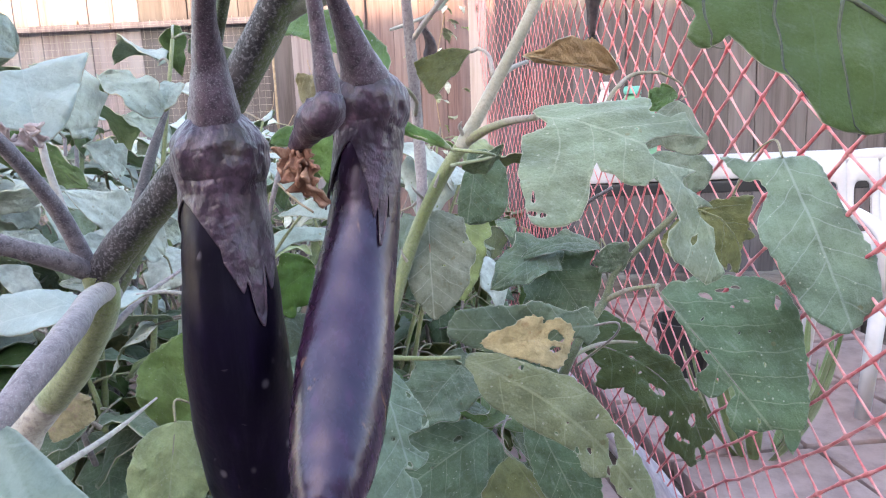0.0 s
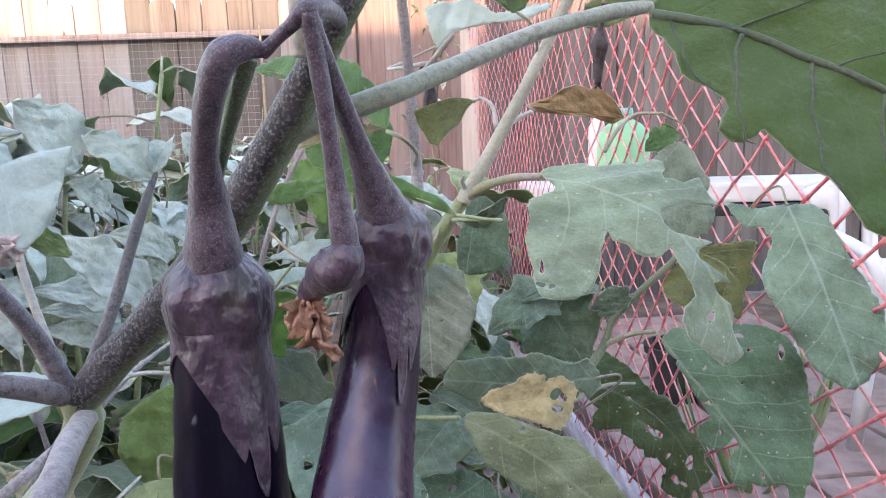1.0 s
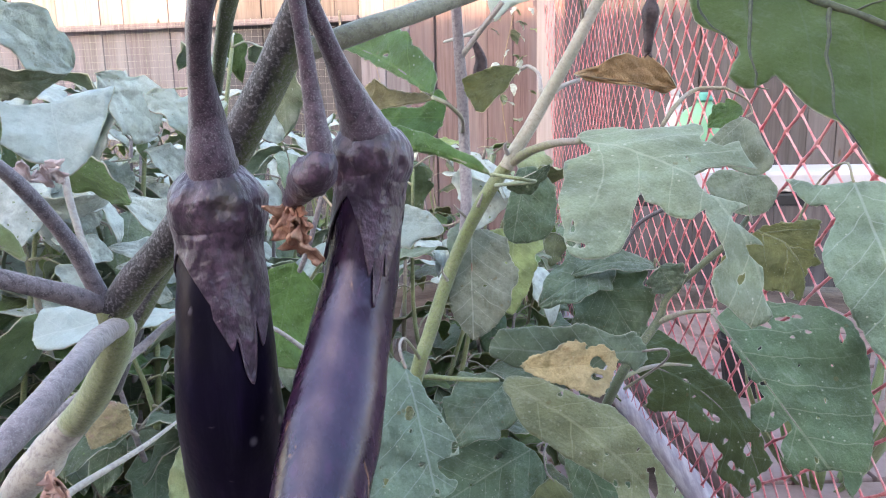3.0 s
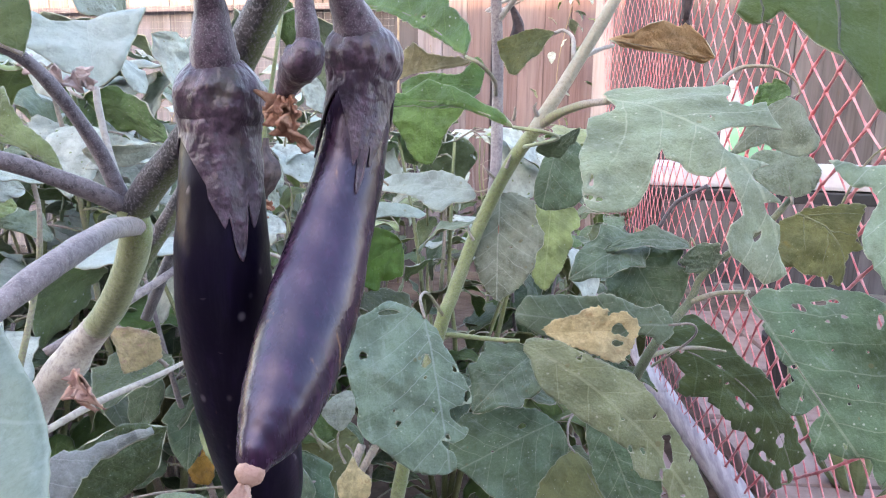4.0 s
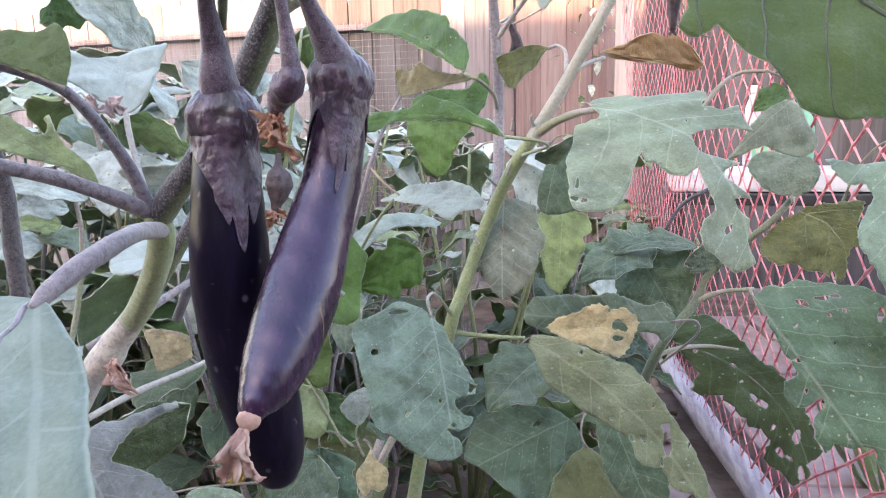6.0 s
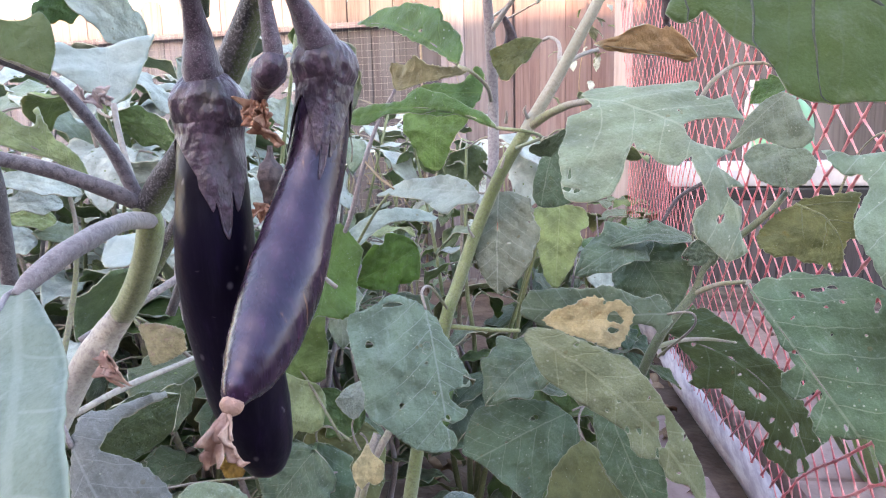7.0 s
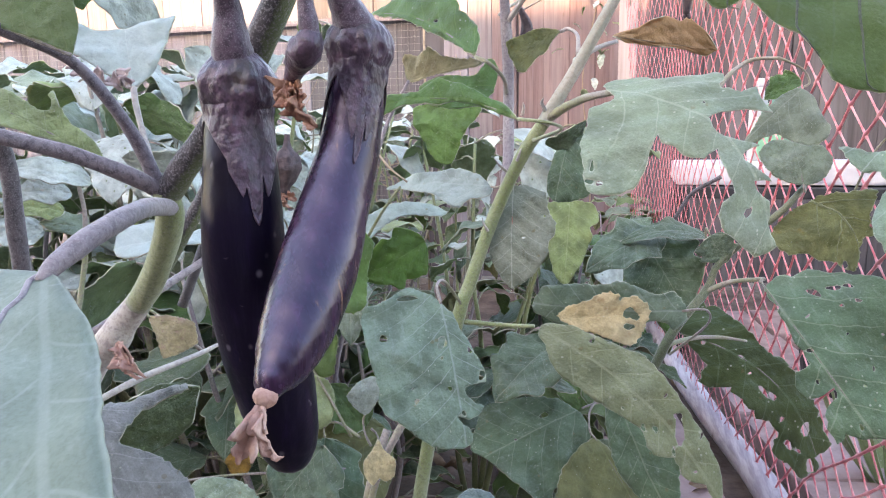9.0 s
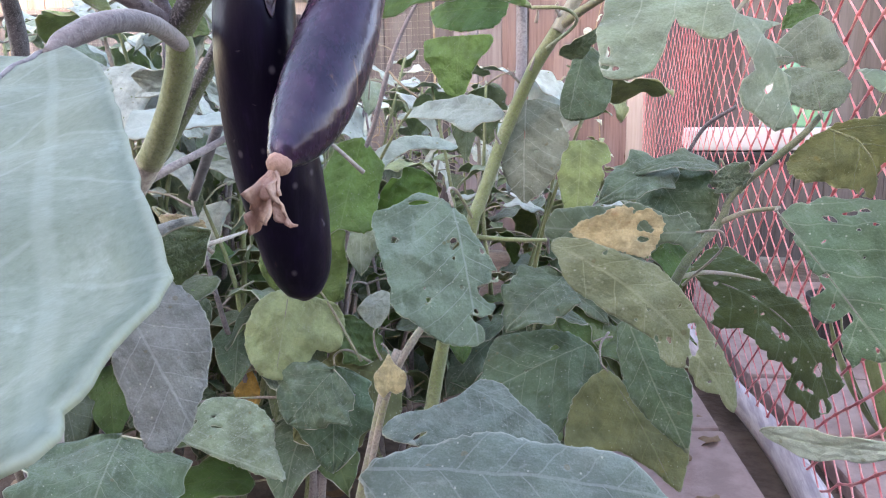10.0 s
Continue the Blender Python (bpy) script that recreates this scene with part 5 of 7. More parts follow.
leaf(plant, (-0.5841, 1.0391, 0.8439), (-0.6387, 1.0093, 0.8751), (0.6170, -0.5971, 0.5127), 0.0574, (M_PALE, M_GREY), stalk=(-0.5909, 1.0591, 0.7792), seed=44, sag=0.1, fold=0.15, wave=0.06, thick=0.0014, nu=36, nv=24)
under(tube('petiole', [(-0.0463, 0.2631, 0.9681, 0.0046), (-0.0367, 0.2636, 0.9723, 0.0044), (-0.0112, 0.2700, 0.9812, 0.0041), (0.0042, 0.2840, 0.9881, 0.0039), (0.0222, 0.2990, 0.9962, 0.0037), (0.0445, 0.3170, 1.0059, 0.0035), (0.0719, 0.3370, 1.0146, 0.0034), (0.0898, 0.3500, 1.0189, 0.0034), (0.1022, 0.3580, 1.0209, 0.0026)], M_STEM_HAIRY, label='long hairy grey-green leaf stalk', sides=12), plant)
drawn_leaf(plant, (0.1167, 0.4157, 1.0257), (0.2894, 0.3522, 0.9200), (-0.2565, -0.9542, 0.1539), ((-0.01, -0.02), (0.01, -0.06), (0.05, -0.13), (0.12, -0.20), (0.23, -0.27), (0.34, -0.33), (0.42, -0.36), (0.58, -0.38), (0.77, -0.34), (0.95, -0.22), (1.05, -0.09), (1.05, 0.04), (0.99, 0.09), (0.91, 0.12), (0.83, 0.17), (0.75, 0.21), (0.69, 0.22), (0.62, 0.18), (0.56, 0.16), (0.50, 0.16), (0.43, 0.14), (0.39, 0.13), (0.38, 0.15), (0.36, 0.18), (0.33, 0.19), (0.30, 0.18), (0.29, 0.15), (0.29, 0.12), (0.25, 0.10), (0.20, 0.10), (0.15, 0.10), (0.11, 0.06), (0.06, 0.04), (0.02, 0.03)), (M_UNDER, M_BRIGHT), stalk_mat=M_UNDER_RIB, label='broad leaf seen from below with dark veins', veins=((0.0, 0.97, 0.0, 0.0030, 0.0), (0.05, 0.27, 0.20, 0.0011, 0.02), (0.22, 0.42, 0.30, 0.0014, 0.03), (0.40, 0.62, 0.30, 0.0014, 0.03), (0.57, 0.80, 0.28, 0.0012, 0.03), (0.20, 0.52, -0.25, 0.0007, 0.03), (0.45, 0.78, -0.25, 0.0006, 0.03)), seed=45, sag=0.0, fold=0.25, lower=0.0, wave=0.006, sweep=-0.082, grid=70, fine=0.0015)

# ---------------------------------------------------------------- the green-stemmed plant behind it
plant_b = thing('eggplant_plant', (-0.05, 0.80, 0.0), 'leafy eggplant plant with a pale green stem and insect-eaten leaves', 'plant', 'eggplant plants')
under(tube('stem', [(-0.1613, 0.6943, 0.2433, 0.0090), (-0.1231, 0.7225, 0.5058, 0.0085), (-0.0802, 0.7133, 0.6747, 0.0078), (-0.0688, 0.7207, 0.7109, 0.0076), (-0.0424, 0.7369, 0.7894, 0.0074), (-0.0105, 0.7294, 0.8554, 0.0072), (0.0179, 0.7201, 0.8978, 0.0074)], M_STEM_GREEN, label='pale green main stem', sides=14), plant_b)
under(tube('stem', [(0.0154, 0.7197, 0.8929, 0.0074), (0.0228, 0.7208, 0.9068, 0.0072), (0.0471, 0.7226, 0.9465, 0.0066), (0.0851, 0.7241, 1.0147, 0.0060), (0.1102, 0.7268, 1.0640, 0.0055), (0.1551, 0.7251, 1.1509, 0.0050), (0.1942, 0.7194, 1.2203, 0.0045)], M_STEM_BEIGE, label='beige-grey upper stem', sides=14), plant_b)
under(tube('branch', [(0.0179, 0.7201, 0.8978, 0.0058), (0.0426, 0.7080, 0.9117, 0.0045), (0.0656, 0.6799, 0.9195, 0.0038), (0.0880, 0.6513, 0.9223, 0.0032)], M_STEM_MIX, sides=12), plant_b)
under(tube('stem', [(-0.0307, 0.7409, 0.8188, 0.0058), (-0.0288, 0.7506, 0.8423, 0.0062), (-0.0302, 0.7678, 0.8797, 0.0064), (-0.0356, 0.7957, 0.9663, 0.0064), (-0.0403, 0.7879, 1.0625, 0.0058), (-0.0436, 0.7694, 1.1207, 0.0050)], M_PETIOLE, label='mauve-grey upright stem', sides=12), plant_b)
under(tube('branch', [(-0.0400, 0.7963, 1.0059, 0.0035), (-0.0141, 0.7817, 1.0346, 0.0030), (0.0105, 0.7706, 1.0621, 0.0030)], M_STEM_PALE), plant_b)
under(tube('branch', [(0.0471, 0.7226, 0.9465, 0.0035), (0.0556, 0.7275, 0.9613, 0.0028), (0.0722, 0.7479, 0.9739, 0.0025), (0.0895, 0.7684, 0.9809, 0.0022)], M_STEM_PALE), plant_b)
drawn_leaf(plant_b, (-0.0559, 0.7090, 0.9653), (-0.2279, 0.8579, 1.0367), (-0.4510, -0.7517, 0.4811), ((1.00, -0.00), (0.91, 0.06), (0.75, 0.14), (0.65, 0.16), (0.58, 0.19), (0.45, 0.20), (0.31, 0.20), (0.21, 0.16), (0.09, 0.13), (0.03, 0.07), (0.00, 0.01), (0.07, 0.00), (0.21, 0.02), (0.39, 0.02), (0.57, 0.03), (0.74, 0.02), (0.88, 0.01)), (M_GREEN, M_BLUE), stalk=(-0.0380, 0.8022, 0.9251), stalk_mat=M_STEM_MIX, seed=46, sag=0.04, fold=0.08, wave=0.02, sweep=0.061, grid=44, fine=0.004, rib=0.0012, thick=0.0022, holes=((0.363, 0.080, 0.013, 0.007, 2.9),))
drawn_leaf(plant_b, (-0.1772, 0.8480, 0.9489), (-0.0682, 0.8145, 0.9679), (-0.3084, -0.9457, 0.1028), ((0.12, 0.03), (0.36, 0.01), (0.66, 0.03), (0.92, 0.03), (1.01, 0.00), (0.89, -0.06), (0.71, -0.10), (0.54, -0.17), (0.43, -0.28), (0.34, -0.26), (0.22, -0.24), (0.06, -0.30), (0.01, -0.22), (0.01, -0.01)), (M_TAN, M_GREY), seed=47, sag=0.06, fold=0.15, wave=0.05, grid=40, fine=0.005)
under(tube('branch', [(-0.1555, 0.7868, 0.9476, 0.0018), (-0.1771, 0.7804, 0.9082, 0.0024), (-0.1944, 0.7728, 0.8612, 0.0030), (-0.2177, 0.7792, 0.7960, 0.0032), (-0.2421, 0.7944, 0.7486, 0.0034), (-0.2730, 0.8174, 0.6642, 0.0040), (-0.3217, 0.8573, 0.5126, 0.0050), (-0.4003, 0.9244, 0.0700, 0.0060)], M_PETIOLE, sides=10), plant_b)
under(tube('branch', [(-0.1944, 0.7728, 0.8612, 0.0016), (-0.1722, 0.7584, 0.8424, 0.0015), (-0.1508, 0.7539, 0.8275, 0.0012)], M_TWIG, sides=6), plant_b)
under(tube('branch', [(-0.1832, 0.8265, 0.8145, 0.0016), (-0.2077, 0.8359, 0.7873, 0.0020), (-0.2362, 0.8520, 0.7506, 0.0022), (-0.2831, 0.8740, 0.6834, 0.0026)], M_STEM_GREEN, sides=8), plant_b)
drawn_leaf(plant_b, (0.0104, 0.5738, 0.8990), (-0.1621, 0.6423, 0.9087), (-0.2512, -0.7234, 0.6431), ((0.00, 0.00), (0.08, 0.06), (0.19, 0.10), (0.35, 0.15), (0.51, 0.18), (0.60, 0.14), (0.64, 0.11), (0.79, 0.10), (0.94, 0.06), (1.00, 0.00), (0.89, -0.02), (0.75, 0.03), (0.57, 0.06), (0.39, 0.07), (0.20, 0.05), (0.07, 0.01)), (M_GREEN, M_GREEN), stalk=(0.0036, 0.7226, 0.8757), stalk_mat=M_STEM_GREEN, seed=48, sag=0.03, fold=0.5, lower=-0.3, wave=0.02, sweep=0.091, grid=50, fine=0.002, rib=0.001)
drawn_leaf(plant_b, (-0.1747, 1.0540, 0.9212), (-0.1735, 1.0297, 0.8296), (-0.1013, -0.9621, 0.2532), ((-0.01, 0.62), (-0.07, 0.31), (-0.01, -0.55), (0.14, -0.59), (0.37, -0.42), (0.60, -0.27), (0.93, -0.15), (1.00, -0.01), (0.92, 0.18), (0.71, 0.33), (0.41, 0.50), (0.31, 0.58)), (M_BRIGHT, M_BRIGHT), seed=49, sag=0.04, fold=0.06, wave=0.03, grid=34, fine=0.005)
drawn_leaf(plant_b, (-0.0688, 0.9049, 0.9441), (-0.1816, 0.9168, 0.9420), (-0.1048, -0.9435, 0.3145), ((1.00, 0.00), (0.91, 0.09), (0.64, 0.13), (0.27, 0.12), (0.17, 0.22), (0.07, 0.33), (-0.01, 0.21), (0.01, 0.04), (0.04, -0.10), (0.16, -0.26), (0.46, -0.30), (0.88, -0.20)), (M_GREEN, M_GREEN), seed=50, sag=0.06, fold=0.1, wave=0.02, grid=34, fine=0.005)
drawn_leaf(plant_b, (0.0289, 0.7586, 0.9926), (-0.0269, 0.7599, 0.9712), (-0.1025, -0.9734, 0.2049), ((1.00, 0.22), (0.80, 0.24), (0.57, 0.22), (0.30, 0.19), (0.10, 0.10), (-0.00, -0.00), (0.18, -0.12), (0.34, -0.27), (0.56, -0.37), (0.81, -0.49), (0.95, -0.42), (1.00, -0.14), (1.03, 0.00)), (M_OLIVE, M_OLIVE), stalk=(0.0508, 0.7268, 0.9656), stalk_mat=M_STEM_PALE, seed=51, sag=0.05, fold=0.15, lower=0.3, wave=0.04, grid=36, fine=0.005, thick=0.002)
drawn_leaf(plant_b, (-0.0730, 0.8805, 0.8104), (-0.2434, 0.9434, 0.7988), (-0.2901, -0.6563, 0.6965), ((1.00, 0.00), (0.84, 0.07), (0.62, 0.11), (0.30, 0.13), (0.10, 0.08), (-0.02, -0.02), (-0.02, -0.09), (0.11, -0.14), (0.17, -0.23), (0.27, -0.21), (0.41, -0.13), (0.63, -0.07), (0.85, -0.03)), (M_DUSTBLUE, M_GREY), stalk=(-0.0410, 0.8642, 0.8242), seed=52, sag=0.06, fold=0.08, wave=0.02, grid=36, fine=0.003)
drawn_leaf(plant_b, (-0.1767, 1.0339, 0.7562), (-0.3010, 0.9491, 0.7238), (0.2898, -0.6810, 0.6725), ((1.00, 0.08), (0.77, 0.17), (0.51, 0.20), (0.21, 0.14), (-0.02, -0.01), (0.10, -0.06), (0.33, 0.01), (0.51, 0.03), (0.72, -0.02), (0.90, -0.12), (1.00, -0.06)), (M_DUSTBLUE, M_BLUE_UNDER), seed=53, sag=0.08, fold=0.1, wave=0.02, grid=36, fine=0.003)
leaf(plant_b, (-0.2485, 1.1578, 0.6847), (-0.3489, 1.0885, 0.6281), (0.5572, -0.8299, 0.0263), 0.0977, (M_BRIGHT, M_BRIGHT), seed=54, sag=0.1)
drawn_leaf(plant_b, (-0.2373, 0.7852, 0.7791), (-0.2466, 0.7234, 0.6691), (-0.4360, 0.8000, -0.4122), ((0.42, -0.29), (0.10, -0.21), (-0.01, -0.00), (0.10, 0.17), (0.20, 0.29), (0.45, 0.29), (0.86, 0.34), (0.96, 0.21), (0.98, -0.01), (1.10, -0.12), (0.89, -0.24), (0.60, -0.28)), (M_BRIGHT, M_BRIGHT), seed=55, sag=0.06, fold=0.05, wave=0.025, grid=36, fine=0.004)
drawn_leaf(plant_b, (-0.0720, 0.6077, 0.7183), (-0.0306, 0.5367, 0.6018), (0.3011, -0.7629, 0.5721), ((-0.06, 0.04), (-0.13, 0.13), (-0.17, 0.21), (-0.14, 0.29), (-0.09, 0.38), (-0.07, 0.47), (-0.06, 0.54), (0.02, 0.57), (0.20, 0.56), (0.38, 0.54), (0.53, 0.51), (0.63, 0.52), (0.72, 0.48), (0.80, 0.39), (0.89, 0.31), (0.95, 0.23), (0.99, 0.12), (1.00, 0.01), (0.96, -0.05), (0.88, -0.04), (0.84, 0.02), (0.80, 0.03), (0.83, -0.04), (0.81, -0.11), (0.75, -0.16), (0.72, -0.09), (0.67, -0.05), (0.62, -0.05), (0.61, -0.11), (0.60, -0.20), (0.51, -0.20), (0.35, -0.15), (0.22, -0.10), (0.08, -0.06)), (M_MID, M_BLUE_UNDER), stalk=(-0.0742, 0.7176, 0.6841), stalk_mat=M_STEM_MIX, label='large drooping blue-green leaf with insect holes', seed=56, sag=0.06, fold=-0.10, wave=0.02, grid=60, fine=0.003, holes=((0.298, 0.047, 0.036, 0.037, -0.9), (0.405, 0.069, 0.012, 0.012, -1.4), (0.658, 0.275, 0.015, 0.023, -0.9), (0.613, 0.046, 0.015, 0.012, -1.4), (0.198, 0.434, 0.024, 0.033, -1.4), (0.785, -0.013, 0.015, 0.015, -1.4), (-0.086, 0.229, 0.069, 0.022, -1.4), (0.375, -0.129, 0.012, 0.024, -2.1), (0.574, 0.289, 0.008, 0.008, -1.4), (0.557, -0.178, 0.024, 0.032, -1.4),))
drawn_leaf(plant_b, (-0.1749, 0.6491, 0.5731), (-0.1682, 0.6640, 0.6136), (0.3762, -0.8878, 0.2652), ((0.38, -0.57), (0.76, -0.39), (1.00, -0.07), (0.96, 0.16), (0.53, 0.25), (0.15, 0.14), (0.00, -0.00), (0.14, -0.32)), (M_PALE, M_GREY), seed=57, sag=0.06, fold=0.1, wave=0.025, grid=24, fine=0.004, stalk=(-0.1692, 0.6505, 0.5357), stalk_mat=M_STEM_MIX, thick=0.0012)
drawn_leaf(plant_b, (-0.1623, 0.6560, 0.5410), (-0.1517, 0.6264, 0.5018), (0.3096, -0.7165, 0.6251), ((-0.03, -0.00), (0.24, -0.12), (0.49, -0.37), (0.82, -0.34), (0.94, -0.15), (0.86, -0.00), (1.01, 0.15), (0.80, 0.32), (0.52, 0.35), (0.26, 0.16)), (M_YELLOW, M_YELLOW), seed=58, sag=0.06, fold=0.2, wave=0.025, grid=20, fine=0.004, stalk=(-0.1713, 0.6582, 0.5529), thick=0.0012)
under(tube('branch', [(-0.1940, 0.6579, 0.3828, 0.0040), (-0.1651, 0.6527, 0.4925, 0.0040), (-0.1404, 0.6691, 0.5508, 0.0045), (-0.1181, 0.7141, 0.5837, 0.0040)], M_STEM_MIX), plant_b)
drawn_leaf(plant_b, (0.0474, 0.9732, 0.4677), (-0.0890, 0.8784, 0.4164), (0.2444, -0.7093, 0.6612), ((0.74, 0.38), (0.49, 0.33), (0.18, 0.17), (0.04, -0.03), (0.05, -0.23), (0.27, -0.35), (0.57, -0.48), (0.71, -0.57), (0.84, -0.30), (0.96, -0.03), (1.04, 0.11), (0.87, 0.31)), (M_BLUE, M_DARK), seed=59, sag=0.06, fold=-0.08, wave=0.025, grid=48, fine=0.004, stalk=(0.0740, 0.9949, 0.4701), holes=((0.349, 0.084, 0.036, 0.025, 3.1), (0.672, 0.007, 0.010, 0.010, -2.7),))
leaf(plant_b, (0.0402, 0.9513, 0.5013), (-0.0571, 0.9207, 0.5112), (0.1485, -0.1542, 0.9768), 0.0417, (M_BLUE, M_GREEN), seed=60, sag=0.12)
under(tube('petiole', [(-0.0779, 0.7174, 0.6687, 0.0034), (-0.0540, 0.7176, 0.6678, 0.0028), (-0.0200, 0.7159, 0.6673, 0.0025), (0.0082, 0.7126, 0.6690, 0.0022)], M_STEM_GREEN, sides=10), plant_b)
drawn_leaf(plant_b, (0.0055, 0.7213, 0.6656), (0.2083, 0.6704, 0.5022), (-0.0813, -0.9757, 0.2033), ((0.02, -0.03), (0.05, -0.07), (0.12, -0.12), (0.22, -0.16), (0.33, -0.20), (0.41, -0.23), (0.49, -0.23), (0.60, -0.21), (0.71, -0.18), (0.81, -0.15), (0.91, -0.10), (0.97, -0.05), (1.00, 0.00), (0.97, 0.01), (0.91, -0.01), (0.85, 0.02), (0.80, 0.01), (0.76, -0.01), (0.74, 0.01), (0.70, 0.04), (0.66, 0.03), (0.61, -0.00), (0.57, 0.00), (0.52, 0.01), (0.46, 0.02), (0.39, 0.04), (0.31, 0.05), (0.24, 0.07), (0.17, 0.06), (0.09, 0.02), (0.04, 0.01)), (M_SAGE, M_OLIVE), label='large pale green leaf with chewed holes', seed=61, sag=0.04, fold=-0.08, wave=0.015, grid=70, fine=0.0025, sweep=-0.098, holes=((0.705, -0.103, 0.018, 0.059, -0.9), (0.663, -0.145, 0.013, 0.018, -0.8), (0.636, -0.043, 0.009, 0.014, -0.8), (0.598, -0.014, 0.009, 0.012, -0.8), (0.221, -0.135, 0.010, 0.010, -0.8), (0.773, -0.151, 0.004, 0.012, -0.4), (0.499, -0.079, 0.005, 0.005, -0.8), (0.491, -0.018, 0.005, 0.007, -0.8), (0.743, -0.028, 0.007, 0.018, -0.8), (0.852, -0.027, 0.007, 0.005, -0.8), (0.574, -0.173, 0.004, 0.009, -0.2),))
drawn_leaf(plant_b, (0.0272, 0.7478, 0.6679), (0.1332, 0.7360, 0.6843), (-0.1517, -0.9407, 0.3034), ((0.03, -0.04), (0.18, -0.14), (0.40, -0.17), (0.50, -0.23), (0.62, -0.25), (0.71, -0.21), (0.78, -0.17), (0.84, -0.19), (0.90, -0.19), (0.93, -0.14), (0.98, -0.11), (1.00, -0.02), (0.97, 0.09), (0.90, 0.21), (0.83, 0.31), (0.76, 0.33), (0.61, 0.25), (0.44, 0.19), (0.20, 0.09)), (M_YELLOW, M_YELLOW), label='dry yellow leaf with holes', seed=62, sag=0.06, fold=0.22, lower=0.1, wave=0.05, grid=48, fine=0.008, holes=((0.813, -0.008, 0.065, 0.071, 0.1), (0.789, 0.127, 0.047, 0.035, -0.3), (0.874, 0.038, 0.023, 0.024, 0.1), (0.727, -0.171, 0.018, 0.018, 0.1),))
drawn_leaf(plant_b, (0.1745, 0.8459, 0.6601), (-0.0117, 0.8472, 0.6608), (-0.0073, -0.9969, -0.0787), ((1.00, 0.01), (0.91, 0.14), (0.73, 0.16), (0.53, 0.18), (0.40, 0.21), (0.26, 0.15), (0.15, 0.11), (0.06, 0.14), (-0.02, 0.04), (-0.04, -0.06), (0.04, -0.14), (0.10, -0.08), (0.20, -0.08), (0.33, -0.18), (0.69, -0.17), (0.89, -0.11), (0.99, -0.06)), (M_MID, M_BLUE_UNDER), seed=63, sag=0.06, fold=-0.08, wave=0.025, grid=48, fine=0.004, stalk=(0.1697, 0.9658, 0.5635))
drawn_leaf(plant_b, (-0.0238, 0.7658, 0.8221), (-0.0200, 0.7293, 0.7078), (-0.0542, -0.9519, 0.3017), ((-0.01, 0.03), (-0.00, -0.05), (0.01, -0.15), (0.07, -0.27), (0.10, -0.33), (0.25, -0.35), (0.32, -0.38), (0.39, -0.43), (0.49, -0.41), (0.57, -0.36), (0.70, -0.35), (0.81, -0.26), (0.90, -0.18), (1.01, -0.01), (0.92, 0.09), (0.75, 0.19), (0.59, 0.22), (0.36, 0.20), (0.13, 0.13)), (M_ASH, M_ASH), stalk=(-0.0289, 0.7389, 0.8256), stalk_mat=M_DRYFLOWER, seed=64, sag=0.05, fold=0.08, wave=0.02, grid=44, fine=0.004, rib=0.0008, holes=((0.518, -0.119, 0.017, 0.011, -1.6), (0.317, -0.313, 0.011, 0.011, -1.5),))
drawn_leaf(plant_b, (0.0064, 1.1947, 0.7553), (0.0038, 1.1437, 0.6160), (0.1241, -0.9324, 0.3395), ((0.06, 0.30), (-0.00, 0.10), (-0.02, -0.10), (0.01, -0.27), (0.13, -0.34), (0.24, -0.34), (0.31, -0.25), (0.42, -0.28), (0.56, -0.23), (0.75, -0.17), (0.99, -0.02), (0.90, 0.12), (0.70, 0.19), (0.43, 0.26)), (M_YGREEN, M_YGREEN), seed=65, sag=0.05, fold=0.05, wave=0.02, grid=44, fine=0.004)
drawn_leaf(plant_b, (0.0347, 0.8504, 0.8847), (0.0187, 0.8213, 0.7979), (-0.0946, -0.9387, 0.3316), ((0.05, 0.11), (0.32, 0.13), (0.57, 0.16), (0.75, 0.16), (0.89, 0.13), (0.98, 0.05), (1.00, -0.06), (0.95, -0.24), (0.86, -0.41), (0.67, -0.49), (0.21, -0.40), (-0.02, -0.11)), (M_BLUE, M_GREEN), seed=66, sag=0.05, fold=-0.1, wave=0.02, grid=34, fine=0.003)
leaf(plant_b, (0.0164, 0.7444, 0.8702), (0.0606, 0.7297, 0.8967), (0.0721, -0.8174, -0.5715), 0.0220, (M_BLUE, M_GREEN), seed=67, sag=0.2)
leaf(plant_b, (0.1557, 1.0669, 0.7219), (0.0483, 0.9846, 0.6761), (0.2000, -0.6625, 0.7218), 0.0756, (M_BLUE, M_BLUE_UNDER), stalk=(0.2040, 1.1069, 0.6747), seed=68, sag=0.12, holes=((0.45, 0.1, 0.004),), nu=50, nv=36)
leaf(plant_b, (0.1331, 1.0850, 0.7067), (0.1978, 1.0399, 0.6065), (-0.1169, -0.9317, 0.3439), 0.1249, (M_BLUE, M_BRIGHT), seed=69, sag=0.08)
leaf(plant_b, (0.2230, 1.0623, 0.7176), (0.0955, 1.0150, 0.7147), (0.1776, -0.5300, 0.8292), 0.0413, (M_BLUE, M_GREEN), seed=70, sag=0.15)
leaf(plant_b, (0.2235, 1.0331, 0.7260), (0.2476, 1.0239, 0.6890), (-0.2436, -0.9665, 0.0809), 0.0589, (M_BLUE, M_BLUE_UNDER), stalk=(0.2337, 1.0502, 0.6605), seed=71)
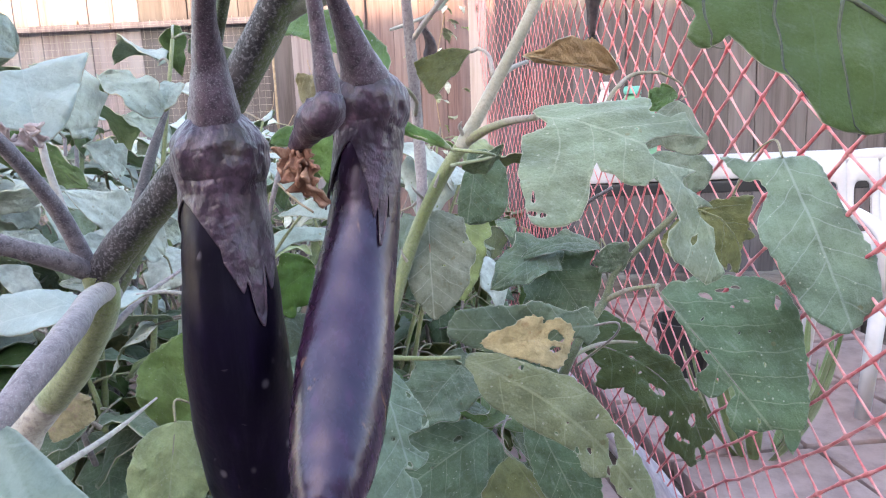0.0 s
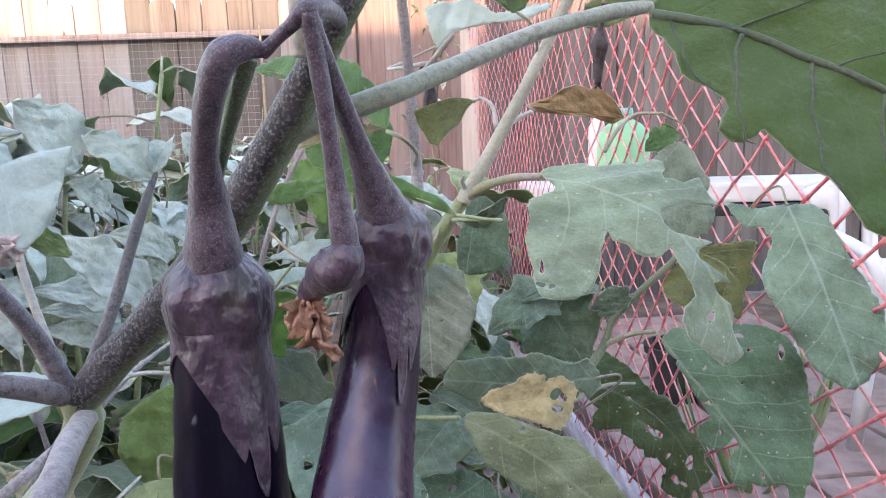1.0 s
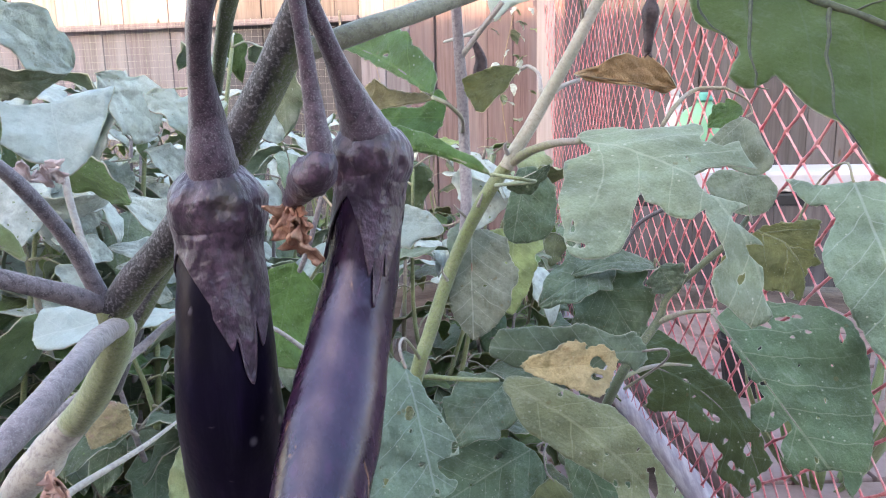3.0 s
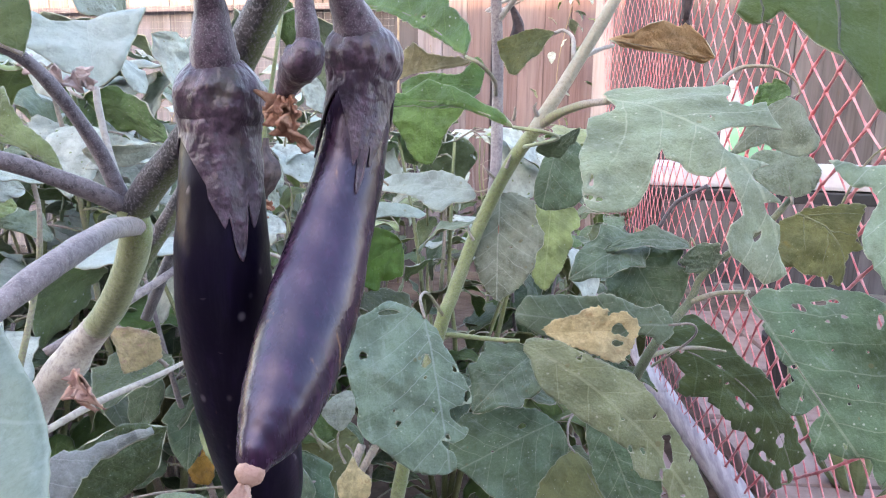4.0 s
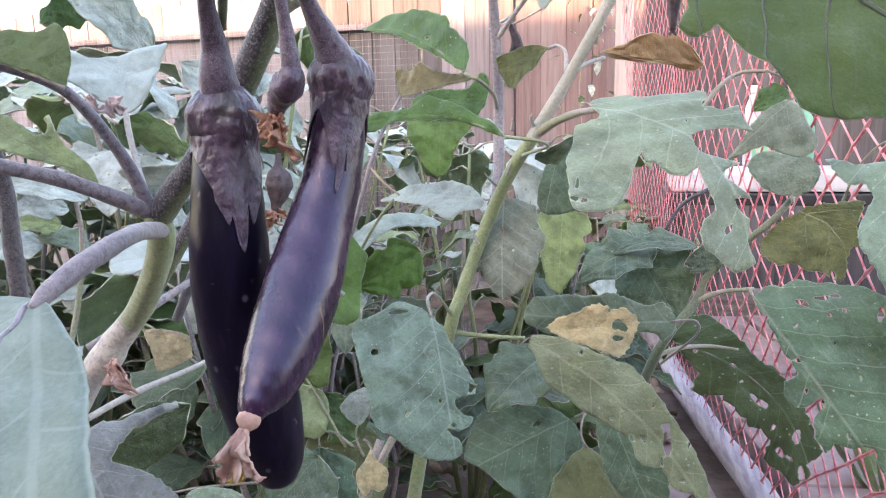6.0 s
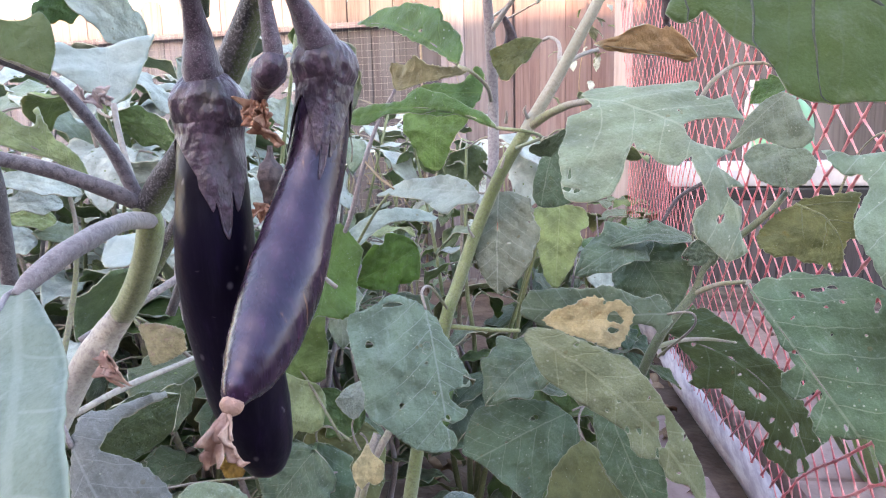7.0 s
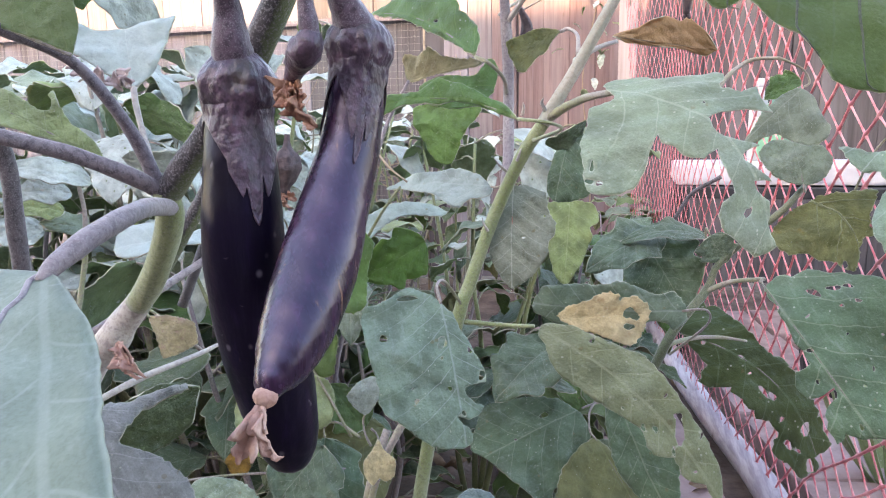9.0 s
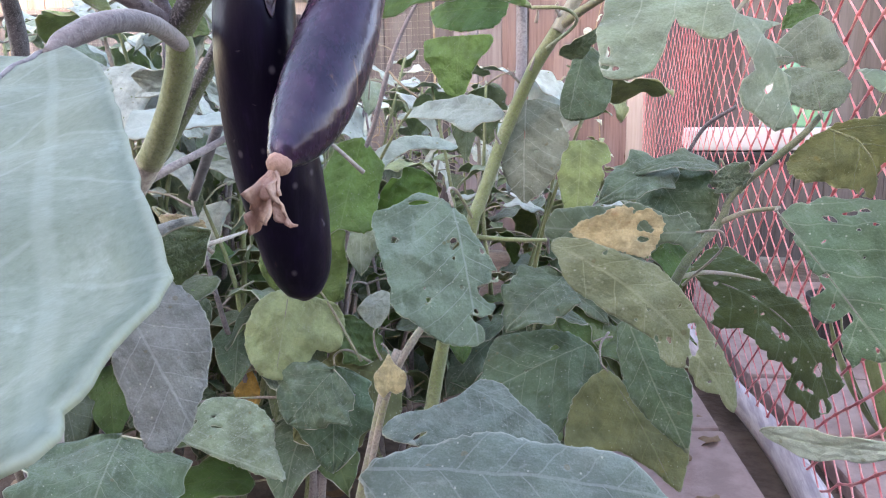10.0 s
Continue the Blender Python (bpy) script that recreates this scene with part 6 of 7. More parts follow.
drawn_leaf(plant_b, (0.0939, 0.6119, 0.9222), (0.2118, 0.5088, 0.7995), (-0.0560, -0.7903, 0.6102), ((0.03, 0.03), (0.04, 0.06), (-0.00, 0.15), (0.05, 0.19), (0.15, 0.29), (0.26, 0.35), (0.33, 0.39), (0.39, 0.39), (0.43, 0.35), (0.46, 0.30), (0.47, 0.24), (0.45, 0.19), (0.41, 0.13), (0.37, 0.09), (0.33, 0.02), (0.37, 0.03), (0.42, -0.00), (0.45, 0.00), (0.50, -0.02), (0.54, -0.05), (0.54, -0.11), (0.62, -0.08), (0.74, -0.04), (0.75, 0.02), (0.78, 0.07), (0.85, 0.09), (0.92, 0.08), (0.99, 0.07), (1.00, -0.02), (0.93, -0.04), (0.85, -0.11), (0.79, -0.11), (0.74, -0.13), (0.78, -0.18), (0.65, -0.16), (0.61, -0.19), (0.62, -0.25), (0.55, -0.20), (0.48, -0.16), (0.40, -0.18), (0.40, -0.24), (0.44, -0.33), (0.52, -0.40), (0.44, -0.41), (0.38, -0.44), (0.35, -0.38), (0.27, -0.33), (0.24, -0.39), (0.19, -0.40), (0.13, -0.29), (0.05, -0.17), (-0.00, -0.16), (-0.08, -0.04), (-0.08, 0.02)), (M_TORN, M_OLIVE), stalk_mat=M_STEM_MIX, label='big dusty torn leaf with lobed edges', seed=72, sag=0.05, fold=-0.10, lower=-0.16, wave=0.012, sweep=-0.177, grid=60, fine=0.0025, holes=((0.278, 0.317, 0.010, 0.024, -0.9), (0.329, 0.365, 0.017, 0.012, -0.9), (0.362, 0.338, 0.012, 0.014, -0.9), (0.831, -0.028, 0.009, 0.028, -0.5), (0.315, -0.221, 0.005, 0.006, -0.9),))
leaf(plant_b, (0.0864, 0.7678, 0.9859), (0.1987, 0.8268, 0.9724), (-0.4459, 0.8823, 0.1506), 0.0620, (M_BROWN, M_BROWN), stalk_mat=M_TWIG, label='curled ochre dry leaf', seed=74, sag=0.05, fold=0.1, wave=0.06, lobes=0.1, nu=60, nv=36, rib=0.0008, right=(0.01, 0.16, 0.28, 0.38, 0.58, 0.79, 0.88, 0.94, 0.88, 0.85, 1.0, 0.82, 0.62, 0.35, 0.0), left=(0.01, 0.08, 0.14, 0.14, 0.14, 0.14, 0.14, 0.13, 0.12, 0.12, 0.13, 0.17, 0.21, 0.26, 0.0))
under(tube('shoot', [(-0.0074, 0.7214, 0.9033, 0.0022), (-0.0053, 0.7167, 0.9106, 0.0016), (-0.0050, 0.7117, 0.9161, 0.0006)], M_STEM_PALE, sides=6), plant_b)
under(tube('shoot', [(0.0180, 0.7152, 0.9076, 0.0024), (0.0151, 0.7097, 0.9155, 0.0018), (0.0176, 0.7049, 0.9207, 0.0007)], M_STEM_PALE, sides=6), plant_b)
under(tube('shoot', [(-0.0134, 0.7237, 0.8539, 0.0022), (-0.0100, 0.7197, 0.8623, 0.0014), (-0.0082, 0.7203, 0.8679, 0.0005)], M_STEM_PALE, sides=6), plant_b)
under(tube('shoot', [(-0.0267, 0.7356, 0.8409, 0.0020), (-0.0337, 0.7247, 0.8495, 0.0013), (-0.0377, 0.7193, 0.8563, 0.0005)], M_STEM_PALE, sides=6), plant_b)
under(tube('shoot', [(-0.0465, 0.7234, 0.7748, 0.0020), (-0.0507, 0.7188, 0.7840, 0.0012), (-0.0510, 0.7146, 0.7912, 0.0005)], M_STEM_PALE, sides=6), plant_b)

# ---------------------------------------------------------------- the plant along the netting
plant_c = thing('eggplant_plant', (0.20, 1.12, 0.0), 'eggplant plant with ragged dark leaves beside the red netting', 'plant', 'eggplant plants')
under(tube('stem', [(0.1149, 1.0193, 0.2898, 0.0075), (0.1295, 1.0186, 0.4461, 0.0075), (0.1674, 0.9816, 0.5798, 0.0070), (0.2193, 1.0173, 0.6458, 0.0062), (0.2345, 1.0242, 0.6835, 0.0050), (0.2761, 1.0271, 0.7262, 0.0050), (0.3196, 1.0264, 0.7682, 0.0050), (0.3495, 1.0547, 0.7979, 0.0040)], M_STEM_DARK, sides=12), plant_c)
under(tube('branch', [(0.2193, 1.0173, 0.6458, 0.0050), (0.2531, 1.0077, 0.6638, 0.0035), (0.2927, 0.9937, 0.6725, 0.0030)], M_STEM_MIX), plant_c)
under(tube('branch', [(0.1596, 0.9788, 0.5699, 0.0040), (0.2031, 1.0385, 0.5667, 0.0034), (0.2520, 1.1126, 0.5491, 0.0030), (0.3024, 1.1636, 0.5301, 0.0018)], M_STEM_MIX), plant_c)
under(tube('branch', [(0.1746, 1.0696, 0.7439, 0.0030), (0.1986, 1.0732, 0.7832, 0.0032), (0.2365, 1.0526, 0.8108, 0.0030)], M_STEM_PURPLE), plant_c)
under(tube('branch', [(0.2184, 1.0281, 0.9264, 0.0034), (0.2397, 1.0453, 0.9556, 0.0034), (0.2711, 1.0708, 0.9766, 0.0030), (0.3083, 1.0653, 0.9778, 0.0024)], M_STEM_MIX), plant_c)
drawn_leaf(plant_c, (0.3446, 1.0809, 0.9370), (0.2548, 1.0611, 0.8476), (-0.1535, -0.9210, 0.3582), ((0.01, -0.16), (0.11, -0.36), (0.15, -0.52), (0.26, -0.59), (0.39, -0.57), (0.48, -0.48), (0.55, -0.29), (0.58, -0.19), (0.71, -0.12), (0.85, -0.07), (1.00, 0.00), (0.88, 0.01), (0.75, 0.03), (0.49, 0.10), (0.24, 0.10), (0.03, 0.03)), (M_TORN, M_GREY), stalk=(0.3083, 1.0653, 0.9778), seed=75, sag=0.04, fold=0.08, lower=-0.1, wave=0.02, grid=36, fine=0.003)
drawn_leaf(plant_c, (0.3389, 1.0142, 0.8041), (0.3266, 1.0438, 0.8620), (-0.0000, -0.8903, 0.4553), ((1.11, -0.29), (1.03, -0.07), (0.83, 0.23), (0.78, 0.55), (0.48, 0.69), (0.24, 0.59), (0.03, 0.38), (-0.04, 0.08), (0.06, -0.24), (0.29, -0.53), (0.61, -0.68), (0.88, -0.69), (1.06, -0.50)), (M_TORN, M_GREY), stalk=(0.3497, 1.0547, 0.7979), seed=76, sag=0.06, fold=-0.08, wave=0.02, grid=30, fine=0.006, rib=0.0008)
leaf(plant_c, (0.3445, 1.1111, 0.9515), (0.3000, 1.1193, 0.9215), (-0.4173, -0.8183, 0.3953), 0.0431, (M_GREEN, M_GREEN), seed=77)
drawn_leaf(plant_c, (0.4405, 0.9447, 0.8542), (0.4879, 0.8299, 0.6430), (-0.3016, -0.8645, 0.4021), ((-0.14, 0.29), (-0.04, 0.15), (-0.00, -0.04), (0.06, -0.14), (0.23, -0.16), (0.47, -0.19), (0.69, -0.21), (0.86, -0.18), (0.92, -0.09), (0.99, 0.02), (0.93, 0.11), (0.85, 0.17), (0.72, 0.20), (0.55, 0.23), (0.43, 0.26), (0.31, 0.24), (0.17, 0.14), (0.09, 0.15), (0.06, 0.22), (-0.01, 0.26)), (M_MID, M_BLUE_UNDER), stalk=(0.3948, 1.0495, 0.7309), seed=78, sag=0.08, fold=-0.1, wave=0.025, grid=50, fine=0.004, holes=((0.180, 0.164, 0.017, 0.029, -1.2),))
drawn_leaf(plant_c, (0.3488, 1.0355, 0.7785), (0.4122, 0.9986, 0.6920), (-0.2033, -0.9455, 0.2542), ((0.04, -0.15), (0.12, -0.32), (0.21, -0.48), (0.29, -0.63), (0.37, -0.67), (0.50, -0.51), (0.65, -0.37), (0.77, -0.40), (0.74, -0.26), (0.80, -0.16), (0.93, -0.05), (1.01, 0.06), (0.91, 0.16), (0.82, 0.17), (0.70, 0.32), (0.56, 0.37), (0.46, 0.54), (0.28, 0.61), (0.13, 0.58), (0.05, 0.41), (0.01, 0.21)), (M_OLIVE, M_OLIVE), label='drooping olive leaf with raised veins', stalk_mat=M_STEM_GREEN, veins=((0.0, 0.95, 0.0, 0.0020, 0.0), (0.1, 0.45, 0.35, 0.0013, 0.03), (0.4, 0.8, 0.30, 0.0011, 0.03), (0.1, 0.5, -0.45, 0.0013, 0.03), (0.4, 0.8, -0.35, 0.0011, 0.03)), seed=79, sag=0.05, fold=0.12, wave=0.03, sweep=-0.207, grid=40, fine=0.008, holes=((0.893, 0.110, 0.037, 0.042, -1.0), (0.775, -0.209, 0.012, 0.028, -1.0),))
drawn_leaf(plant_c, (0.2891, 0.9843, 0.6687), (0.4327, 0.8481, 0.4720), (-0.2505, -0.8718, 0.4209), ((0.00, -0.07), (0.04, -0.13), (0.05, -0.21), (0.13, -0.30), (0.21, -0.40), (0.29, -0.45), (0.35, -0.48), (0.46, -0.46), (0.60, -0.39), (0.76, -0.27), (0.88, -0.17), (0.98, -0.03), (0.99, 0.00), (0.94, -0.01), (0.87, -0.03), (0.84, 0.01), (0.83, 0.05), (0.78, 0.09), (0.80, 0.14), (0.74, 0.14), (0.65, 0.11), (0.62, 0.03), (0.59, 0.02), (0.59, 0.12), (0.55, 0.15), (0.50, 0.15), (0.45, 0.12), (0.45, 0.07), (0.44, 0.04), (0.38, 0.04), (0.31, 0.04), (0.23, 0.02), (0.16, 0.02), (0.13, -0.00), (0.08, 0.02), (0.03, 0.01)), (M_BLUE, M_BLUE_UNDER), label='large ragged blue-green leaf full of holes', seed=80, sag=0.06, fold=-0.10, wave=0.02, grid=64, fine=0.004, rib=0.0012, stalk=(0.2927, 0.9937, 0.6725), stalk_mat=M_STEM_MIX, thick=0.0024, holes=((0.167, -0.165, 0.014, 0.034, -1.9), (0.192, -0.249, 0.027, 0.014, -1.0), (0.216, -0.302, 0.019, 0.011, -0.6), (0.396, 0.006, 0.014, 0.011, -0.6), (0.529, 0.059, 0.007, 0.013, -1.1), (0.303, -0.293, 0.014, 0.008, -1.0), (0.391, -0.405, 0.013, 0.035, -1.0), (0.590, -0.167, 0.005, 0.010, -1.0), (0.253, -0.076, 0.005, 0.011, -0.4), (0.287, -0.224, 0.010, 0.005, -1.0), (0.636, -0.093, 0.005, 0.005, -1.1), (0.407, -0.169, 0.005, 0.005, -1.0), (0.479, -0.287, 0.005, 0.005, -1.0), (0.780, 0.023, 0.007, 0.013, -1.1),))
drawn_leaf(plant_c, (0.2001, 1.2039, 0.5243), (0.4312, 1.1706, 0.3050), (0.0504, -0.9782, 0.2017), ((-0.04, -0.02), (-0.04, -0.13), (-0.03, -0.20), (0.06, -0.25), (0.18, -0.26), (0.34, -0.26), (0.45, -0.28), (0.53, -0.28), (0.61, -0.24), (0.70, -0.24), (0.77, -0.21), (0.85, -0.18), (0.93, -0.14), (0.93, -0.10), (0.93, -0.04), (0.97, -0.01), (0.98, 0.07), (0.93, 0.10), (0.87, 0.08), (0.83, 0.11), (0.76, 0.10), (0.72, 0.05), (0.73, 0.02), (0.64, 0.00), (0.58, 0.04), (0.56, 0.02), (0.47, 0.03), (0.44, 0.02), (0.37, 0.02), (0.32, 0.08), (0.26, 0.11), (0.20, 0.02), (0.17, 0.01), (0.10, 0.02), (0.05, 0.00)), (M_DARK, M_DARK), label='dark green leaf torn by insects', seed=81, sag=0.03, fold=-0.06, wave=0.015, grid=60, fine=0.007, sweep=-0.165, rib=0.0014, holes=((0.505, -0.093, 0.035, 0.012, 0.1), (0.551, -0.107, 0.023, 0.015, 0.3), (0.783, -0.106, 0.022, 0.036, -0.3), (0.787, 0.015, 0.026, 0.015, 0.1), (0.938, 0.016, 0.019, 0.033, -0.7), (0.885, 0.122, 0.011, 0.012, -0.8), (0.296, -0.141, 0.014, 0.006, -0.4), (0.113, -0.055, 0.015, 0.009, -0.8), (0.838, 0.002, 0.014, 0.009, -0.1), (0.388, -0.110, 0.009, 0.006, -0.8), (0.669, -0.057, 0.008, 0.018, -0.5),))

# ---------------------------------------------------------------- low leaves in front
plant_d = thing('eggplant_plant', (-0.18, 0.66, 0.0), 'low eggplant shoots with broad blue-green leaves', 'plant', 'eggplant plants')
under(tube('stem', [(-0.2650, 0.7049, 0.1663, 0.0070), (-0.2074, 0.6907, 0.3819, 0.0062), (-0.1821, 0.6969, 0.4879, 0.0060), (-0.1727, 0.7165, 0.5254, 0.0050)], M_STEM_MIX), plant_d)
drawn_leaf(plant_d, (-0.3308, 0.7463, 0.5862), (-0.3359, 0.7039, 0.4756), (0.4469, -0.8419, 0.3023), ((0.54, 0.40), (0.22, 0.34), (0.06, 0.19), (-0.02, -0.05), (0.04, -0.30), (0.10, -0.56), (0.28, -0.66), (0.53, -0.66), (0.64, -0.55), (0.62, -0.39), (0.76, -0.32), (0.92, -0.19), (1.00, -0.02), (0.96, 0.17), (0.77, 0.33)), (M_FRESH, M_FRESH), seed=82, sag=0.06, fold=-0.15, wave=0.025, grid=36, fine=0.004, stalk=(-0.2384, 0.7583, 0.4900), rib=0.0008)
leaf(plant_d, (-0.2696, 0.8772, 0.4448), (-0.3219, 0.8787, 0.5114), (0.4857, -0.7778, 0.3990), 0.0689, (M_GREEN, M_GREEN), seed=83)
drawn_leaf(plant_d, (-0.4318, 0.6157, 0.4301), (-0.2999, 0.6473, 0.3752), (0.3927, -0.7725, 0.4990), ((-0.01, -0.01), (0.06, -0.15), (0.16, -0.38), (0.37, -0.47), (0.58, -0.47), (0.76, -0.36), (0.83, -0.21), (1.02, 0.01), (0.86, 0.05), (0.61, 0.04), (0.30, 0.03), (0.09, 0.01)), (M_GREY, M_GREY), seed=84, sag=0.06, fold=-0.08, wave=0.025, grid=36, fine=0.004, stalk=(-0.2517, 0.7856, 0.4301), holes=((0.134, -0.165, 0.031, 0.014, -0.9), (0.258, -0.255, 0.018, 0.009, -0.3), (0.315, -0.187, 0.046, 0.009, -0.3),))
leaf(plant_d, (-0.2979, 0.8026, 0.4626), (-0.2732, 0.7296, 0.3408), (0.3669, -0.7633, 0.5317), 0.1087, (M_BLUE, M_DARK), stalk=(-0.2280, 0.7623, 0.4894), seed=85, sag=0.08)
leaf(plant_d, (-0.2442, 0.9063, 0.4365), (-0.3700, 0.8056, 0.3400), (0.3755, -0.8416, 0.3882), 0.1403, (M_OLIVE, M_OLIVE), seed=86, sag=0.08)
drawn_leaf(plant_d, (-0.0209, 0.4760, 0.5843), (0.0511, 0.4718, 0.5432), (0.4186, -0.4642, 0.7805), ((-0.54, 0.76), (-0.49, 0.59), (-0.28, 0.44), (-0.11, 0.17), (-0.01, -0.15), (0.20, -0.26), (0.33, -0.17), (0.55, -0.11), (0.85, -0.09), (1.00, -0.02), (0.98, 0.07), (0.75, 0.18), (0.44, 0.33), (0.11, 0.66), (-0.16, 0.84), (-0.36, 0.89), (-0.49, 0.85)), (M_SLATE, M_GREY), seed=87, sag=0.06, fold=-0.08, wave=0.025, grid=36, fine=0.004, holes=((-0.189, 0.749, 0.083, 0.016, -1.2),))
drawn_leaf(plant_d, (-0.0441, 0.3313, 0.5858), (0.1263, 0.3827, 0.5603), (0.2800, -0.5307, 0.8000), ((-0.10, 0.02), (-0.01, -0.06), (0.14, -0.10), (0.39, -0.17), (0.56, -0.14), (0.76, -0.14), (0.89, -0.13), (0.97, -0.07), (1.04, 0.04), (0.83, 0.18), (0.43, 0.26), (0.05, 0.26), (-0.06, 0.13)), (M_SLATE, M_GREY), seed=88, sag=0.06, fold=-0.08, wave=0.025, grid=36, fine=0.004)
leaf(plant_d, (-0.2317, 0.3105, 0.5959), (-0.2045, 0.2314, 0.5571), (0.3987, -0.2899, 0.8700), 0.1047, (M_BLUE, M_GREY), seed=89, sag=0.12, fold=-0.1)
leaf(plant_d, (0.2388, 0.7004, 0.4725), (0.3654, 0.6225, 0.5018), (-0.4923, -0.8571, -0.1518), 0.0316, (M_PALE, M_GREY), seed=90, sag=0.08)
drawn_leaf(plant_d, (0.0693, 0.9271, 0.4419), (0.1637, 0.8667, 0.3045), (0.3169, -0.7684, 0.5560), ((-0.01, -0.00), (0.00, 0.16), (0.09, 0.38), (0.27, 0.54), (0.43, 0.61), (0.59, 0.27), (0.82, 0.09), (1.06, -0.03), (0.91, -0.21), (0.76, -0.30), (0.58, -0.22), (0.27, -0.10), (0.07, -0.04)), (M_OLIVE, M_OLIVE), seed=91, sag=0.06, fold=-0.08, wave=0.025, grid=36, fine=0.004, stalk=(0.0689, 0.9850, 0.4801), rib=0.0012)
drawn_leaf(plant_d, (0.0963, 0.8763, 0.5347), (0.1743, 0.7955, 0.3928), (-0.2921, -0.8912, 0.3471), ((-0.00, 0.07), (0.02, -0.08), (0.25, -0.20), (0.60, -0.24), (0.84, -0.12), (1.01, 0.00), (0.81, 0.11), (0.60, 0.19), (0.43, 0.20), (0.18, 0.16)), (M_BLUE, M_BLUE_UNDER), seed=92, sag=0.06, fold=-0.08, wave=0.025, grid=36, fine=0.004)
leaf(plant_d, (-0.2725, 0.7452, 0.4804), (-0.3143, 0.6905, 0.4243), (0.2767, -0.7830, 0.5571), 0.1196, (M_BLUE, M_GREEN), seed=94, sag=0.08)
leaf(plant_d, (0.0025, 0.9708, 0.5652), (-0.0686, 0.8828, 0.5045), (0.1189, -0.6270, 0.7699), 0.1029, (M_BLUE, M_BLUE_UNDER), seed=95, sag=0.1)

# ---------------------------------------------------------------- high leaves above
drawn_leaf(plant_b, (0.0692, 0.6978, 1.0704), (0.0043, 0.7149, 1.1191), (-0.1025, -0.9734, 0.2049), ((1.00, -0.04), (1.03, 0.21), (0.76, 0.55), (0.41, 0.62), (0.21, 0.47), (0.02, 0.33), (-0.05, 0.10), (0.03, -0.04), (0.24, -0.05), (0.59, -0.01), (0.86, -0.03)), (M_GREEN, M_GREEN), seed=96, sag=0.06, fold=0.1, wave=0.025, grid=36, fine=0.004, stalk=(0.0850, 0.7550, 1.0201), stalk_mat=M_STEM_MIX, rib=0.001)
under(tube('branch', [(0.1667, 0.7776, 1.0859, 0.0018), (0.1603, 0.7761, 1.1016, 0.0022), (0.1426, 0.7755, 1.1194, 0.0032)], M_TWIG, sides=8), plant_b)
drawn_leaf(plant_b, (0.1512, 0.7907, 1.0741), (0.3174, 0.7880, 1.1096), (-0.1010, -0.9091, 0.4041), ((-0.04, 0.03), (0.01, -0.10), (0.20, -0.08), (0.38, -0.07), (0.43, -0.13), (0.66, -0.09), (0.79, -0.10), (0.82, -0.04), (0.99, -0.02), (1.01, 0.02), (0.83, 0.03), (0.63, 0.03), (0.41, 0.07), (0.19, 0.09), (0.08, 0.10)), (M_OLIVE, M_GREEN), seed=97, sag=0.06, fold=0.1, wave=0.025, grid=36, fine=0.004)
drawn_leaf(plant, (-0.0346, 0.2299, 1.0234), (-0.0375, 0.2370, 1.0427), (-0.2063, -0.9283, 0.3094), ((1.25, -0.72), (0.75, -0.64), (0.38, -0.36), (0.14, -0.12), (-0.05, -0.01), (0.18, 0.16), (0.33, 0.41), (0.50, 0.61), (0.79, 0.70)), (M_ICE, M_ICE), seed=98, sag=0.06, fold=0.1, wave=0.025, grid=26, fine=0.004)
under(tube('petiole', [(-0.0356, 0.2440, 0.9928, 0.0034), (-0.0357, 0.2396, 1.0022, 0.0029), (-0.0360, 0.2387, 1.0139, 0.0027), (-0.0362, 0.2394, 1.0238, 0.0024)], M_STEM_PALE, sides=10), plant)
drawn_leaf(plant_b, (-0.0162, 1.0454, 1.0781), (0.1443, 1.0425, 1.1314), (-0.1013, -0.9621, 0.2532), ((0.03, -0.31), (0.18, -0.31), (0.37, -0.26), (0.49, -0.14), (0.56, -0.06), (0.74, -0.03), (1.00, -0.01), (0.96, 0.05), (0.75, 0.07), (0.48, -0.00), (0.24, -0.04), (0.11, -0.02), (0.01, 0.01), (0.00, -0.14)), (M_ICE, M_GREEN), stalk=(-0.0141, 0.7817, 1.0346), stalk_mat=M_STEM_PALE, seed=202, sag=0.05, fold=0.12, wave=0.03, grid=34, fine=0.004)
drawn_leaf(plant_d, (-0.3146, 0.7679, 0.5719), (-0.2960, 0.7847, 0.6934), (0.1008, -0.9875, 0.1209), ((0.48, -0.62), (0.65, -0.51), (0.80, -0.35), (0.93, -0.18), (0.99, 0.00), (0.79, 0.29), (0.04, 0.39), (-0.13, -0.25), (0.11, -0.56)), (M_BRIGHT, M_GREEN), seed=201, sag=0.05, fold=-0.1, wave=0.03, grid=30, fine=0.005)
drawn_leaf(plant, (-0.2167, 0.4626, 0.8091), (-0.3007, 0.4280, 0.7986), (0.1507, -0.6027, 0.7836), ((0.99, 0.14), (0.92, 0.25), (0.74, 0.24), (0.55, 0.17), (0.34, 0.05), (0.16, 0.07), (-0.08, 0.03), (-0.04, -0.03), (0.09, -0.11), (0.26, -0.14), (0.46, -0.13), (0.62, -0.18), (0.78, -0.18), (0.94, -0.12), (1.00, 0.00)), (M_ICE, M_GREY), stalk=(-0.1300, 0.5200, 0.7600), stalk_mat=M_STEM_PALE, seed=203, sag=0.05, fold=0.08, wave=0.02, grid=34, fine=0.003)
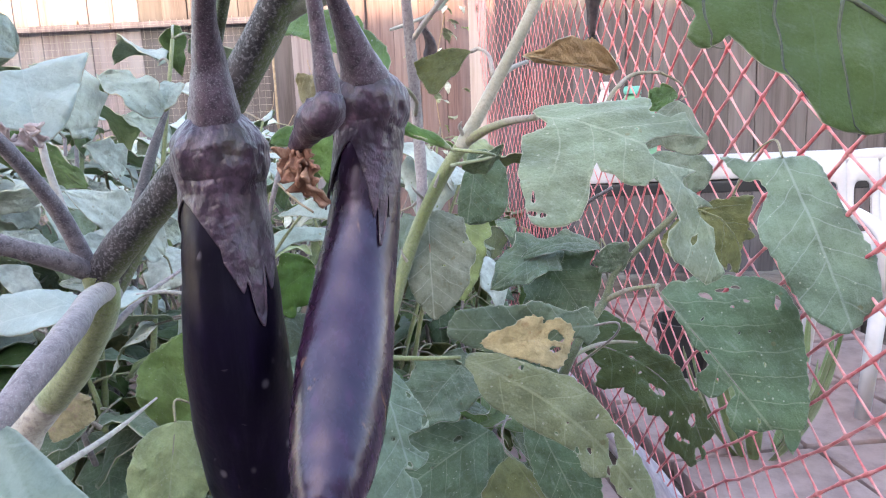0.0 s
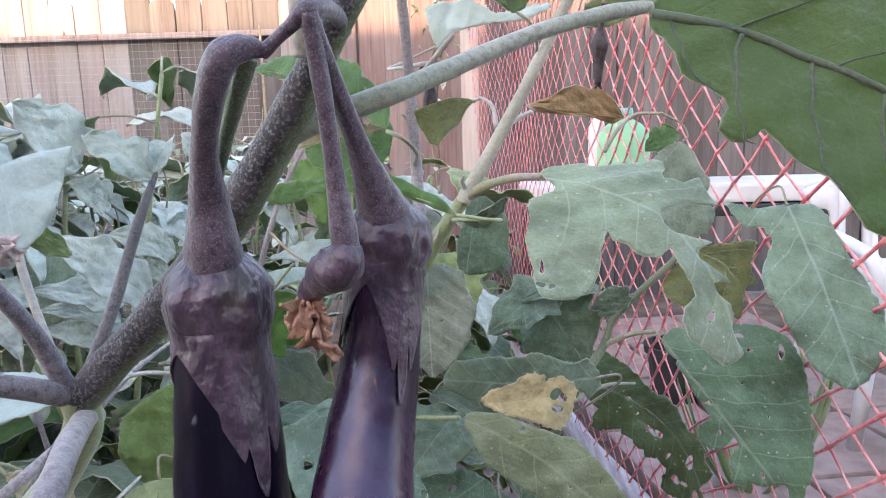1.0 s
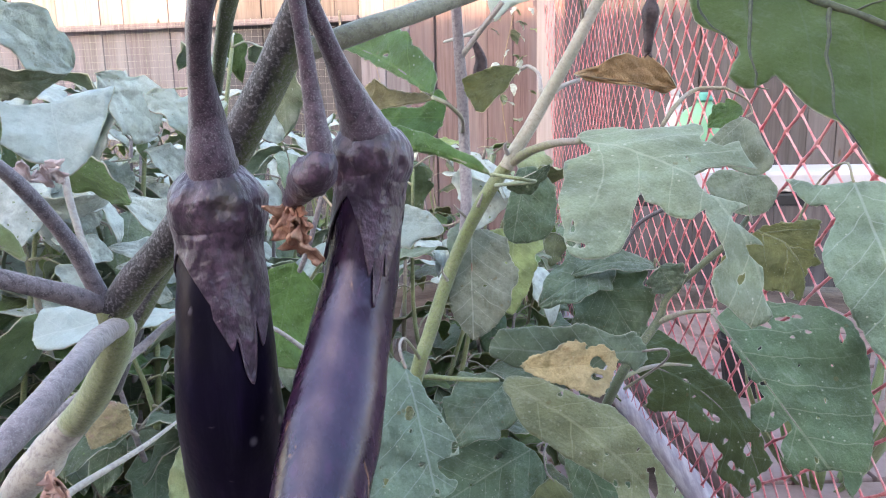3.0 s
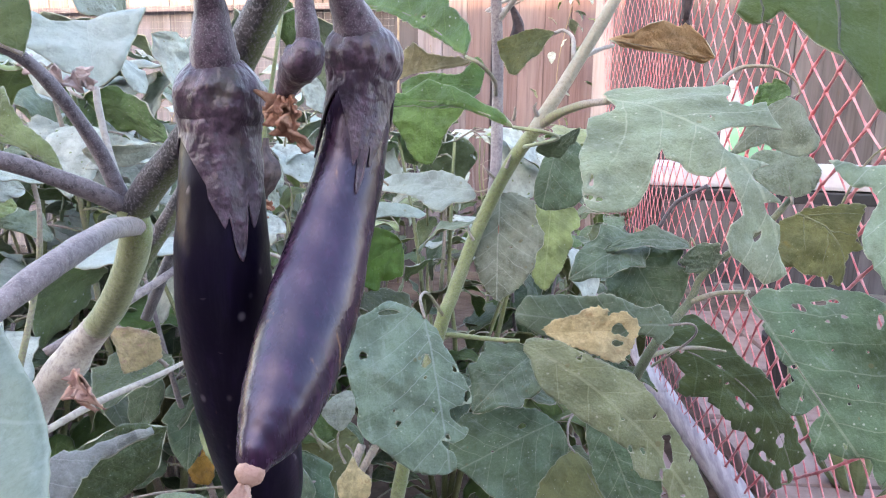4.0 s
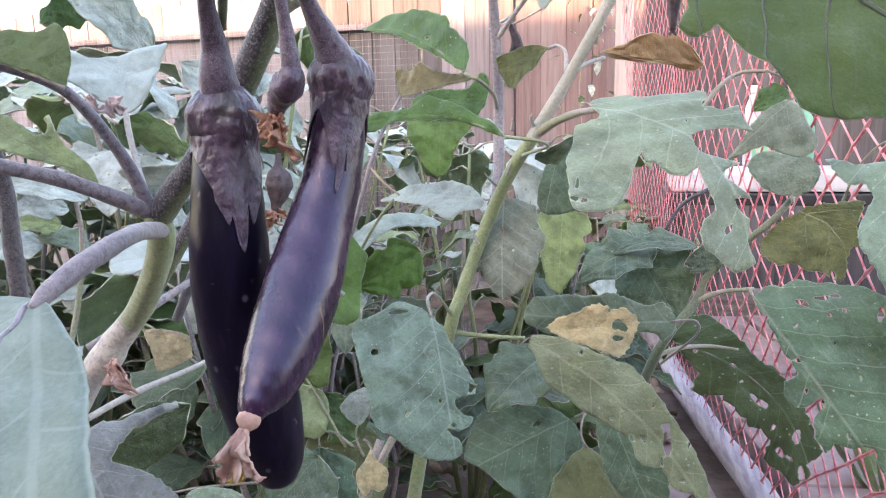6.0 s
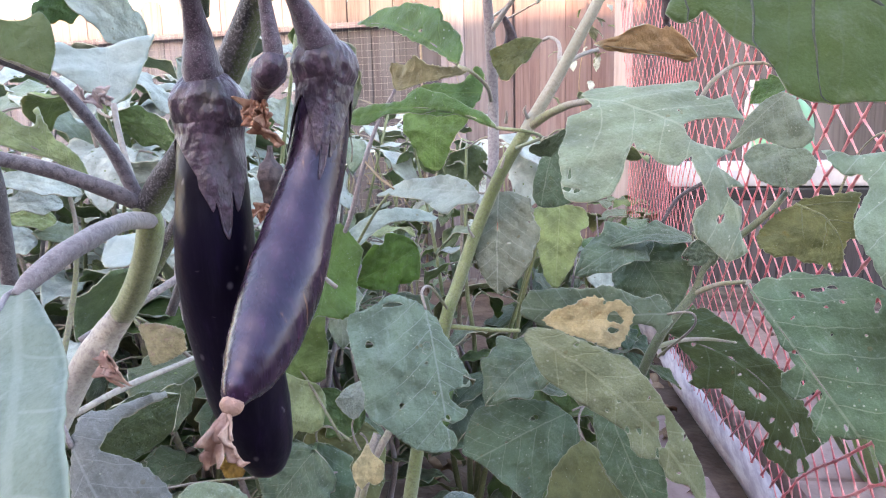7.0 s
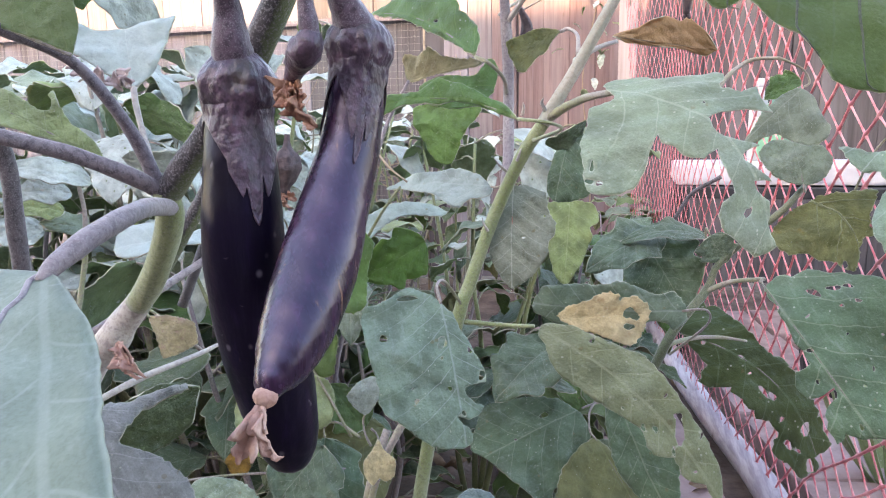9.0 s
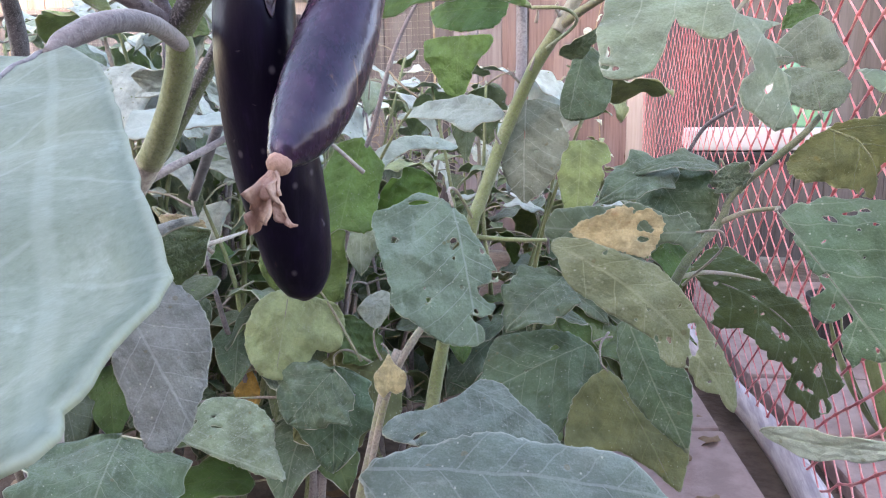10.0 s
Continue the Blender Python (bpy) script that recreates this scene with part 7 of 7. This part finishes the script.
drawn_leaf(plant_d, (-0.4812, 0.8833, 0.4131), (-0.4728, 0.8661, 0.3531), (0.3015, -0.9045, 0.3015), ((0.34, 0.41), (0.14, 0.22), (0.00, 0.00), (0.23, -0.17), (0.54, -0.25), (0.78, -0.26), (1.03, -0.08), (0.91, 0.28)), (M_BROWN, M_BROWN), stalk=(-0.4300, 0.8900, 0.4700), stalk_mat=M_TWIG, seed=204, sag=0.1, fold=0.2, wave=0.05, grid=24, fine=0.006)

# ---------------------------------------------------------------- fruit
fruit_stalk = thing('fruit_stalk', (-0.0262, 0.2188, 1.0019), 'hooked purple fruit stalk forking from the branch', 'fruit stalk')
under(tube('stalk_arm', [(-0.0234, 0.2503, 1.0004, 0.0024), (-0.0242, 0.2353, 1.0040, 0.0026), (-0.0273, 0.2165, 1.0021, 0.0030), (-0.0347, 0.2168, 0.9966, 0.0019), (-0.0421, 0.2177, 0.9907, 0.0021)], M_PEDICEL, steps=8, sides=12), fruit_stalk)
under(tube('stalk_arm', [(-0.0463, 0.2187, 0.9897, 0.0030), (-0.0513, 0.2232, 0.9797, 0.0027), (-0.0584, 0.2317, 0.9676, 0.0023), (-0.0641, 0.2389, 0.9561, 0.0020)], M_STEM_DARK, steps=8, sides=10), fruit_stalk)
eggplant([(-0.0677, 0.2414, 0.9217, 0.0105), (-0.0681, 0.2414, 0.9132, 0.0138), (-0.068, 0.2401, 0.8951, 0.0153), (-0.0671, 0.2377, 0.872, 0.0174), (-0.067, 0.2365, 0.8414, 0.0194), (-0.0677, 0.2449, 0.8041, 0.0208), (-0.0654, 0.2525, 0.7707, 0.0205), (-0.0623, 0.2573, 0.7382, 0.0167), (-0.0605, 0.258, 0.7231, 0.0102), (-0.06, 0.2581, 0.7177, 0.0024)], [(-0.0412, 0.2179, 0.9913, 0.0019), (-0.0454, 0.2156, 0.9921, 0.0036), (-0.0513, 0.2130, 0.9896, 0.0046), (-0.0565, 0.2152, 0.9796, 0.0042), (-0.0632, 0.2258, 0.9637, 0.0040), (-0.0661, 0.2343, 0.9477, 0.0062), (-0.0666, 0.2357, 0.9349, 0.0085), (-0.0673, 0.2382, 0.9262, 0.0096), (-0.0678, 0.2410, 0.9199, 0.0085)], 3, 0.022, 0.068, 2, 0.722, [(-0.0085, 0.0085), (-0.006, 0.0116), (-0.002, 0.0154), (0.002, 0.0176), (0.006, 0.0182), (0.010, 0.0181), (0.0135, 0.0174), (0.0165, 0.0166), (0.0195, 0.0160), (0.024, 0.0156)], M_SKIN, 'long dark purple eggplant with pale dots hanging from its stalk')
eggplant([(-0.0126, 0.2553, 0.9371, 0.0090), (-0.0130, 0.2546, 0.9311, 0.0124), (-0.0142, 0.2538, 0.9139, 0.0126), (-0.0166, 0.2478, 0.8874, 0.0138), (-0.0206, 0.2366, 0.8616, 0.0157), (-0.0228, 0.2218, 0.8376, 0.0176), (-0.0243, 0.2033, 0.8163, 0.0158), (-0.0252, 0.1902, 0.8048, 0.0122), (-0.0262, 0.1809, 0.7987, 0.0075), (-0.0264, 0.1766, 0.7950, 0.0045)], [(-0.0273, 0.2146, 1.0012, 0.0022), (-0.0262, 0.2179, 0.9934, 0.0030), (-0.0224, 0.2269, 0.9791, 0.0030), (-0.0185, 0.2357, 0.9639, 0.0038), (-0.0151, 0.2444, 0.9499, 0.0066), (-0.0130, 0.2498, 0.9413, 0.0092), (-0.0121, 0.2543, 0.9360, 0.0104), (-0.0119, 0.2576, 0.9310, 0.0085)], 8, 0.020, 0.060, 3, 0.708, [(-0.006, 0.0085), (-0.0045, 0.0110), (-0.001, 0.0138), (0.003, 0.0153), (0.007, 0.0156), (0.011, 0.0148), (0.016, 0.0131), (0.021, 0.0120)], M_SKIN_VIOLET, 'slender glossy violet eggplant with a dry blossom at its tip', blossom=True)
aborted_fruit([(-0.0277, 0.2146, 1.0010, 0.0026), (-0.0264, 0.2174, 0.9881, 0.0027), (-0.0247, 0.2196, 0.9694, 0.0026), (-0.0237, 0.2221, 0.9530, 0.0031), (-0.0225, 0.2228, 0.9394, 0.0042), (-0.0218, 0.2228, 0.9326, 0.0042)], [(-0.0209, 0.2225, 0.9360, 0.0040), (-0.0236, 0.2230, 0.9297, 0.0070), (-0.0285, 0.2268, 0.9262, 0.0066), (-0.0337, 0.2315, 0.9212, 0.0044), (-0.0375, 0.2350, 0.9172, 0.0034)])
dried_bud([(0.1660, 0.7774, 1.0882, 0.0022), (0.1629, 0.7809, 1.0660, 0.0026), (0.1629, 0.7828, 1.0489, 0.0085), (0.1623, 0.7845, 1.0317, 0.0060), (0.1618, 0.7861, 1.0082, 0.0035)])
dried_bud([(-0.0258, 0.8108, 1.0329, 0.0020), (-0.0164, 0.8153, 1.0099, 0.0055), (-0.0168, 0.8167, 0.9968, 0.0075), (-0.0184, 0.8177, 0.9837, 0.0050)])
dried_bud([(-0.1640, 0.4765, 0.8900, 0.0020), (-0.1645, 0.4760, 0.8806, 0.0032), (-0.1650, 0.4760, 0.8735, 0.0082), (-0.1651, 0.4760, 0.8650, 0.0104), (-0.1662, 0.4760, 0.8564, 0.0082), (-0.1685, 0.4760, 0.8473, 0.0044), (-0.1689, 0.4760, 0.8420, 0.0036)], petals=0.017)
blossom = thing("dried_flower", (-0.2200, 0.3310, 0.7540), "crumpled dry pink petals hanging from the stem joint", "dried flower", "dried buds")
for k, (dx, dz, w) in enumerate(((0.021, -0.0215, 0.0095), (0.017, -0.0225, 0.0080), (0.013, -0.013, 0.0075))):
    q = Vector((-0.2215, 0.3315 - 0.0015 * k, 0.7555))
    dry_petal(blossom, q, q + Vector((dx, -0.006, dz)), w, M_PINKDRY, 130 + k)
dried_flower([(-0.1891, 0.2812, 0.9351, 0.0010), (-0.1829, 0.2872, 0.9287, 0.0010), (-0.1769, 0.2925, 0.9254, 0.0010), (-0.1717, 0.2970, 0.9214, 0.0010), (-0.1697, 0.2985, 0.9220, 0.0010)], [(-0.1827, 0.2822, 0.9266, 0.0080), (-0.1765, 0.2878, 0.9214, 0.0080), (-0.1708, 0.2926, 0.9187, 0.0080), (-0.1649, 0.2943, 0.9306, 0.0070), (-0.1710, 0.2921, 0.9265, 0.0060)])

# ---------------------------------------------------------------- plants of the bed behind
rng = random.Random(21)
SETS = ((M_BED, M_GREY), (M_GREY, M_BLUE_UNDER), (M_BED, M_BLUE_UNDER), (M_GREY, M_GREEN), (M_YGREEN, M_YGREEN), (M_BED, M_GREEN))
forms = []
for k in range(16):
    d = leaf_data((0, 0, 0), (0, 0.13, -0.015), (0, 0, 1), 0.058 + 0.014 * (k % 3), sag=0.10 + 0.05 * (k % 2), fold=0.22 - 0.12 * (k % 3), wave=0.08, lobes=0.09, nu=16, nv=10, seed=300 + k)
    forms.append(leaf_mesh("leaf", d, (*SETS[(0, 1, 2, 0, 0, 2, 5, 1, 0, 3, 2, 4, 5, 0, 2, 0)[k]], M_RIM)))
# greener leaves for low down, darker to hold the shade there in their colour
low_shade_forms = []
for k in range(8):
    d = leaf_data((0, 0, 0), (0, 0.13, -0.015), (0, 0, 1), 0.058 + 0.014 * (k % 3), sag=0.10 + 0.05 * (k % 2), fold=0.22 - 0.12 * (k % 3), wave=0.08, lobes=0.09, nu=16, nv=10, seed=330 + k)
    low_shade_forms.append(leaf_mesh("leaf", d, (*((M_BLUE, M_GREEN), (M_GREEN, M_OLIVE), (M_DARK, M_GREEN), (M_BLUE, M_OLIVE))[k % 4], M_RIM)))


def bed_plant(x, y, height, count, seed):
    """A bushy eggplant: a few forking stems with leaves on stalks all round."""
    r = random.Random(seed)
    p = thing("eggplant_plant", (x, y, 0), "bushy eggplant plant with pale dusty leaves", "plant", "eggplant plants")
    tips = []
    for s in range(r.randint(4, 5)):
        a = s * 1.4 + r.uniform(0, 0.8)
        lean = r.uniform(0.08, 0.24) * height
        pts = [(x, y, -0.02, 0.008)]
        for k in range(1, 5):
            f = k / 4
            pts.append((x + math.cos(a) * lean * f + r.uniform(-0.02, 0.02), y + math.sin(a) * lean * f + r.uniform(-0.02, 0.02), height * f * r.uniform(0.9, 1.0), 0.008 * (1 - 0.65 * f)))
        under(tube("stem", pts, r.choice((M_STEM_MIX, M_PETIOLE, M_STEM_GREEN)), steps=4, sides=7, seed=s), p)
        tips.append(spline(pts, 8))
    for k in range(count):
        line = tips[k % len(tips)]
        i = len(line) - 1 if k < 2 * len(tips) else int(len(line) * min(0.99, r.uniform(0.25, 1.0)))
        j = Vector(line[i, :3])
        a = r.uniform(0, 2 * math.pi)
        out_ = Vector((math.cos(a), math.sin(a), r.uniform(-0.1, 0.5)))
        b = j + out_ * r.uniform(0.03, 0.09)
        size = r.uniform(0.65, 1.35)
        ob = under(new("leaf", r.choice(low_shade_forms if b.z < 0.60 else forms)), p)
        ob.matrix_basis = Matrix.Translation(b) @ Matrix.Rotation(a - math.pi / 2, 4, "Z") @ Matrix.Rotation(radians(r.uniform(-60, 15)), 4, "X") @ Matrix.Rotation(radians(r.uniform(-25, 25)), 4, "Y") @ Matrix.Scale(size, 4)
        st = tube("petiole", [(*j, 0.0022), (*(j.lerp(b, 0.5) + Vector((0, 0, 0.006))), 0.0018), (*b, 0.0017)], M_STEM_MIX, steps=2, sides=5)
        under(st, p)


for k in range(20):
    row, c = divmod(k, 5)
    x, y, h = -2.3 + c * 0.52 + rng.uniform(-0.1, 0.1) + row * 0.12, 1.45 + row * 0.62 + rng.uniform(-0.12, 0.12), rng.uniform(0.78, 0.92)
    bed_plant(x, y, h if x < -0.2 else 0.62 * h, 38, 40 + k)
for x, y, h in ((-0.75, 1.1, 0.70), (-1.15, 1.2, 0.75), (-0.5, 1.45, 0.7), (-0.8, 0.85, 0.62), (-0.35, 1.15, 0.55), (-0.05, 1.6, 0.62), (-0.10, 1.35, 0.45), (0.05, 1.85, 0.5), (-0.95, 1.3, 1.0), (-0.72, 1.2, 0.93), (-0.85, 1.0, 0.88), (-0.60, 1.5, 0.95), (-1.35, 1.5, 1.05), (-0.62, 1.0, 1.06), (-0.84, 0.9, 0.9), (-1.05, 0.98, 1.0), (-0.45, 0.95, 0.72)):
    bed_plant(x, y, h, 44, int(1000 + x * 100 + y * 10))

# strap-leaved clump beyond the netting
clump = thing("strap_leaf_clump", (0.75, 1.75, 0), "clump of arching green strap leaves", "plant")
for k in range(14):
    a = rng.uniform(0, 6.28)
    r1 = rng.uniform(0.08, 0.22)
    p0 = Vector((0.75 + math.cos(a) * 0.04, 1.75 + math.sin(a) * 0.04, 0))
    p1 = p0 + Vector((math.cos(a) * r1, math.sin(a) * r1, rng.uniform(0.3, 0.5)))
    leaf(clump, p0, p1, (-math.cos(a) * 0.8, -math.sin(a) * 0.8, 0.5), 0.042, (M_GRASS, M_GRASS), sag=-0.08, fold=0.3, lobes=0.0, wave=0.02, nu=20, nv=6, seed=500 + k)

# creeper on the fence by the post
vine = thing("creeper", (-0.12, 3.82, 0), "thin creeper with small green and yellow leaves on the fence", "plant")
twig = [(-0.12, 3.84, 0.0, 0.004), (-0.10, 3.84, 0.6, 0.0035), (-0.15, 3.84, 1.1, 0.003), (-0.08, 3.84, 1.5, 0.0025), (-0.05, 3.84, 1.9, 0.002)]
under(tube("stem", twig, M_TWIG, steps=6, sides=6), vine)
for k in range(46):
    z = rng.uniform(0.55, 1.85)
    ob = under(new("leaf", rng.choice(forms)), vine)
    ob.matrix_basis = Matrix.Translation((-0.10 + rng.gauss(0, 0.09), 3.80 + rng.uniform(-0.06, 0.03), z)) @ Matrix.Rotation(rng.uniform(0, 6.28), 4, "Z") @ Matrix.Rotation(radians(rng.uniform(-70, 10)), 4, "X") @ Matrix.Scale(rng.uniform(0.35, 0.7), 4)

# dry leaf litter on the soil under the bed
lit_v, lit_f = [], []
for k in range(260):
    c = Vector((rng.uniform(-1.3, 0.35), rng.uniform(0.35, 2.4), 0.015 + rng.uniform(0, 0.02)))
    m = Matrix.Translation(c) @ Matrix.Rotation(rng.uniform(0, 6.28), 4, "Z") @ Matrix.Rotation(rng.uniform(-0.5, 0.5), 4, "X") @ Matrix.Rotation(rng.uniform(-0.6, 0.6), 4, "Y")
    ln, wd = rng.uniform(0.03, 0.08), rng.uniform(0.01, 0.03)
    o = len(lit_v)
    for i in range(5):
        f = i / 4
        hw = wd * math.sin(math.pi * min(0.96, f + 0.04)) ** 0.7
        for sgn in (-1, 0, 1):
            lit_v.append(m @ Vector((sgn * hw, (f - 0.5) * ln, 0.012 * abs(sgn) * math.sin(k + f * 4) + 0.01 * f)))
    for i in range(4):
        for j in range(2):
            a = o + i * 3 + j
            lit_f.append((a, a + 1, a + 4, a + 3))
litter = mesh_object("leaf_litter", lit_v, lit_f, M_LITTER)
tk = litter.modifiers.new("thick", "SOLIDIFY")
tk.thickness = 0.001
tagged(litter, "dry brown fallen leaves on the soil", "leaf litter", kind="stuff")
